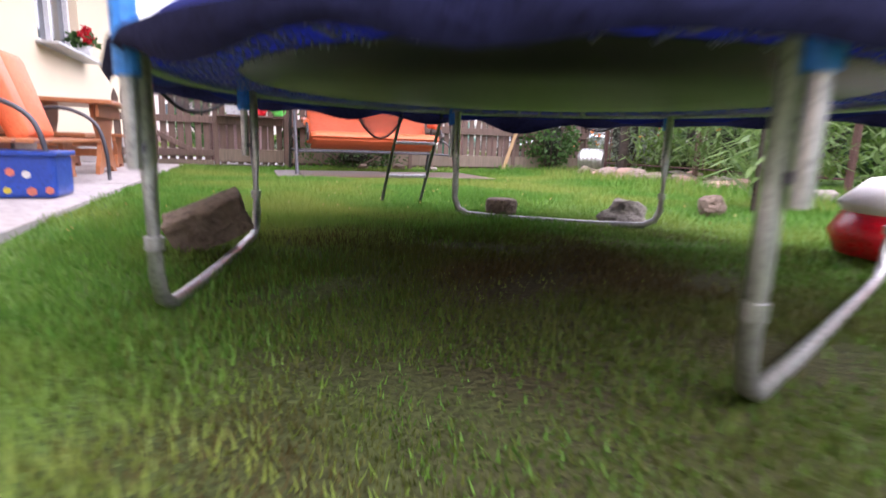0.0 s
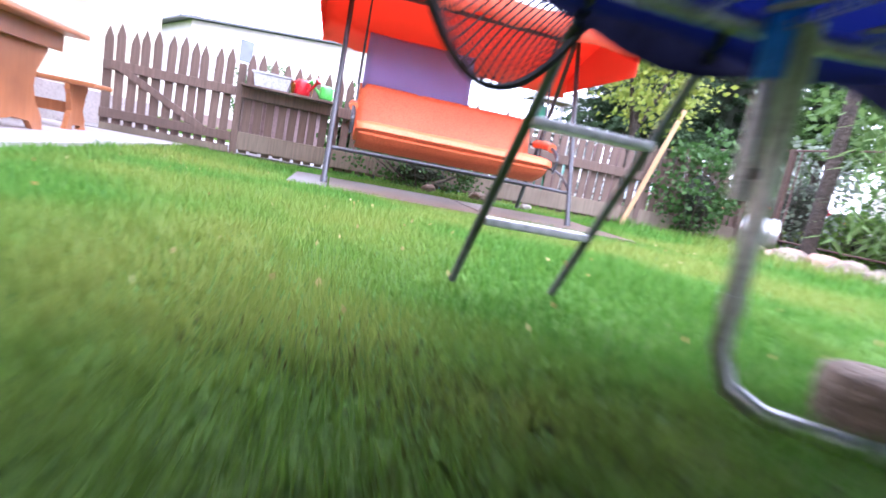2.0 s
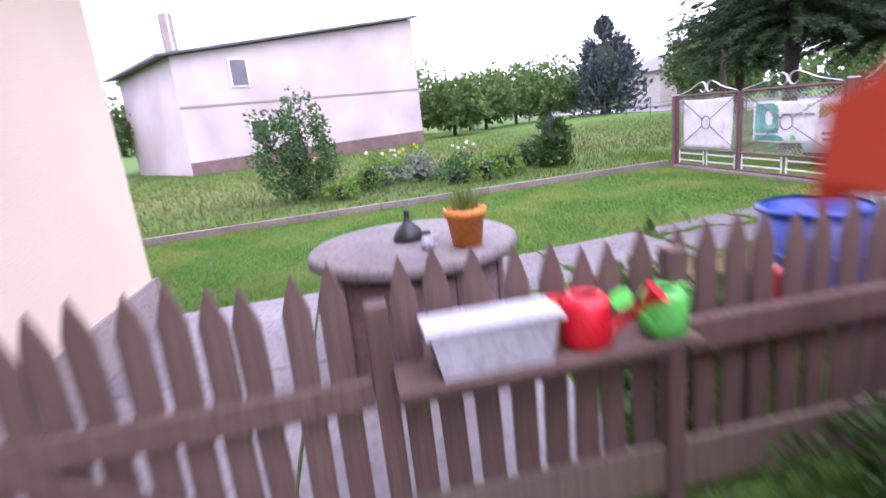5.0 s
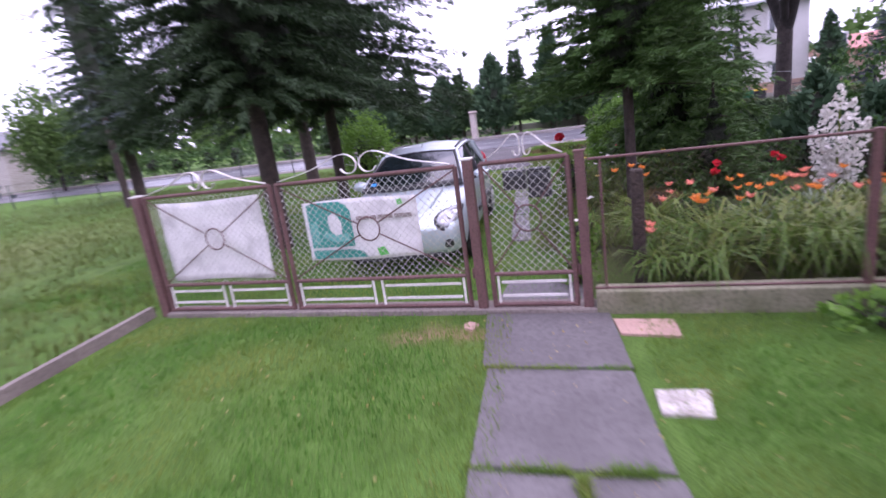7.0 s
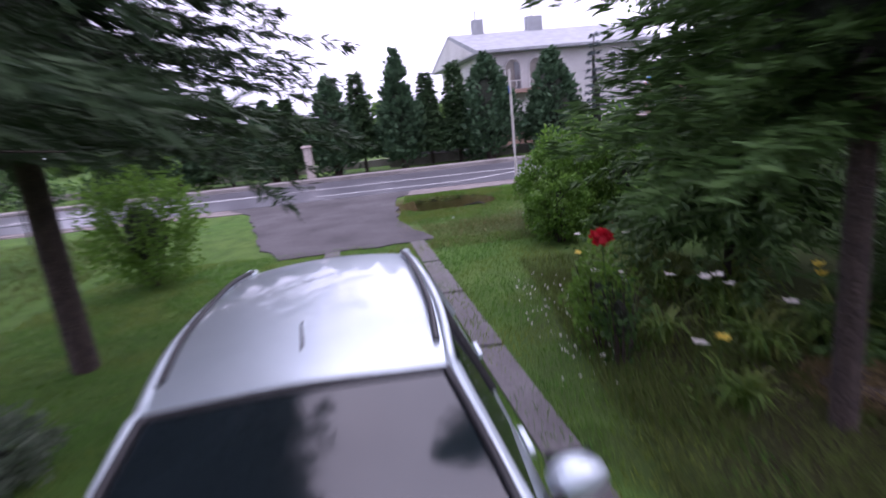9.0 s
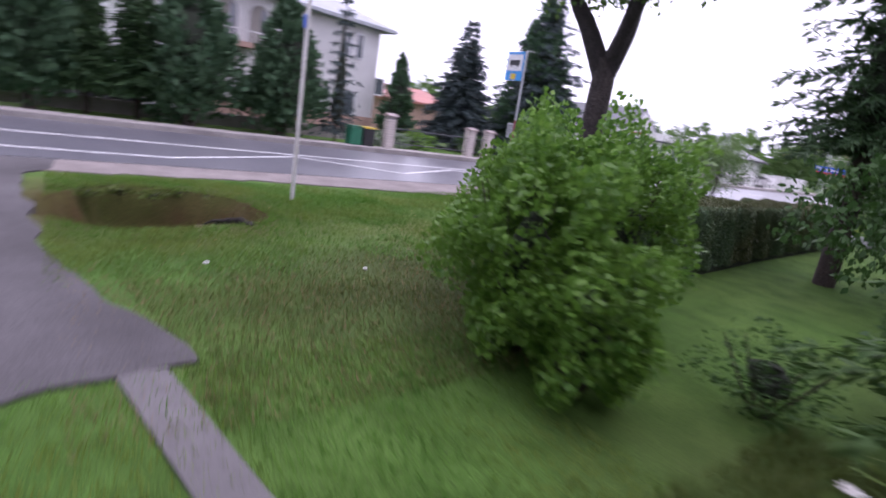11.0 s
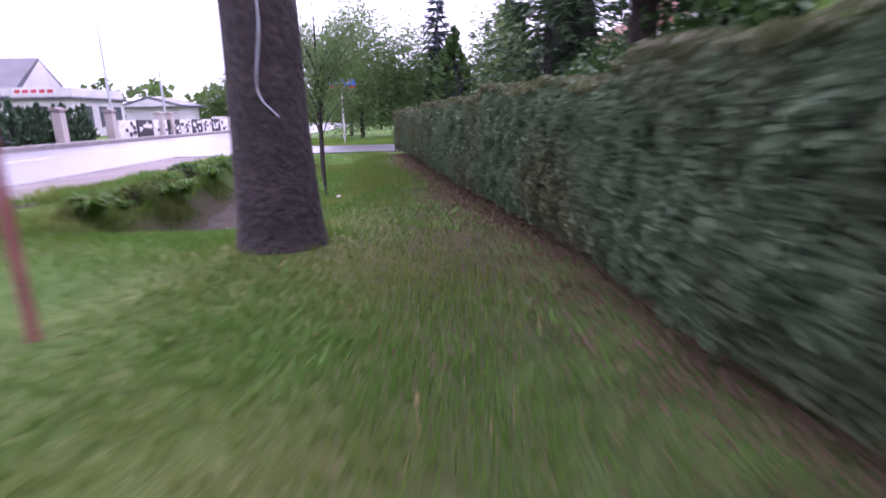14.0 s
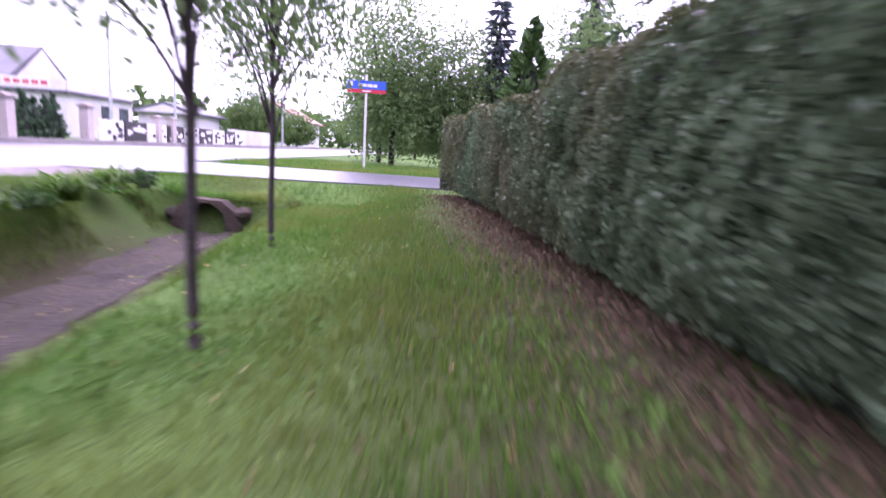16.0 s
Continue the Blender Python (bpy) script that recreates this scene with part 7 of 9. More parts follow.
for s in (1, -1):
    bm = B()
    low = [(0.90, 0.735, 0.955), (0.0, 0.80, 0.945), (-1.2, 0.79, 0.965), (-2.05, 0.68, 0.97)]
    top = [(RF + 0.03, 0.555, 1.335), (-0.4, 0.59, 1.395), (-1.3, 0.57, 1.37), (RR, 0.545, 1.31)]
    lv, tv = [bm.verts.new((x, s * y, z)) for x, y, z in low], [bm.verts.new((x, s * y, z)) for x, y, z in top]
    for i in range(3):
        bm.faces.new((lv[i], lv[i + 1], tv[i + 1], tv[i]))
    part("side_window", bm, CAR_GLASS, car)
    for name, a, b, r_, m_ in (("front_pillar", (0.93, s * 0.742, 0.95), (RF + 0.03, s * 0.567, 1.34), 0.028, CAR_PAINT), ("centre_pillar", (-0.28, s * 0.803, 0.95), (-0.36, s * 0.595, 1.395), 0.026, CAR_TRIM),
                               ("rear_pillar", (-1.35, s * 0.79, 0.96), (-1.3, s * 0.575, 1.375), 0.028, CAR_PAINT), ("tail_pillar", (-2.06, s * 0.685, 0.96), (RR, s * 0.55, 1.315), 0.042, CAR_PAINT)):
        part(name, rod(B(), a, b, r_, seg=10), m_, car)
    part("cant_rail", tube(B(), bow([(RF + 0.05, s * 0.56, 1.335), (-0.4, s * 0.597, 1.395), (-1.3, s * 0.578, 1.37), (RR - 0.02, s * 0.548, 1.31)], 5), 0.024, 8), CAR_PAINT, car)
    part("roof_bar", tube(B(), bow([(0.02, s * 0.53, 1.385), (-0.4, s * 0.55, 1.43), (-1.2, s * 0.54, 1.42), (-1.7, s * 0.52, 1.36)], 5), 0.014, 8), CAR_TRIM, car)
    mir = part("mirror", lump(B(), (0.45, s * 0.925, 0.98), (0.075, 0.115, 0.075), 2, 0.05, 3), CAR_PAINT, car)
    part("mirror_foot", rod(B(), (0.52, s * 0.80, 0.94), (0.47, s * 0.88, 0.955), 0.025, seg=8), CAR_TRIM, mir)
    part("mirror_glass", box(B(), (0.385, s * 0.925, 0.98), (0.01, 0.17, 0.1), None, 0.004), CAR_GLASS, mir)
    way, lift = Vector((-0.42, s * 0.25, 0.17)).normalized(), Vector((0.62, s * 0.5, 0.6))
    side = way.cross(lift).normalized()
    lift = side.cross(way).normalized() * (1 if side.cross(way).z > 0 else -1)
    for nm, grow, sink, m_ in (("lamp_surround", 1.12, -0.028, CAR_TRIM), ("headlamp", 1.0, -0.043, LAMP_GLASS)):
        bm = B()
        for v in bmesh.ops.create_icosphere(bm, subdivisions=3, radius=1)["verts"]:
            u = v.co.x
            v.co = Vector((1.81, s * 0.645, 0.65)) - lift * sink + way * (0.26 * u * grow) + side * (v.co.y * 0.105 * grow * (1 - 0.55 * u)) + lift * (v.co.z * 0.05)
        lamp_part = part(nm, bm, m_, car, "clear swept-back headlamp" if nm == "headlamp" else "", True)
    for u, r_ in ((-0.07, 0.045), (0.045, 0.036)):
        c = Vector((1.81, s * 0.645, 0.65)) + way * u + lift * 0.078
        part("reflector", rod(B(), c, c + lift * 0.022, r_, r_ * 0.8, 16), ALLOY, lamp_part)
    part("tail_lamp", lump(B(), (-2.06, s * 0.66, 0.95), (0.06, 0.1, 0.16), 4, 0.05, 2), SIGN_RED, car, "red tail lamp")
    part("door_handle", box(B(), (-0.02, s * 0.878, 0.82), (0.18, 0.03, 0.035), None, 0.008), CAR_PAINT, car)
    part("door_handle", box(B(), (-0.98, s * 0.874, 0.84), (0.18, 0.03, 0.035), None, 0.008), CAR_PAINT, car)
    part("side_trim", box(B(), (-0.3, s * 0.885, 0.52), (2.1, 0.02, 0.06), None, 0.006), CAR_TRIM, car)
    for x in (1.32, -1.28):
        wl_ = part("wheel", rod(B(), (x, s * 0.69, 0.31), (x, s * 0.875, 0.31), 0.215, seg=26), PL_BLACK, car)
        bm = B()
        tube(bm, [(x + 0.255 * math.cos(a), s * 0.79, 0.31 + 0.255 * math.sin(a)) for a in np.linspace(0, 2 * math.pi, 33)[:-1]], 0.062, 8, True)
        part("tyre", bm, RUBBER, wl_)
        part("rim", rod(B(), (x, s * 0.86, 0.31), (x, s * 0.89, 0.31), 0.19, 0.17, 22), ALLOY, wl_)
part("grille", box(B(), (2.03, 0, 0.42), (0.1, 0.86, 0.14), None, 0.03), CAR_TRIM, car)
part("grille", box(B(), (2.06, 0, 0.60), (0.06, 0.46, 0.05), None, 0.015), CAR_TRIM, car)
for s in (0.57, -0.57):
    part("fog_recess", box(B(), (1.985, s, 0.37), (0.1, 0.24, 0.1), Matrix.Rotation(math.copysign(0.35, -s), 4, 'Z'), 0.025), CAR_TRIM, car)
part("bumper_lip", box(B(), (2.0, 0, 0.24), (0.12, 1.1, 0.06), None, 0.02), CAR_TRIM, car)
part("number_plate", box(B(), (2.115, 0, 0.5), (0.012, 0.5, 0.11), None, 0.003), SIGN_WHITE, car)
part("plate_bars", box(B(), (2.123, 0, 0.5), (0.004, 0.36, 0.05)), PL_BLACK, car)
part("aerial", tube(B(), [(0.02, 0.0, 1.40), (-0.04, 0, 1.44), (-0.1, 0, 1.5)], [0.012, 0.006, 0.004], 6), CAR_TRIM, car)
for s in (0.22, -0.3):
    part("wiper", tube(B(), [(1.02, s + 0.12, 0.985), (0.92, s - 0.2, 1.02)], 0.008, 6), CAR_TRIM, car)
    part("washer_jet", box(B(), (1.25, s, 0.925), (0.05, 0.012, 0.012)), CAR_TRIM, car)
part("sticker", box(B(), (0.86, -0.58, 1.03), (0.004, 0.075, 0.07), Matrix.Rotation(radians(-62), 4, 'Y')), SIGN_CYAN, windscreen)
for s in (0.42, -0.42):
    part("bonnet_crease", tube(B(), bow([(0.98, s * 1.15, 0.958), (1.4, s * 1.08, 0.878), (1.75, s * 0.95, 0.783)], 4), 0.011, 6), CAR_PAINT, body)

# ---- verge, hedge and street ----
HEDGE_LINE = [(20.34, 10.6), (20.46, 9.3), (20.46, 8.0), (20.65, 6.3), (20.82, 5.0), (20.97, 3.4), (21.15, 1.2), (21.3, -0.4), (21.58, -1.9)]


def along(line, u):
    p = np.array(line)
    s = np.concatenate([[0], np.cumsum(np.hypot(*np.diff(p, axis=0).T))])
    t = np.asarray(u) * s[-1]
    x, y = np.interp(t, s, p[:, 0]), np.interp(t, s, p[:, 1])
    i = np.clip(np.searchsorted(s, t) - 1, 0, len(p) - 2)
    d = unit(np.diff(p, axis=0)[i])
    return x, y, d


def hedge(line, h0, h1, depth, seed, n, label, low=0.03):
    rng = np.random.default_rng(seed)
    root = thing("hedge", label, "hedge")
    nf, nt = int(n * 0.68), int(n * 0.18)
    P, N = [], []
    u, v = rng.uniform(0, 1, nf), rng.uniform(0, 1, nf)
    x, y, d = along(line, u)
    out = np.stack([-d[:, 1], d[:, 0]], -1)
    h = h0 + (h1 - h0) * u + 0.04 * np.sin(u * 60) + 0.03 * np.sin(u * 23)
    z = low + (h - low) * v
    belly = 0.01 * np.sin(u * 215 + 2 * np.sin(u * 37) + 7 * v) + 0.018 * np.sin(u * 71 + 5 * v + np.sin(u * 31)) + 0.018 * np.sin(u * 127 - 17 * v + 2 * np.sin(u * 53)) + 0.016 * np.sin(u * 290 + 19 * v) - 0.10 * np.clip(0.25 - v, 0, 1) / 0.25 - 0.06 * np.clip(v - 0.88, 0, 1) / 0.12 - np.minimum(rng.gamma(1.4, 0.045, nf), 0.16)
    P.append(np.stack([x + out[:, 0] * belly, y + out[:, 1] * belly, z], -1))
    N.append(np.stack([out[:, 0], out[:, 1], 0.25 + 0 * u], -1))
    finish("leaves", leaf_cloud("leaves", rng, P[0], N[0], 0.03, 0.36, 0.1, 0.9), HEDGE, root)
    nb_ = int(n * 0.3)
    u, v = rng.uniform(0, 1, nb_), rng.uniform(0, 1, nb_)
    x, y, d = along(line, u)
    out = np.stack([-d[:, 1], d[:, 0]], -1)
    off = depth + 0.05 + 0.04 * np.sin(u * 83 + 4 * v) - rng.uniform(0, 0.1, nb_)
    P = np.stack([x - out[:, 0] * off, y - out[:, 1] * off, low + (h0 + (h1 - h0) * u - low) * v], -1)
    finish("garden_side_leaves", leaf_cloud("garden_side_leaves", rng, P, np.stack([-out[:, 0], -out[:, 1], 0.25 + 0 * u], -1), 0.045, 0.36, 0.1, 0.9), HEDGE, root)
    u, v = rng.uniform(0, 1, nt), rng.uniform(0, 1, nt)
    x, y, d = along(line, u)
    out = np.stack([-d[:, 1], d[:, 0]], -1)
    h = h0 + (h1 - h0) * u + 0.04 * np.sin(u * 60) + 0.03 * np.sin(u * 23)
    P = np.stack([x - out[:, 0] * v * depth, y - out[:, 1] * v * depth, h - rng.uniform(0, 0.05, nt)], -1)
    finish("clipped_top", leaf_cloud("clipped_top", rng, P, np.tile([[0, 0, 1.0]], (nt, 1)), 0.04, 0.36, 0, 0.9), HEDGE_TOP, root, "brownish clipped top")
    ne = int(n * 0.06)
    x, y, d = along(line, np.where(np.arange(ne) % 2, 1.0, 0.0))
    d = d * np.where(np.arange(ne) % 2, 1.0, -1.0)[:, None]
    out = np.stack([-d[:, 1], d[:, 0]], -1) * np.where(np.arange(ne) % 2, 1.0, -1.0)[:, None]
    v = rng.uniform(0, 1, ne)
    P = np.stack([x - out[:, 0] * v * depth + d[:, 0] * rng.uniform(-0.05, 0.03, ne), y - out[:, 1] * v * depth + d[:, 1] * rng.uniform(-0.05, 0.03, ne), rng.uniform(low, h1, ne)], -1)
    finish("end_leaves", leaf_cloud("end_leaves", rng, P, np.concatenate([d, 0.2 + np.zeros((ne, 1))], 1), 0.055, 0.36, 0.1, 0.9), HEDGE, root)
    # Closed dark wall behind the leaves, coloured as the hedge's inner shade.
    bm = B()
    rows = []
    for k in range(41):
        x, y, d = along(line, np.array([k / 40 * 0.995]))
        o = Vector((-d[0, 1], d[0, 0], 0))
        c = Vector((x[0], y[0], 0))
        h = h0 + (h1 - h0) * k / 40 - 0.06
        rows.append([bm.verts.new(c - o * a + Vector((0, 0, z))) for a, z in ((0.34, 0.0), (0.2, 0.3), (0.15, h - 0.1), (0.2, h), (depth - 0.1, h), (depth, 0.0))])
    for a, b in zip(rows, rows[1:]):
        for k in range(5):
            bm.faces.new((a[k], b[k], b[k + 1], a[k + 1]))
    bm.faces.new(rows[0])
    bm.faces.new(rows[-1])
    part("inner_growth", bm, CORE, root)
    return root


hedge(HEDGE_LINE, 1.12, 1.0, 0.9, 500, 165000, "dense clipped dark green hedge along the verge", 0.1)
for k, (x, y, sx, sy, sz, n) in enumerate(((18.5, 12.55, 0.75, 0.7, 0.9, 5200), (19.25, 11.75, 0.75, 0.75, 1.0, 5600), (19.7, 10.9, 0.72, 0.8, 0.98, 5200), (18.7, 11.2, 0.8, 0.8, 1.05, 4000), (17.75, 12.7, 0.55, 0.5, 0.65, 2600))):
    shrub((x, y, 0), (sx, sy, sz), 510 + k, "bright green untrimmed bush at the plot corner", CORNER_LEAF, int(n * 2.5), 0.068, "corner bushes", "bush", 1.0)
broadleaf((19.3, 9.9, 0), [(0, 0, -0.1), (0.05, 0, 0.6), (0.1, 0, 1.1)], [([(0.05, 0, 0.6), (0.3, 0.1, 1.0), (0.5, 0.2, 1.5)], 0.02), ([(0.05, 0, 0.6), (-0.2, 0.2, 1.1), (-0.3, 0.3, 1.6)], 0.02)],
          [((0.15, 0.1, 1.3), (0.75, 0.8, 0.5)), ((0.3, 0.3, 1.05), (0.55, 0.55, 0.35))], 514, "bright green bush leaning over the hedge end", CORNER_LEAF, 7000, 0.066, BARK, 0.035, "corner bushes", "bush", 0.3)
shrub((17.0, 11.4, 0), (0.55, 0.5, 0.34), 530, "low dark rounded box bush", BUSH_DARK, 1500, 0.04)
rng = np.random.default_rng(17)
n = 13000
u = rng.uniform(0, 1, n)
x, y, d = along(HEDGE_LINE, u)
out = np.stack([-d[:, 1], d[:, 0]], -1)
k = rng.gamma(1.6, 0.13, n) - 0.28
P = np.stack([x + out[:, 0] * k, y + out[:, 1] * k, rng.uniform(0.005, 0.03, n)], -1)
litter_leaves = finish("fallen_leaves", leaf_cloud("fallen_leaves", rng, P, np.tile([[0, 0, 1.0]], (n, 1)), 0.025, 0.32, 0, 0.5), leaf("dead_leaves", (0.10, 0.062, 0.042), (0.20, 0.135, 0.09), 0.8, 0.1))
tagged(litter_leaves, "dry brown leaves and clippings under the hedge", "leaf litter", kind="stuff")

# big roadside tree
big = thing("roadside_tree", "thick dark trunk of a roadside tree with a wire round it", "tree", at=(22.16, 7.62, 0.1))
trunk_part(big, [(0, 0, -0.1), (0.0, 0.0, 0.12), (0.01, 0.0, 0.7), (0.02, -0.02, 1.6), (0.05, -0.05, 3.1)], [0.33, 0.27, 0.235, 0.22, 0.2], BARK_ROAD, "trunk", 18)
BOUGH_ROWS = [([(0.06, -0.05, 2.8), (0.45, 0.15, 3.6), (0.8, 0.3, 4.2), (1.1, 0.4, 5.4)], 0.19), ([(0.04, -0.05, 2.8), (-0.12, -0.2, 3.6), (-0.15, -0.3, 4.4), (-0.2, -0.4, 5.8)], 0.2), ([(0.04, -0.05, 2.85), (-0.35, 0.1, 3.6), (-0.7, 0.2, 4.3), (-1.0, 0.2, 5.2)], 0.13)]
for pts, r0 in BOUGH_ROWS:
    trunk_part(big, pts, [r0, r0 * 0.75, r0 * 0.4], BARK_DARK, "limb", 10)
P, N = [], []
for c, s, m in (((0.9, 0.4, 5.2), (1.8, 1.7, 1.2), 2400), ((-0.3, -0.4, 5.9), (1.9, 1.8, 1.4), 2600), ((-1.2, 0.3, 5.0), (1.5, 1.4, 1.0), 1900), ((0.1, 0.2, 4.3), (1.2, 1.2, 0.45), 500)):
    p, q = blob_points(rng, c, s, m, 0.15)
    P.append(p)
    N.append(q)
finish("crown", leaf_cloud("crown", rng, np.concatenate(P), np.concatenate(N), 0.13, 0.34, 0.4, 1.0), TREE_LEAF, big)
part("wire_band", tube(B(), [(0.02 + 0.232 * math.cos(a), -0.02 + 0.232 * math.sin(a), 1.62 + 0.03 * math.sin(a)) for a in np.linspace(0, 2 * math.pi, 33)[:-1]], 0.008, 6, True), STEEL_GREY, big)
part("white_tag", lump(B(), (0.29, 0.02, 1.58), (0.05, 0.08, 0.1), 3, 0.2, 2), SHEET_WHITE, big)
part("loose_wire", tube(B(), bow([(-0.02, 0.222, 1.6), (-0.04, 0.242, 1.3), (0.0, 0.25, 0.95), (-0.1, 0.245, 0.8)], 5), 0.006, 5), STEEL_GREY, big)


def young_tree(at, seed, label):
    rng = np.random.default_rng(seed)
    root = thing("young_tree", label, "tree", "young verge trees", at=at)
    trunk_part(root, [(0, 0, -0.05), (0.01, 0, 0.25), (0.0, 0.01, 0.9), (0.02, -0.01, 1.6)], [0.027, 0.021, 0.018, 0.015], BARK_YOUNG, "trunk", 10)
    P, N = [], []
    for k in range(20):
        a = k * 2.4 + seed
        L = rng.uniform(0.25, 0.8)
        z0 = rng.uniform(0.75, 1.7)
        e = Vector((L * math.cos(a), L * math.sin(a), z0 + rng.uniform(0.5, 1.0)))
        m = Vector((0.4 * e.x, 0.4 * e.y, z0 + 0.6 * (e.z - z0)))
        trunk_part(root, [(0, 0, z0), m, e], [0.010, 0.007, 0.003], BARK_YOUNG, "limb", 5)
        for t in np.linspace(0.3, 1.1, 9):
            c = np.array(m) + (np.array(e) - np.array(m)) * t
            s = rng.normal(0, 0.13, (44, 3)) + c
            P.append(s)
            N.append(unit(s - c + [0, 0, -0.05]))
    trunk_part(root, [(0.02, -0.01, 1.55), (0.0, 0.03, 2.2), (0.03, 0.0, 2.9)], [0.015, 0.011, 0.005], BARK_YOUNG, "limb", 6)
    finish("crown", leaf_cloud("crown", rng, np.concatenate(P), np.concatenate(N), 0.052, 0.2, 0.6, 0.9), STREET_LEAF, root)


young_tree((22.5, 3.3, -0.16), 541, "slim young rowan tree on the verge")
young_tree((22.84, 1.25, -0.19), 542, "slim young rowan tree on the verge")

# signs and posts
bus = thing("bus_stop_sign", "bus stop sign on a faded red post", "sign", at=(22.94, 8.82, 0))
part("post", rod(B(), (0, 0, -0.1), (0, 0, 1.9), 0.024, seg=10), POST_RED, bus)
part("upper_post", rod(B(), (0, 0, 1.9), (0.02, 0, 3.1), 0.02, seg=10), STEEL_GREY, bus)
board = part("board", box(B(), (0.27, 0, 2.84), (0.44, 0.02, 0.5), None, 0.006), SIGN_CYAN, bus, "light blue bus stop board")
for s in (1, -1):
    part("panel", box(B(), (0.27, s * 0.013, 2.9), (0.38, 0.006, 0.28)), SIGN_WHITE, board)
    part("bus_shape", box(B(), (0.27, s * 0.018, 2.9), (0.26, 0.006, 0.09), None, 0.002), PL_BLACK, board)
    part("bus_wheel", rod(B(), (0.19, s * 0.016, 2.85), (0.19, s * 0.022, 2.85), 0.025, seg=10), PL_BLACK, board)
    part("bus_wheel", rod(B(), (0.35, s * 0.016, 2.85), (0.35, s * 0.022, 2.85), 0.025, seg=10), PL_BLACK, board)
    part("yellow_mark", box(B(), (0.27, s * 0.013, 2.66), (0.13, 0.006, 0.1)), PL_YELLOW, board)
tt = part("timetable_case", box(B(), (0.09, 0, 1.71), (0.16, 0.03, 0.26), None, 0.006), STEEL_GREY, bus)
for k in range(6):
    part("text_bar", box(B(), (0.09, 0.018, 1.80 - k * 0.035), (0.11, 0.003, 0.012)), PL_BLACK, tt)
lampp = thing("white_post", "slim white painted post with a small blue plate", "post", at=(24.28, 12.34, 0))
part("shaft", rod(B(), (0, 0, -0.1), (-0.03, 0, 3.4), 0.035, seg=12), WHITE_STEEL, lampp)
part("plate", box(B(), (-0.03, 0.045, 2.86), (0.12, 0.01, 0.2), None, 0.004), SIGN_BLUE, lampp)
street = thing("street_sign", "blue and red street name board on a white post", "sign", at=(23.42, -8.18, 0))
part("post", rod(B(), (0, 0, -0.1), (0.02, 0, 2.3), 0.03, seg=10), WHITE_STEEL, street)
nb = part("board", box(B(), (0.0, 0.04, 2.06), (0.94, 0.02, 0.2), None, 0.004), SIGN_BLUE, street, "blue name board")
part("lower_band", box(B(), (0.0, 0.04, 1.915), (0.94, 0.02, 0.085), None, 0.003), SIGN_RED, street, "red lower band")
for a, b in ((-0.25, -0.16), (-0.14, -0.02), (0.0, 0.1), (0.12, 0.2)):
    part("text_bar", box(B(), ((a + b) / 2, 0.053, 2.05), (b - a, 0.004, 0.07)), SIGN_WHITE, nb)
part("emblem", box(B(), (0.38, 0.053, 2.08), (0.08, 0.004, 0.1)), SIGN_WHITE, nb)
part("text_bar", box(B(), (0, 0.053, 1.915), (0.2, 0.004, 0.03)), SIGN_WHITE, nb)
for k, (x, y) in enumerate(((20.64, 12.83), (22.13, 4.9), (21.05, 14.4), (21.85, 4.9))):
    bm = lump(B(), (x, y, 0.015), ((0.024, 0.03, 0.012) if k != 3 else (0.016, 0.03, 0.008)), 60 + k, 0.5, 2)
    tagged(part("paper_scrap", bm, SHEET_WHITE if k != 3 else BARK), "crumpled scrap lying in the grass", "litter", "scraps")

# culverts of the ditch
def culvert(at, turn, label):
    c = thing("culvert", label, "culvert", at=at, turn=turn)
    bm = B()
    lathe(bm, [(0.27, 0.0), (0.27, 0.7), (0.22, 0.7), (0.22, 0.0), (0.27, 0.0)], seg=20)
    bmesh.ops.transform(bm, matrix=pose(0, 0.02, -0.3, 90, 0, 0), verts=bm.verts)
    part("pipe", bm, MUD, c)
    arc = [(0.25 * math.cos(a), -0.3 + 0.25 * math.sin(a)) for a in np.linspace(0, math.pi, 9)]
    part("headwall", prism(B(), [(0.25, -0.62), (0.38, -0.62), (0.42, -0.3), (0.33, -0.1), (0.16, 0.0), (-0.2, -0.02), (-0.36, -0.14), (-0.44, -0.34), (-0.44, -0.62), (-0.25, -0.62)] + arc[::-1], 0.22, Matrix.Translation((0, 0.05, 0))), SOIL, c)
    part("pipe_end", box(B(), (0, -0.6, -0.3), (0.42, 0.02, 0.42)), SOIL, c)
    for k, (x, z, sx, sz) in enumerate(((-0.4, -0.2, 0.14, 0.1), (0.4, -0.22, 0.13, 0.1), (-0.44, -0.46, 0.15, 0.1), (0.46, -0.47, 0.16, 0.1))):
        part("broken_concrete", lump(B(), (x, 0.02 * (k % 3), z), (sx, 0.16, sz), 70 + k, 0.35, 2), MUD if k % 4 else SOIL, c)


culvert((24.45, -1.5, -0.17), 0, "broken concrete culvert mouth at the ditch end")
rs = random.Random(43)
for k in range(9):
    a, s = rs.uniform(0, 6.28), rs.uniform(0.05, 0.13)
    x, y = 23.75 + 0.75 * math.cos(a), 14.2 + 0.95 * math.sin(a)
    tagged(part("earth_clod", lump(B(), (x, y, float(dip(np.array(x), np.array(y))) + s * 0.3), (s * 1.4, s * 1.2, s * 0.7), 430 + k, 0.45, 2), SOIL if k % 3 else MUD), "dark clod of earth in the roadside hollow", "earth", "earth clods")
root_ = thing("dead_root", "gnarled dark root at the rim of the roadside hollow", "root", at=(22.62, 13.75, -0.02))
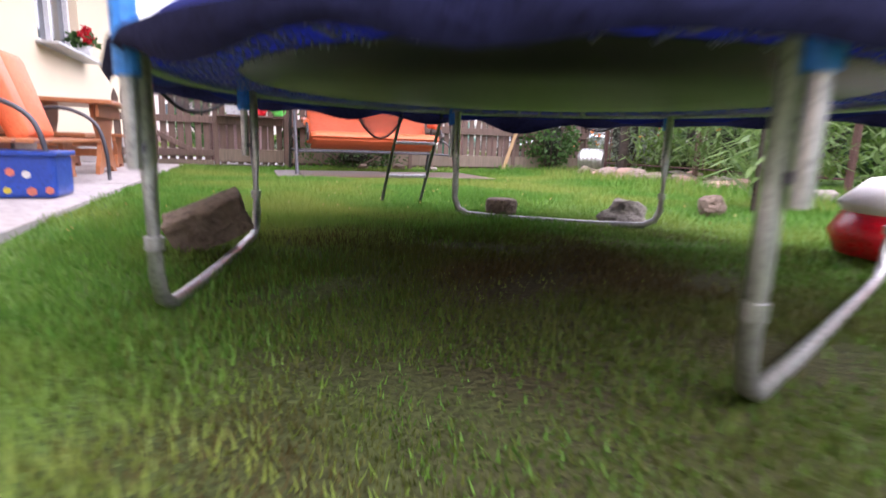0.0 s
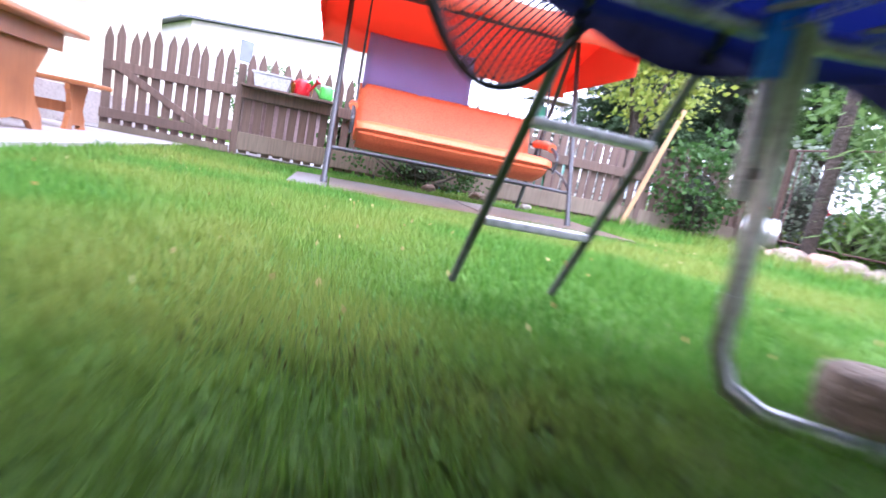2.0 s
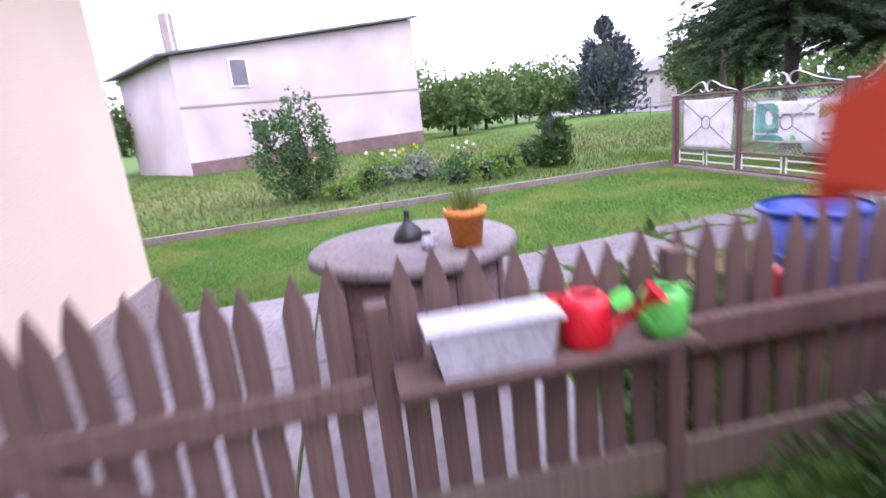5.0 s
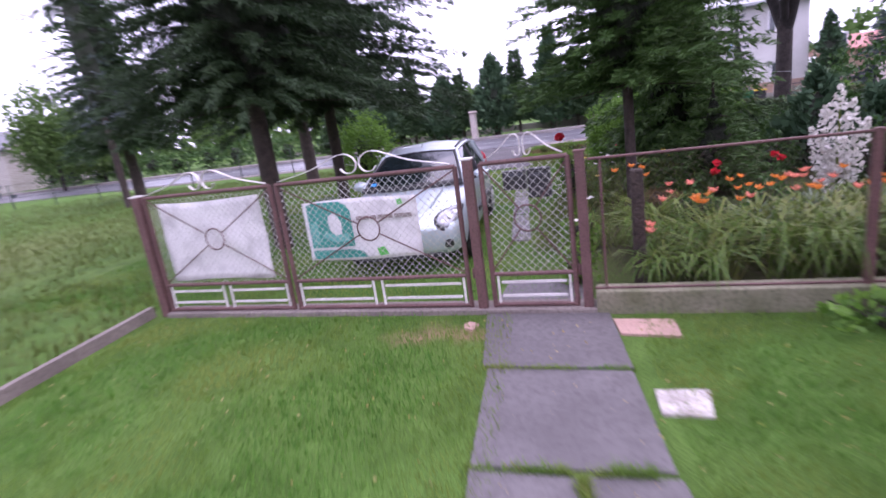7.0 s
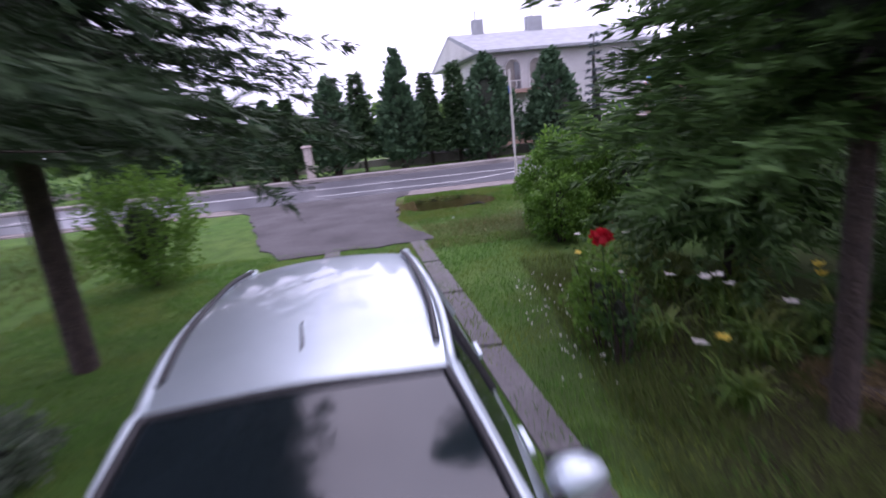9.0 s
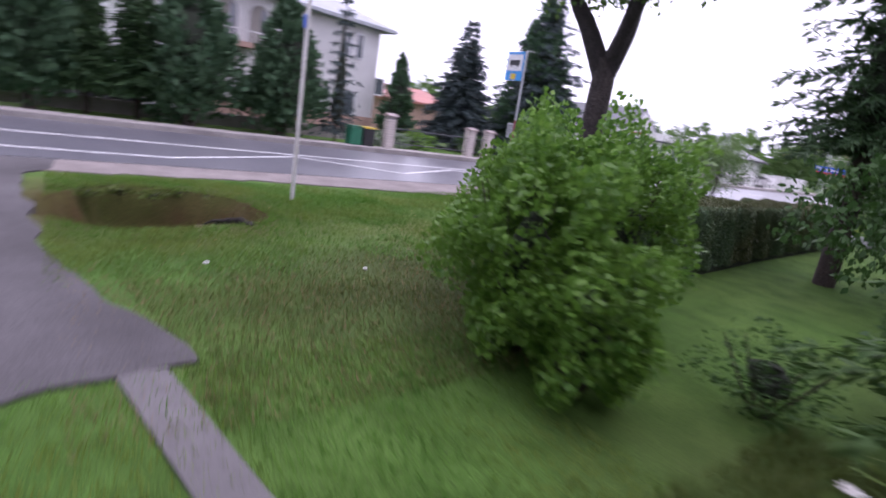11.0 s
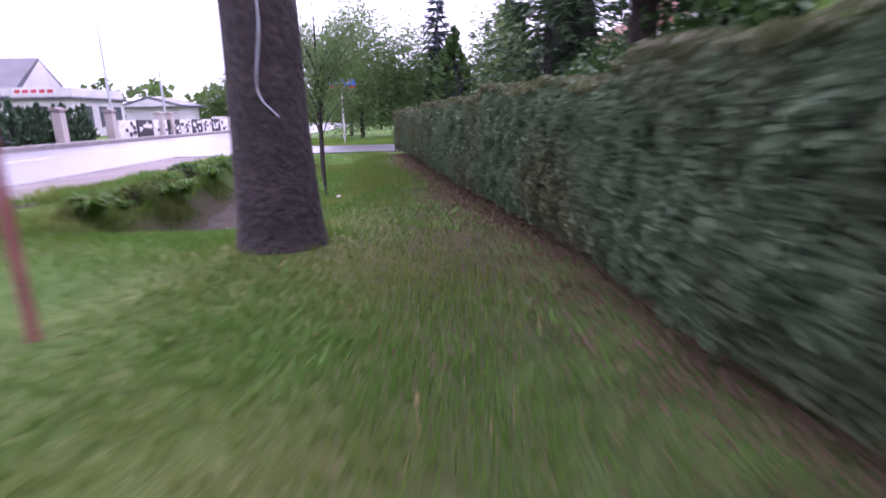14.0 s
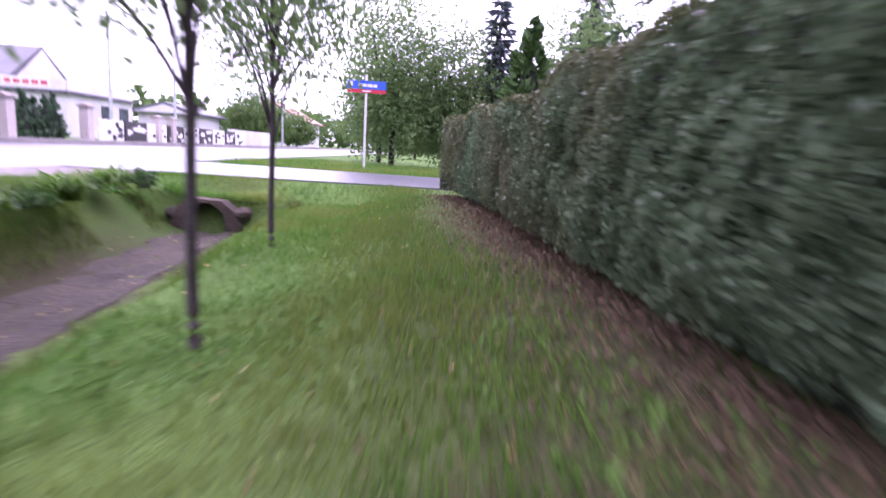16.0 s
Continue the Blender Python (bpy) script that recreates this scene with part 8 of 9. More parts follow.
for pts, r0 in (([(-0.06, -0.25, 0.0), (0.1, -0.12, 0.05), (0.17, 0.05, 0.02), (0.33, 0.1, -0.05), (0.36, 0.24, -0.26)], 0.045), ([(0.1, -0.12, 0.04), (0.26, -0.2, 0.02), (0.42, -0.14, -0.12), (0.46, -0.02, -0.32)], 0.03), ([(0.17, 0.05, 0.02), (0.12, 0.22, 0.03), (0.24, 0.36, -0.1)], 0.025)):
    line = bow(pts, 4)
    part("limb", tube(B(), line, [r0 * (1.1 - 0.75 * q / len(line)) * (1 + 0.25 * math.sin(q * 2.1)) for q in range(len(line))], 7), BARK_DARK, root_)
V = np.linspace(-1.3, 5.9, 40)
mud = finish("ditch_bed", grid_mesh("ditch_bed", np.linspace(23.3, 24.95, 30), V, lambda X, Y: np.where(np.abs(X - 24.45 + 0.1 * (Y + 1.75)) < 0.36, dip(X, Y) + 0.015 + 0.02 * np.sin(X * 17 + Y * 5) * np.sin(Y * 9), -0.75)), MUD)
tagged(mud, "dry grey mud bed of the ditch", "ditch", kind="structure")
rs = random.Random(41)
for k in range(10):
    y = -1.2 + k * 0.7 + rs.uniform(-0.2, 0.2)
    x0 = 24.45 - 0.1 * (y + 1.75)
    shrub((x0 + rs.uniform(0.62, 1.15), y, -0.08), (rs.uniform(0.12, 0.28), rs.uniform(0.12, 0.3), rs.uniform(0.05, 0.16)), 560 + k, "tuft of weeds on the ditch bank", rs.choice((BLADE, BLADE_DRY, BUSH_DARK)), 420, 0.05, "ditch weeds")
for k in range(16):
    y = -1.1 + k * 0.42 + rs.uniform(-0.15, 0.15)
    strap_clump((25.2 - 0.1 * (y + 1.75) + rs.uniform(-0.35, 0.4), y, -0.08), 1200 + k, rs.uniform(0.14, 0.4), 0, PETAL_YELLOW, "rank green weeds on the far ditch bank", 60, "bank_weed", BLADE_VERGE)
for k in range(6):
    shrub((rs.uniform(24.4, 24.9), 13.6 + k * 0.4, -0.1), (0.2, 0.22, 0.07), 590 + k, "tuft of weeds in the roadside hollow", BLADE_DRY, 160, 0.06, "ditch weeds")


# ---- across the road ----
def brick_pillar(at, h, label):
    p = thing("brick_pillar", label, "pillar", "brick fence pillars", at=at)
    n = int(h / 0.1)
    for k in range(n):
        part("brick_course", box(B(), (0.006 * (k % 2), 0, 0.05 + k * 0.1), (0.36, 0.36, 0.088), None, 0.008), BRICK_WHITE, p)
    part("core", box(B(), (0, 0, h / 2), (0.335, 0.335, h)), KERB, p)
    part("cap", prism(B(), [(-0.24, h), (0.24, h), (0.24, h + 0.05), (0, h + 0.14), (-0.24, h + 0.05)], 0.48), PLINTH_GREY, p)


for x, y, h in ((34.95, 4.4, 1.4), (35.0, 0.1, 1.3), (35.0, -1.0, 1.3), (35.4, -16.3, 1.4), (35.3, -12.2, 1.4), (35.45, 20.7, 1.6), (35.6, -22.0, 1.3), (35.6, -23.5, 1.3)):
    brick_pillar((x, y, 0), h, "white brick fence pillar with a dark cap")
bins = thing("waste_bin", "dark wheeled bins with green and yellow lids beside the pillar", "bin", at=(35.1, 5.6, 0))
part("body", box(B(), (0, 0.3, 0.42), (0.5, 0.5, 0.78), None, 0.04), PL_DGREEN, bins)
part("body", box(B(), (0, -0.28, 0.42), (0.5, 0.5, 0.78), None, 0.04), PL_BLACK, bins)
part("lid", box(B(), (0, 0.3, 0.84), (0.56, 0.54, 0.06), None, 0.02), PL_DGREEN, bins)
part("lid", box(B(), (0, -0.28, 0.84), (0.56, 0.54, 0.06), None, 0.02), PL_YELLOW, bins)
row = thing("front_garden_wall", "low pale garden wall across the road", "wall", kind="structure")
part("base", box(B(), (38.6, 10, 0.25), (0.2, 14, 0.5)), KERB, row)
part("base", box(B(), (40.4, 27.5, 0.2), (0.2, 20.9, 0.4)), KERB, row)
fence2 = thing("rail_fence", "grey steel rail fence between brick pillars", "fence")
for y0, y1 in ((-0.9, 0.0), (0.2, 4.2)):
    for z in (0.35, 0.95):
        part("rail", rod(B(), (35.0, y0, z), (35.0, y1, z), 0.02, seg=6), STEEL_DARK, fence2)
    k = y0
    while k < y1:
        part("bar", rod(B(), (35.0, k, 0.1), (35.0, k, 1.1), 0.012, seg=5), STEEL_DARK, fence2)
        k += 0.3
panels = thing("panel_fence", "white and black patterned panel fence", "fence")
rs = random.Random(8)
for k in range(9):
    y = -18.2 - k * 1.9
    part("panel", box(B(), (35.6, y, 0.5), (0.08, 1.75, 1.0)), SHEET_WHITE if k % 2 == 0 else PL_BLACK, panels)
    for j in range(7):
        bm = lump(B(), (35.55, y + rs.uniform(-0.7, 0.7), rs.uniform(0.2, 0.85)), (0.02, rs.uniform(0.1, 0.25), rs.uniform(0.06, 0.14)), j, 0.5, 2)
        part("patch", bm, PL_BLACK if k % 2 == 0 else SHEET_WHITE, panels)
tagged(part("white_garden_wall", box(B(), (36.4, -38, 0.6), (0.25, 9, 1.2)), PLASTER_WHITE), "plain white garden wall far down the road", "wall", kind="structure")

# a dark car standing beyond the far pavement
far_car = thing("parked_car", "dark estate car parked across the road", "car", at=(39.6, 14.9, 0.0), turn=0)
part("body", prism(B(), [(-2.1, 0.3), (2.1, 0.3), (2.15, 0.6), (2.0, 0.85), (1.2, 0.95), (-2.0, 0.98), (-2.15, 0.7)], 1.72, Matrix.Rotation(radians(90), 4, 'Z')), DARK_PAINT, far_car)
part("cabin", prism(B(), [(-1.95, 0.96), (1.15, 0.94), (0.45, 1.42), (-1.6, 1.45)], 1.45, Matrix.Rotation(radians(90), 4, 'Z')), WINDOW_GLASS, far_car)
part("roof", prism(B(), [(-1.6, 1.44), (0.45, 1.41), (0.3, 1.47), (-1.5, 1.5)], 1.4, Matrix.Rotation(radians(90), 4, 'Z')), DARK_PAINT, far_car)
for sx in (-0.8, 0.8):
    for sy in (-1.3, 1.35):
        wh = part("wheel", rod(B(), (sx - 0.1, sy, 0.32), (sx + 0.1, sy, 0.32), 0.32, seg=18), RUBBER, far_car)
        part("rim", rod(B(), (sx - 0.11, sy, 0.32), (sx + 0.11, sy, 0.32), 0.19, seg=14), ALLOY, wh)

# conifers along the far side
for k, (x, y, h, r, kind) in enumerate(((37.0, 8.16, 5.0, 1.5, 0), (37.0, 11.54, 5.1, 1.6, 0), (37.4, 13.12, 5.0, 1.2, 1), (37.0, 16.1, 5.8, 1.15, 0), (37.2, 18.15, 4.9, 1.2, 1), (37.0, 19.6, 4.8, 1.3, 0), (37.0, 21.8, 4.0, 1.3, 1), (37.0, 22.9, 3.9, 1.3, 0),
                                        (37.5, 14.6, 4.6, 1.2, 1), (37.2, 25.2, 5.0, 1.4, 1), (37.0, 28.0, 5.2, 1.5, 0), (37.4, 31.0, 5.5, 1.6, 1))):
    if kind == 0:
        column_tree((x, y, 0.1), h, r * 1.25, 600 + k, "dense dark green conical conifer across the road", THUJA, 6000, 0.8, "roadside conifers", 0.3)
    else:
        spruce((x, y, 0.1), h, r, 0.9, 600 + k, "dark conifer with open boughs across the road", tr=0.1, whorls=26, arms=11, twig=0.42, dense=0.6, slim=0.13, group="open conifers")
spruce((36.4, 6.1, 0), 5.6, 1.1, 0.5, 620, "slender open young spruce across the road", SPRUCE_BLUE, tr=0.06, whorls=17, arms=6, twig=0.3, dense=0.5)
spruce((40.0, -2.9, 0), 6.9, 2.4, 0.6, 621, "blue-grey spruce in a front garden", SPRUCE_BLUE, tr=0.14, whorls=30, arms=13, twig=0.42, dense=1.0)
column_tree((41.5, 0.3, 0), 4.6, 1.1, 622, "dense upright conifer in a front garden", THUJA, 2600, 0.3, size=0.3)
spruce((38.4, -7.2, 0), 9.6, 3.3, 0.7, 623, "large dark conifer in a front garden", SPRUCE_BLUE, tr=0.2, whorls=30, arms=13, twig=0.5, dense=0.9)
column_tree((38.6, -7.0, 0), 8.8, 2.7, 624, "large dense dark conifer in a front garden", THUJA, 5200, 0.5, size=0.36)
for k in range(24):
    column_tree((36.3, -3.4 - k * 0.54, 0), 1.55 + 0.12 * (k % 3), 0.42, 640 + k, "slim dark thuja in a hedge row", THUJA, 420, 0.05, "thuja hedge row", 0.2)
shrub((36.5, 3.4, 0), (0.9, 1.0, 0.4), 655, "pale flowering shrub in a front garden", SILVER_LEAF, 900, 0.12)
shrub((36.8, 1.8, 0), (0.9, 1.0, 0.45), 656, "green shrub in a front garden", BUSH, 900, 0.12)
shrub((37.5, -2.2, 0), (0.9, 1.0, 0.6), 657, "green shrub in a front garden", BUSH_DARK, 900, 0.12)


def block_house(name, label, x0, x1, y0, y1, wall_h, ridge, wallm, roofm, wins, along_y=True, over=0.5):
    """A rendered house: walls, gabled roof with overhang, and windows on the road side (x0) or the north side (y1)."""
    h = thing(name, label, "house")
    part("wall", box(B(), ((x0 + x1) / 2, (y0 + y1) / 2, wall_h / 2), (x1 - x0, y1 - y0, wall_h)), wallm, h)
    bm = B()
    if along_y:
        c, w = (x0 + x1) / 2, (x1 - x0) / 2
        prism(bm, [(-w - over, wall_h - 0.12), (w + over, wall_h - 0.12), (w + over, wall_h + 0.04), (0, ridge), (-w - over, wall_h + 0.04)], y1 - y0 + 2 * over, Matrix.Translation((c, (y0 + y1) / 2, 0)))
    else:
        c, w = (y0 + y1) / 2, (y1 - y0) / 2
        prism(bm, [(-w - over, wall_h - 0.12), (w + over, wall_h - 0.12), (w + over, wall_h + 0.04), (0, ridge), (-w - over, wall_h + 0.04)], x1 - x0 + 2 * over, Matrix.Translation(((x0 + x1) / 2, c, 0)) @ Matrix.Rotation(radians(90), 4, 'Z'))
    part("roof", bm, roofm, h)
    span, run = ((x1 - x0) / 2, y1 - y0) if along_y else ((y1 - y0) / 2, x1 - x0)
    m = Matrix.Translation(((x0 + x1) / 2, (y0 + y1) / 2, 0)) @ (Matrix() if along_y else Matrix.Rotation(radians(90), 4, 'Z'))
    part("gable", prism(B(), [(-span, wall_h - 0.05), (span, wall_h - 0.05), (0, ridge - 0.22)], run + 2 * over + 0.05, m), wallm, h)
    for side, u, z, w, hh in wins:
        if side == "x":
            wd = part("window", box(B(), (x0 - 0.02, u, z), (0.1, w, hh), None, 0.01), WINDOW_WHITE, h)
            part("pane", box(B(), (x0 - 0.05, u, z), (0.06, w - 0.16, hh - 0.16)), WINDOW_GLASS, wd)
        else:
            wd = part("window", box(B(), (u, y1 + 0.02, z), (w, 0.1, hh), None, 0.01), WINDOW_WHITE, h)
            part("pane", box(B(), (u, y1 + 0.05, z), (w - 0.16, 0.06, hh - 0.16)), WINDOW_GLASS, wd)
    return h


# white villa with three arches
VY = 11.0
villa = block_house("white_villa", "white two-storey villa with an arched loggia", 41.0, 51.0, VY - 10.4, VY, 5.75, 7.5, PLASTER_WHITE, ROOF_ZINC,
                    [("x", VY - 8.2, 4.6, 0.5, 1.3), ("x", VY - 9.0, 4.6, 0.5, 1.3), ("x", VY - 6.0, 1.6, 0.9, 1.2), ("x", VY - 8.6, 1.6, 0.9, 1.2), ("x", VY - 1.0, 1.6, 0.9, 1.2), ("y", 43.5, 4.5, 0.8, 1.2), ("y", 47.5, 4.5, 0.8, 1.2)], over=0.65)
part("plinth", box(B(), (40.97, VY - 5.2, 0.5), (0.1, 10.4, 1.0)), STONE_PINK, villa)
for u, w in ((0.5, 0.3), (1.65, 0.46), (3.15, 0.46)):
    pts = [(-w, 3.55), (w, 3.55), (w, 4.75)] + [(w * math.cos(a), 4.75 + 0.46 * math.sin(a)) for a in np.linspace(0.2, math.pi - 0.2, 9)] + [(-w, 4.75)]
    m = Matrix.Translation((40.97, VY - u, 0)) @ Matrix.Rotation(radians(90), 4, 'Z')
    # No recess behind the arch: its shade is the panel's darker plaster colour.
    ar = part("arch_opening", prism(B(), pts, 0.1, m), LOGGIA_SHADE, villa, "arched panel coloured like a shaded opening")
    ring_pts = [(40.92, VY - u + (w + 0.03) * math.cos(a), 4.75 + 0.49 * math.sin(a)) for a in np.linspace(0, math.pi, 15)]
    part("arch_trim", tube(B(), [(40.92, VY - u + w + 0.03, 3.55)] + ring_pts + [(40.92, VY - u - w - 0.03, 3.55)], 0.045, 6), PLASTER_WHITE, ar)
    part("loggia_door", box(B(), (40.915, VY - u - w * 0.55, 4.3), (0.02, w * 0.75, 1.5)), WINDOW_GLASS, ar)
part("balcony", box(B(), (40.55, VY - 1.5, 3.4), (0.9, 3.0, 0.22)), STONE_PINK, villa)
for k in range(9):
    part("baluster", rod(B(), (40.15, VY - 0.1 - k * 0.35, 3.5), (40.15, VY - 0.1 - k * 0.35, 3.95), 0.025, seg=6), PLASTER_WHITE, villa)
part("handrail", box(B(), (40.15, VY - 1.5, 3.98), (0.06, 3.0, 0.05)), PLASTER_WHITE, villa)
part("downpipe", rod(B(), (40.9, VY - 0.06, 0.2), (40.9, VY - 0.06, 5.62), 0.06, seg=8), ROOF_ZINC, villa)
for y, w in ((VY - 1.4, 0.7), (VY - 5.4, 1.1)):
    ch = part("chimney", box(B(), (46.0, y, 7.7), (0.5, w, 1.3)), ROOF_ZINC, villa)
    part("flue", rod(B(), (46.0, y + 0.1, 8.3), (46.0, y + 0.1, 8.9), 0.05, seg=8), STEEL_GREY, ch)
villa.matrix_world = pose(41.0, VY, 0, 0, 0, 12.4) @ Matrix.Translation((-41.0, -VY, 0))
gab = block_house("gabled_house", "white house with a steep dark gable and terrace", 46.5, 56.0, -32.0, -26.0, 2.6, 5.3, PLASTER_WHITE, ROOF_DARK,
                  [("x", -26.5, 1.6, 0.8, 1.5), ("x", -28.2, 1.6, 0.8, 1.5), ("x", -30.0, 1.6, 0.8, 1.5), ("y", 48.5, 1.6, 0.8, 1.5), ("y", 50.5, 1.6, 0.8, 1.5), ("y", 52.5, 1.6, 0.8, 1.5), ("x", -29.0, 3.6, 0.8, 0.9)], along_y=False)
part("terrace", box(B(), (44.6, -29.0, 1.2), (4.2, 6.5, 2.4)), PLASTER_WHITE, gab)
part("terrace_edge", box(B(), (44.6, -29.0, 2.47), (4.7, 7.0, 0.16)), STEEL_DARK, gab)
part("parapet", box(B(), (42.5, -29.0, 2.85), (0.15, 6.5, 0.6)), PLASTER_WHITE, gab)
part("parapet", box(B(), (44.5, -25.6, 2.85), (4.1, 0.15, 0.6)), PLASTER_WHITE, gab)
banner_red = part("terrace_banner", box(B(), (44.5, -25.5, 2.9), (2.6, 0.03, 0.42)), SIGN_WHITE, gab, "white terrace banner with red writing")
for k in range(5):
    part("text_bar", box(B(), (43.5 + k * 0.5, -25.48, 2.9), (0.36, 0.02, 0.2)), SIGN_RED, banner_red)
for k in range(3):
    part("terrace_window", box(B(), (42.46, -31.2 + k * 1.9, 1.3), (0.08, 0.9, 1.4)), WINDOW_GLASS, gab)
    part("terrace_window", box(B(), (43.4 + k * 1.2, -25.72, 1.3), (0.7, 0.08, 1.4)), WINDOW_GLASS, gab)
block_house("low_garage", "low pale outbuilding behind a fence", 40.5, 45.0, -42.0, -37.5, 2.2, 3.0, PLASTER_WHITE, ROOF_DARK, [])
block_house("red_roof_house", "white house with a haze-paled red tiled roof down the road", 41.0, 51.0, -84.0, -74.0, 3.6, 6.4, PLASTER_WHITE, ROOF_HAZE, [("x", -76, 2.0, 1.0, 1.3), ("x", -80, 2.0, 1.0, 1.3), ("y", 45, 2.0, 1.0, 1.3), ("y", 49, 2.0, 1.0, 1.3)])
block_house("red_roof_house", "pale house with a red tiled roof behind trees", 50.0, 58.0, -9.0, -4.0, 2.4, 3.5, STONE_PINK, ROOF_RED, [("x", -3, 3.0, 1.0, 1.2)])
block_house("red_roof_house", "pale house with a red roof behind the hedge", 2.0, 10.0, -22.0, -12.0, 4.6, 7.2, PLASTER_WHITE, ROOF_RED, [("y", 5, 3.0, 1.0, 1.2)])
block_house("pale_house", "pale distant house beyond the lawn", 38.0, 47.0, 66.0, 74.0, 4.0, 6.0, STONE_WHITE, ROOF_DARK, [("x", 69, 2.2, 1.2, 1.2)])
for x, y, h in ((40.5, -26.5, 7.2), (39.0, -31.0, 4.8), (36.2, -46, 6.5), (25.0, -40, 3.6)):
    tagged(part("utility_pole", rod(B(), (x, y, 0), (x, y, h), 0.11, 0.07, 8), STEEL_GREY), "tall grey utility pole", "pole", "utility poles")

# trees beyond the side street and behind the hedge
for k, (x, y, h, w) in enumerate(((23.1, -12.4, 6.0, 1.7), (21.2, -13.4, 5.2, 1.5), (17.2, -11.4, 5.6, 2.0), (24.0, -17, 5.5, 1.8), (14.5, -10.5, 5.5, 2.2), (12.0, 5.5, 5.0, 2.2), (38.5, -44, 5.2, 2.6), (39, -50, 5.0, 2.6), (37.5, -56, 4.0, 2.4), (24.5, -48, 4.5, 2.5), (23, -30, 5, 2.2), (13.5, -1.0, 4.6, 2.0), (22.0, -60, 6, 4), (30, -110, 7, 8), (38, -100, 7, 7), (22, -90, 8, 6))):
    broadleaf((x, y, 0), [(0, 0, -0.1), (0, 0, h * 0.25), (0.1, 0, h * 0.6)], [([(0, 0, h * 0.25), (0.5, 0.3, h * 0.5), (0.8, 0.4, h * 0.8)], 0.05)],
              [((0, 0, h * 0.6), (w * 0.9, w * 0.9, h * 0.4)), ((w * 0.4, 0.2, h * 0.35), (w * 0.7, w * 0.7, h * 0.3)), ((-w * 0.4, -0.3, h * 0.4), (w * 0.7, w * 0.7, h * 0.32)), ((0, 0.2, h * 0.25), (w * 0.8, w * 0.8, h * 0.22))],
              700 + k, "leafy roadside tree with a full crown", STREET_LEAF if k < 5 else TREE_LEAF, 17000 if k < 3 else 6500, 0.11 if k < 3 else (0.14 if k < 5 else 0.24), BARK_DARK, 0.1, "leafy street trees", shell=0.15)
spruce((19.7, -14.2, 0), 5.9, 1.7, 0.6, 730, "tall conifer beyond the side street", SPRUCE_BLUE, tr=0.15, whorls=22, arms=10, twig=0.45, dense=0.6)
spruce((16.5, -14.0, 0), 7.4, 2.3, 0.6, 731, "tall conifer beyond the side street", SPRUCE, tr=0.15, whorls=22, arms=10, twig=0.45, dense=0.6)
column_tree((19.6, -7.6, 0), 3.7, 0.95, 732, "dense bright conical conifer behind the hedge", SPRUCE_LIGHT, 3800, 0.2, size=0.2)
spruce((13.5, 0.5, 0), 10.0, 2.6, 1.2, 734, "tall dark spruce behind the hedge", tr=0.17, whorls=28, arms=10, twig=0.4, dense=0.55)
broadleaf((17.6, 4.8, 0), [(0, 0, -0.1), (0, 0, 1.0), (0, 0, 2.0)], [], [((0, 0, 1.5), (1.4, 1.6, 0.9)), ((0.2, -2.0, 1.3), (1.2, 1.4, 0.8)), ((0.1, 2.0, 1.4), (1.2, 1.3, 0.9))], 735, "dark green shrubbery behind the hedge", BUSH_DARK, 5200, 0.12, shell=0.5, kind="shrubbery")

# distant belt of trees closing the view
rng = np.random.default_rng(77)
P, N = [], []
for k in range(150):
    a = k * 2 * math.pi / 150
    d = rng.uniform(95, 125)
    h = rng.uniform(4.5, 9)
    p, q = blob_points(rng, (12 + d * math.cos(a), 8 + d * math.sin(a), h * 0.5), (rng.uniform(2.5, 4.5), rng.uniform(2.5, 4.5), h * 0.55), 170, 0.5)
    P.append(p)
    N.append(q)
P, N = np.concatenate(P), np.concatenate(N)
tagged(finish("far_wood", leaf_cloud("far_wood", rng, P, N, 1.3, 0.5, 0.2, 1.0), TREE_LEAF), "distant hazy belt of green trees", "trees", kind="stuff")

# ---- grass blades, thickest where the camera passes low ----
def grass(name, label, seed, n, x0, x1, y0, y1, h, material, keep, lean=0.6, w=0.004, height=None):
    rng = np.random.default_rng(seed)
    x, y = rng.uniform(x0, x1, n), rng.uniform(y0, y1, n)
    patch = np.sin(x * 2.3 + 1.7 * np.sin(y * 1.3)) * np.sin(y * 1.9 + 1.1 * np.sin(x * 1.7))
    ok = keep(x, y, rng.uniform(0, 1, n))
    x, y, patch = x[ok], y[ok], patch[ok]
    m = len(x)
    L = h * rng.uniform(0.45, 1.25, m) * (1 + 0.3 * patch)
    if height:
        L *= height(x, y)
    a = rng.uniform(0, 6.283, m)
    t = lean * rng.uniform(0.2, 1.3, m)
    base = np.stack([x, y, dip(x, y) - 0.004], -1)
    tip = base + np.stack([np.cos(a) * t * L, np.sin(a) * t * L, L], -1)
    side = np.stack([-np.sin(a), np.cos(a), 0 * a], -1) * w * rng.uniform(0.7, 1.3, (m, 1))
    V = np.stack([base - side, base + side, tip], 1).reshape(-1, 3)
    ob = finish(name, fast_mesh(name, V, 3), material)
    tagged(ob, label, "grass", kind="stuff")


def back_ok(x, y, r):
    d = np.hypot((x - 2.4) / 1.2, (y - 1.7) / 1.35)
    worn = np.clip(1.5 - d / 1.12, 0, 0.94)
    return (x > 0.44 + 0.03 * np.sin(y * 7)) & (r > worn) & ~((x > 1.68) & (x < 4.52) & (y > 6.6) & (y < 8.0))


def trodden(x, y):
    return np.clip(0.4 + (np.hypot((x - 2.4) / 1.2, (y - 1.7) / 1.3) - 0.6) / 1.1, 0.4, 1.0)


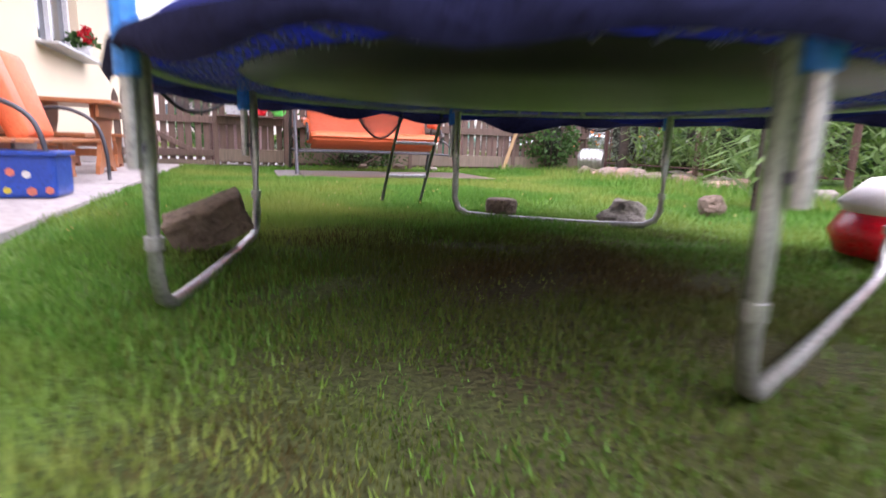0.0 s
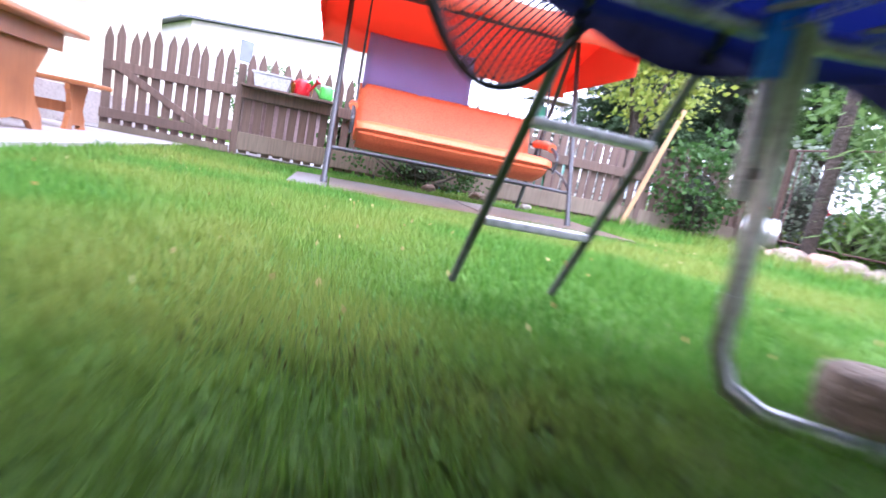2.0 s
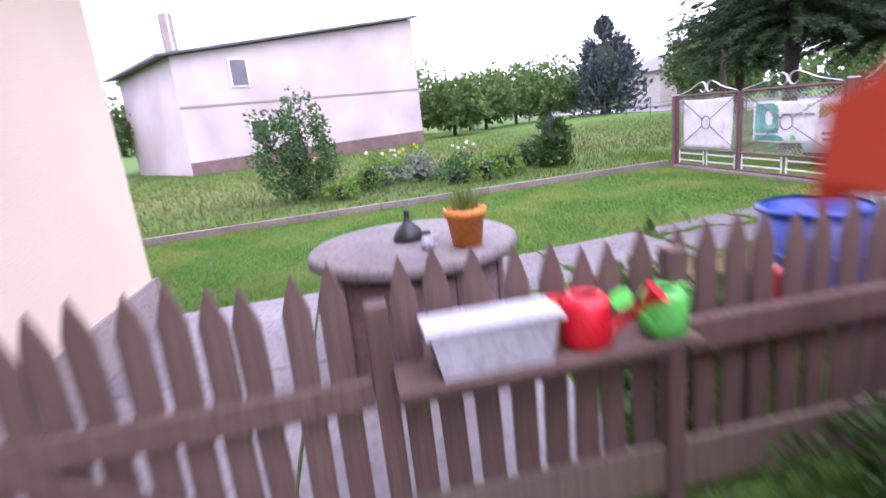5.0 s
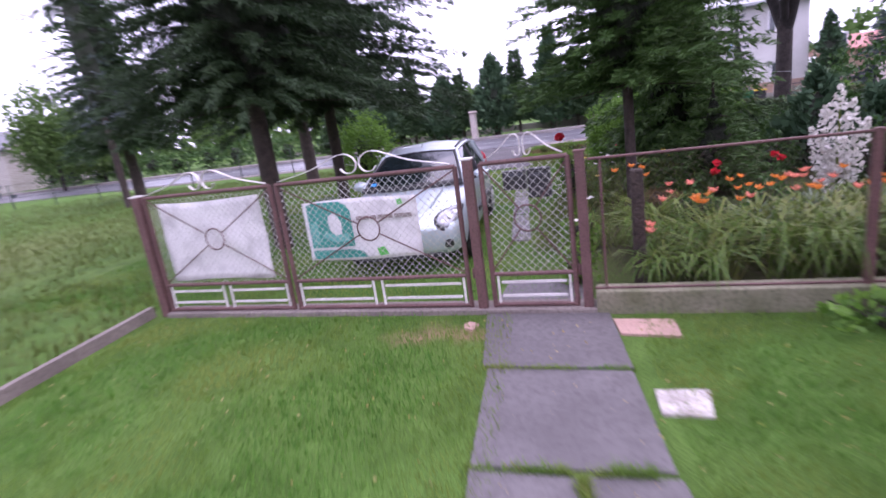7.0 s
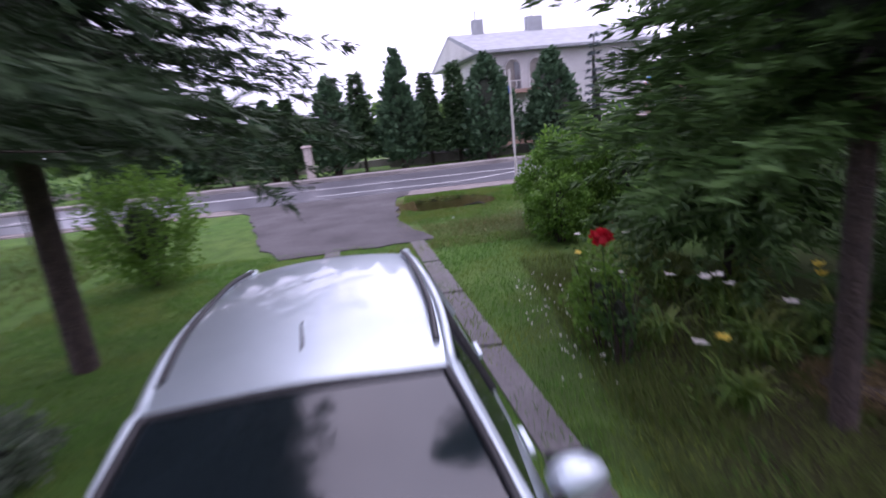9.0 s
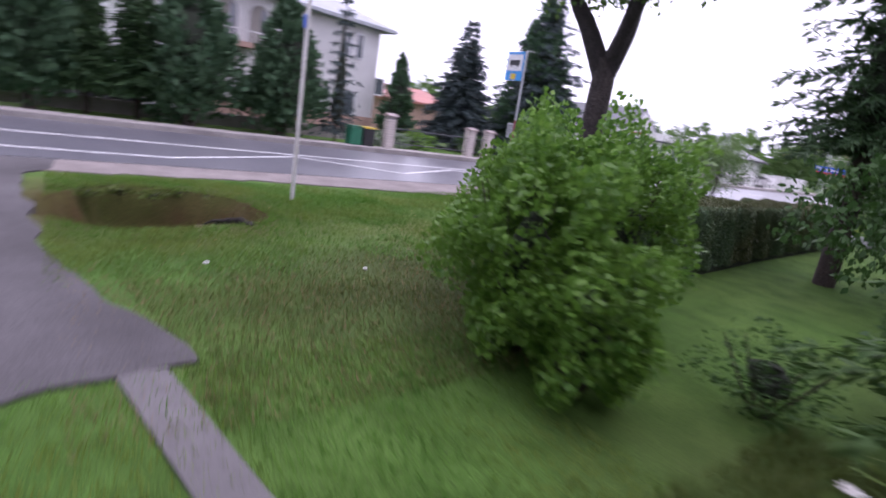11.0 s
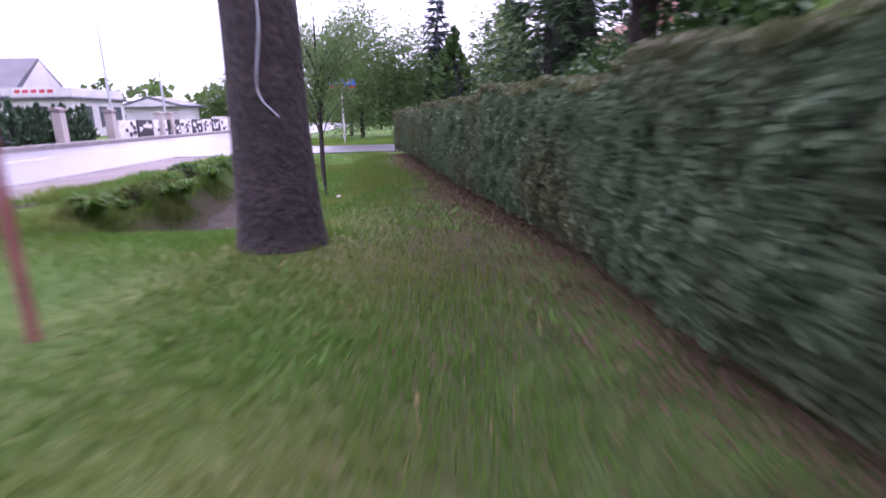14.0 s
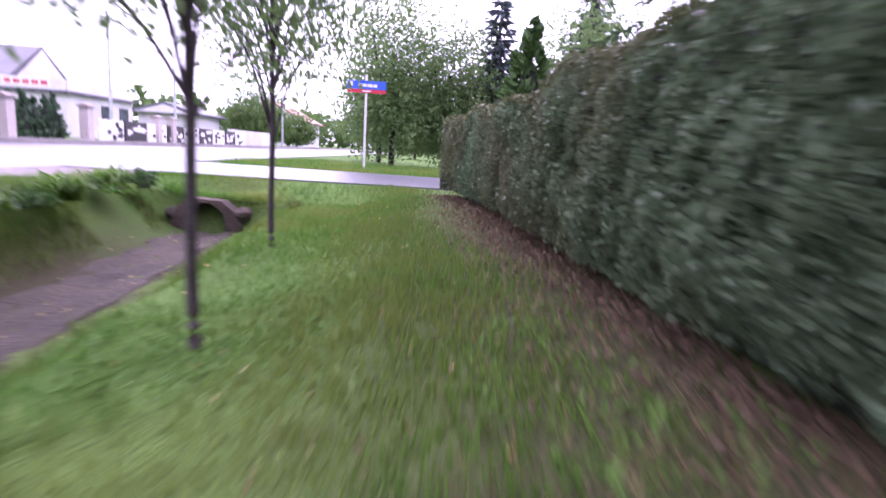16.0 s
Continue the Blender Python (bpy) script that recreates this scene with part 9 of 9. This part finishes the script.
def front_ok(x, y, r):
    path = (y > 11.81 + 0.115 * (x - 2)) & (y < 12.87 + 0.125 * (x - 2.5)) & (x > 1.9)
    dry = np.clip(1.4 - np.hypot((x - 3.7) / 1.25, (y - 11.5) / 0.75), 0, 0.9)
    return ~path & (r > dry) & ((x > 1.97) | (y > 12.66))


def verge_ok(x, y, r):
    under = np.clip(1.0 - (x - np.interp(y, [-2, 3.4, 6.3, 10.6], [21.55, 20.95, 20.6, 20.3])) / 0.65, 0, 0.88)
    bed = (np.abs(x - 24.6 + 0.1 * (y + 1.75)) < 0.72) & (y < 6) & (y > -1.7)
    drive_ = (y > 14.8 + 0.1 * (x - 19)) & (y > 15.7) & (x > 18.8)
    return (r > under) & ~bed & ~drive_ & ~((np.hypot((x - 23.6) / 1.2, (y - 14.5) / 1.35) < 0.94 + 0.1 * r))


grass("lawn_blades", "short green grass blades of the back lawn", 801, 165000, 0.4, 6.6, -1.5, 9.1, 0.05, BLADE, back_ok, height=trodden)
grass("lawn_blades", "short green grass blades of the near back lawn", 802, 138000, 0.6, 3.6, 0.0, 6.6, 0.048, BLADE, back_ok, w=0.0026, height=trodden)
# Sparse worn blades whose dark colour also stands for shade under the mat.
grass("worn_blades", "thin dull worn grass with the trampoline's shade in its colour", 812, 165000, 0.7, 4.4, -0.4, 3.9, 0.03, BLADE_WORN_SHADE, lambda x, y, r: (np.hypot(x - 2.5, (y - 1.8) / 1.1) < 1.2 + 0.8 * r) & (np.sin(x * 7 + 2 * np.sin(y * 5)) + np.sin(y * 8.3 + x) > 2.2 * r - 1.9), w=0.0028)
grass("front_lawn_blades", "short green grass blades of the front lawn", 803, 160000, -4.0, 7.55, 9.5, 17.6, 0.055, BLADE, front_ok, w=0.005)
CRACKS = (((4.12, 12.78), (4.52, 12.8)), ((4.52, 12.8), (4.7, 12.89)), ((4.7, 12.89), (4.91, 12.86)), ((4.91, 12.86), (5.11, 12.71)), ((5.11, 12.71), (5.4, 12.77)), ((2.83, 11.83), (2.77, 12.88)), ((4.15, 12.0), (4.08, 13.1)), ((5.46, 12.31), (5.39, 13.36)), ((6.55, 12.5), (6.53, 13.52)))


def in_cracks(x, y, r):
    near = np.full(x.shape, 9.0)
    for (ax, ay), (bx, by) in CRACKS:
        t = np.clip(((x - ax) * (bx - ax) + (y - ay) * (by - ay)) / ((bx - ax) ** 2 + (by - ay) ** 2), 0, 1)
        near = np.minimum(near, np.hypot(x - ax - t * (bx - ax), y - ay - t * (by - ay)))
    return (near < 0.012 + 0.03 * r) & (np.sin(x * 11) + np.sin(y * 14 + x * 5) > -0.5)


grass("joint_blades", "grass growing in the cracks of the path", 822, 150000, 2.7, 6.7, 11.8, 13.6, 0.05, BLADE, in_cracks, lean=1.0, w=0.006)
grass("drive_lawn_blades", "green grass blades beside the drive", 804, 70000, 7.8, 19.0, 12.9, 21.0, 0.06, BLADE, lambda x, y, r: r > -1, w=0.006)
grass("verge_blades", "tired grass blades of the verge", 805, 130000, 20.2, 25.7, -2.8, 16.5, 0.055, BLADE_DRY, lambda x, y, r: verge_ok(x, y, r) & (r < 1.15 - 0.7 * np.clip((y - 8.5) / 2, 0, 1) - 0.75 * (x - np.interp(y, [-2, 3.4, 6.3, 10.6, 15], [21.55, 20.95, 20.6, 20.3, 19.6]))), w=0.004)
grass("verge_green_blades", "fresh green grass blades of the verge", 806, 280000, 20.2, 25.7, -2.8, 16.5, 0.06, BLADE_VERGE, lambda x, y, r: verge_ok(x, y, r) & (x > 20.75 + 0.55 * np.sin(x * 313.0 + y * 577.0)) & (r * 1.9 - 1.2 < (np.sin(x * 1.7 + y) + np.sin(y * 1.1 - x)) * 0.6 + 0.25), w=0.004)
grass("far_verge_blades", "green grass blades round the street sign", 807, 40000, 12, 26.5, -12.0, -6.6, 0.12, BLADE, lambda x, y, r: r > -1, w=0.01)
grass("meadow_blades", "longer rough grass on the neighbouring plot", 810, 95000, -9.0, 24.0, 16.4, 46.0, 0.13, BLADE_DRY, lambda x, y, r: (y > 17.05 + 0.13 * x) & (r > (y - 24) / 22) & ((x < 9) | (y > 21.5)), w=0.013)
grass("garden_edge_blades", "long green grass beside the planting bed", 808, 14000, 5.5, 8.5, 0.5, 9.0, 0.14, BLADE, lambda x, y, r: r > -1, w=0.006)
rng = np.random.default_rng(55)
n = 700
P = np.concatenate([np.stack([rng.uniform(2, 7.4, n), rng.uniform(9.6, 17.4, n), np.full(n, 0.035)], -1), np.stack([rng.uniform(21.3, 25.5, n), rng.uniform(-2, 15, n), np.full(n, 0.03)], -1), np.stack([rng.uniform(0.6, 5, n // 3), rng.uniform(0, 7, n // 3), np.full(n // 3, 0.03)], -1)])
P = P[np.hypot(P[:, 0] - 2.5, P[:, 1] - 1.75) > 2.1]
P[:, 2] += dip(P[:, 0], P[:, 1])
bits = finish("lawn_litter", leaf_cloud("lawn_litter", rng, P, np.tile([[0, 0, 1.0]], (len(P), 1)), 0.022, 0.35, 0, 0.5), leaf("yellowed_leaves", (0.35, 0.24, 0.07), (0.5, 0.42, 0.2), 0.7, 0.1))
tagged(bits, "small yellowed leaves scattered on the grass", "leaf litter", kind="stuff")
fallen = cards("fallen_leaf", np.array([[0.0, 0.0, 0.0], [0.018, 0.0, 0.006]]), np.array([[0.02, 0.0, 0.007], [0.03, 0.004, -0.004]]), np.array([[0.0, 0.016, 0.004], [0.0, 0.014, 0.0]]))
rs = random.Random(66)
for k in range(30):
    x, y = rs.uniform(3.0, 7.2), rs.uniform(9.7, 11.9)
    ob = finish("fallen_leaf", fallen, YELLOW_LEAF)
    ob.matrix_world = pose(x, y, 0.045, rs.uniform(-20, 20), rs.uniform(-20, 20), rs.uniform(0, 360))
    tagged(ob, "yellow fallen leaf lying in the grass", "leaf", "fallen leaves")
grass("ditch_grass", "long rank grass on the far ditch bank", 809, 26000, 24.5, 25.75, -1.6, 7.0, 0.13, BLADE, lambda x, y, r: (x - 24.45 + 0.1 * (y + 1.75) > 0.72 + 0.2 * r) & (np.sin(x * 5 + y * 2.1) + np.sin(y * 3.3) > -0.6), w=0.006)
grass("bank_weeds", "rough weeds on the ditch banks", 816, 60000, 23.3, 25.7, -1.6, 6.6, 0.11, BLADE_DRY, lambda x, y, r: (np.abs(x - 24.45 + 0.1 * (y + 1.75)) > 0.42 + 0.35 * r) & (np.sin(x * 4 + y * 3.1) + np.sin(y * 2.3) > -0.5 + r), w=0.006)
grass("culvert_grass", "long grass hanging over the culvert mouth", 817, 2600, 23.8, 25.1, -1.95, -1.5, 0.13, BLADE, lambda x, y, r: r > -1, lean=1.0, w=0.006)
grass("verge_straw", "dry straw-coloured blades along the hedge foot", 818, 10000, 20.3, 22.6, 0.0, 12.5, 0.045, STRAW, lambda x, y, r: (x - np.interp(y, [-2, 3.4, 6.3, 10.6], [21.55, 20.95, 20.6, 20.3]) < 0.25 + 1.1 * r ** 1.5), lean=1.4, w=0.0045)
grass("bush_foot_straw", "dry grass and straw under the corner bushes", 820, 7000, 18.2, 21.6, 10.8, 15.6, 0.05, STRAW, lambda x, y, r: x < 20.2 + 1.3 * r, lean=1.5, w=0.005)
grass("bush_foot_blades", "thin shaded grass under the corner bushes", 821, 30000, 18.2, 21.6, 10.8, 15.6, 0.05, BLADE_DRY, lambda x, y, r: (y < 15.0 + 0.1 * (x - 19)) & (x < 20.1 + 1.4 * r), lean=0.9, w=0.005)
grass("lawn_straw", "dry straw on the worn patch of lawn", 819, 5000, 2.4, 5.0, 10.8, 12.0, 0.03, STRAW, lambda x, y, r: np.hypot((x - 3.7) / 1.25, (y - 11.5) / 0.75) < 0.5 + 0.7 * r, lean=1.6, w=0.004)
grass("verge_weeds", "low broad-leaved weeds in the verge", 813, 42000, 20.6, 24.6, 2.0, 15.5, 0.04, LAWN_MOSS, lambda x, y, r: verge_ok(x, y, r) & (np.sin(x * 3.1 + 2 * np.sin(y * 0.9)) + np.sin(y * 2.3) > 0.4), lean=1.3, w=0.011)
grass("bed_weeds", "low weeds and grass in the flower bed", 814, 34000, 9.7, 16.8, 11.4, 13.6, 0.12, BLADE_DRY, lambda x, y, r: r < 0.55 + 0.3 * np.sin(x * 4 + 2 * np.sin(y * 3)), lean=0.9, w=0.006)
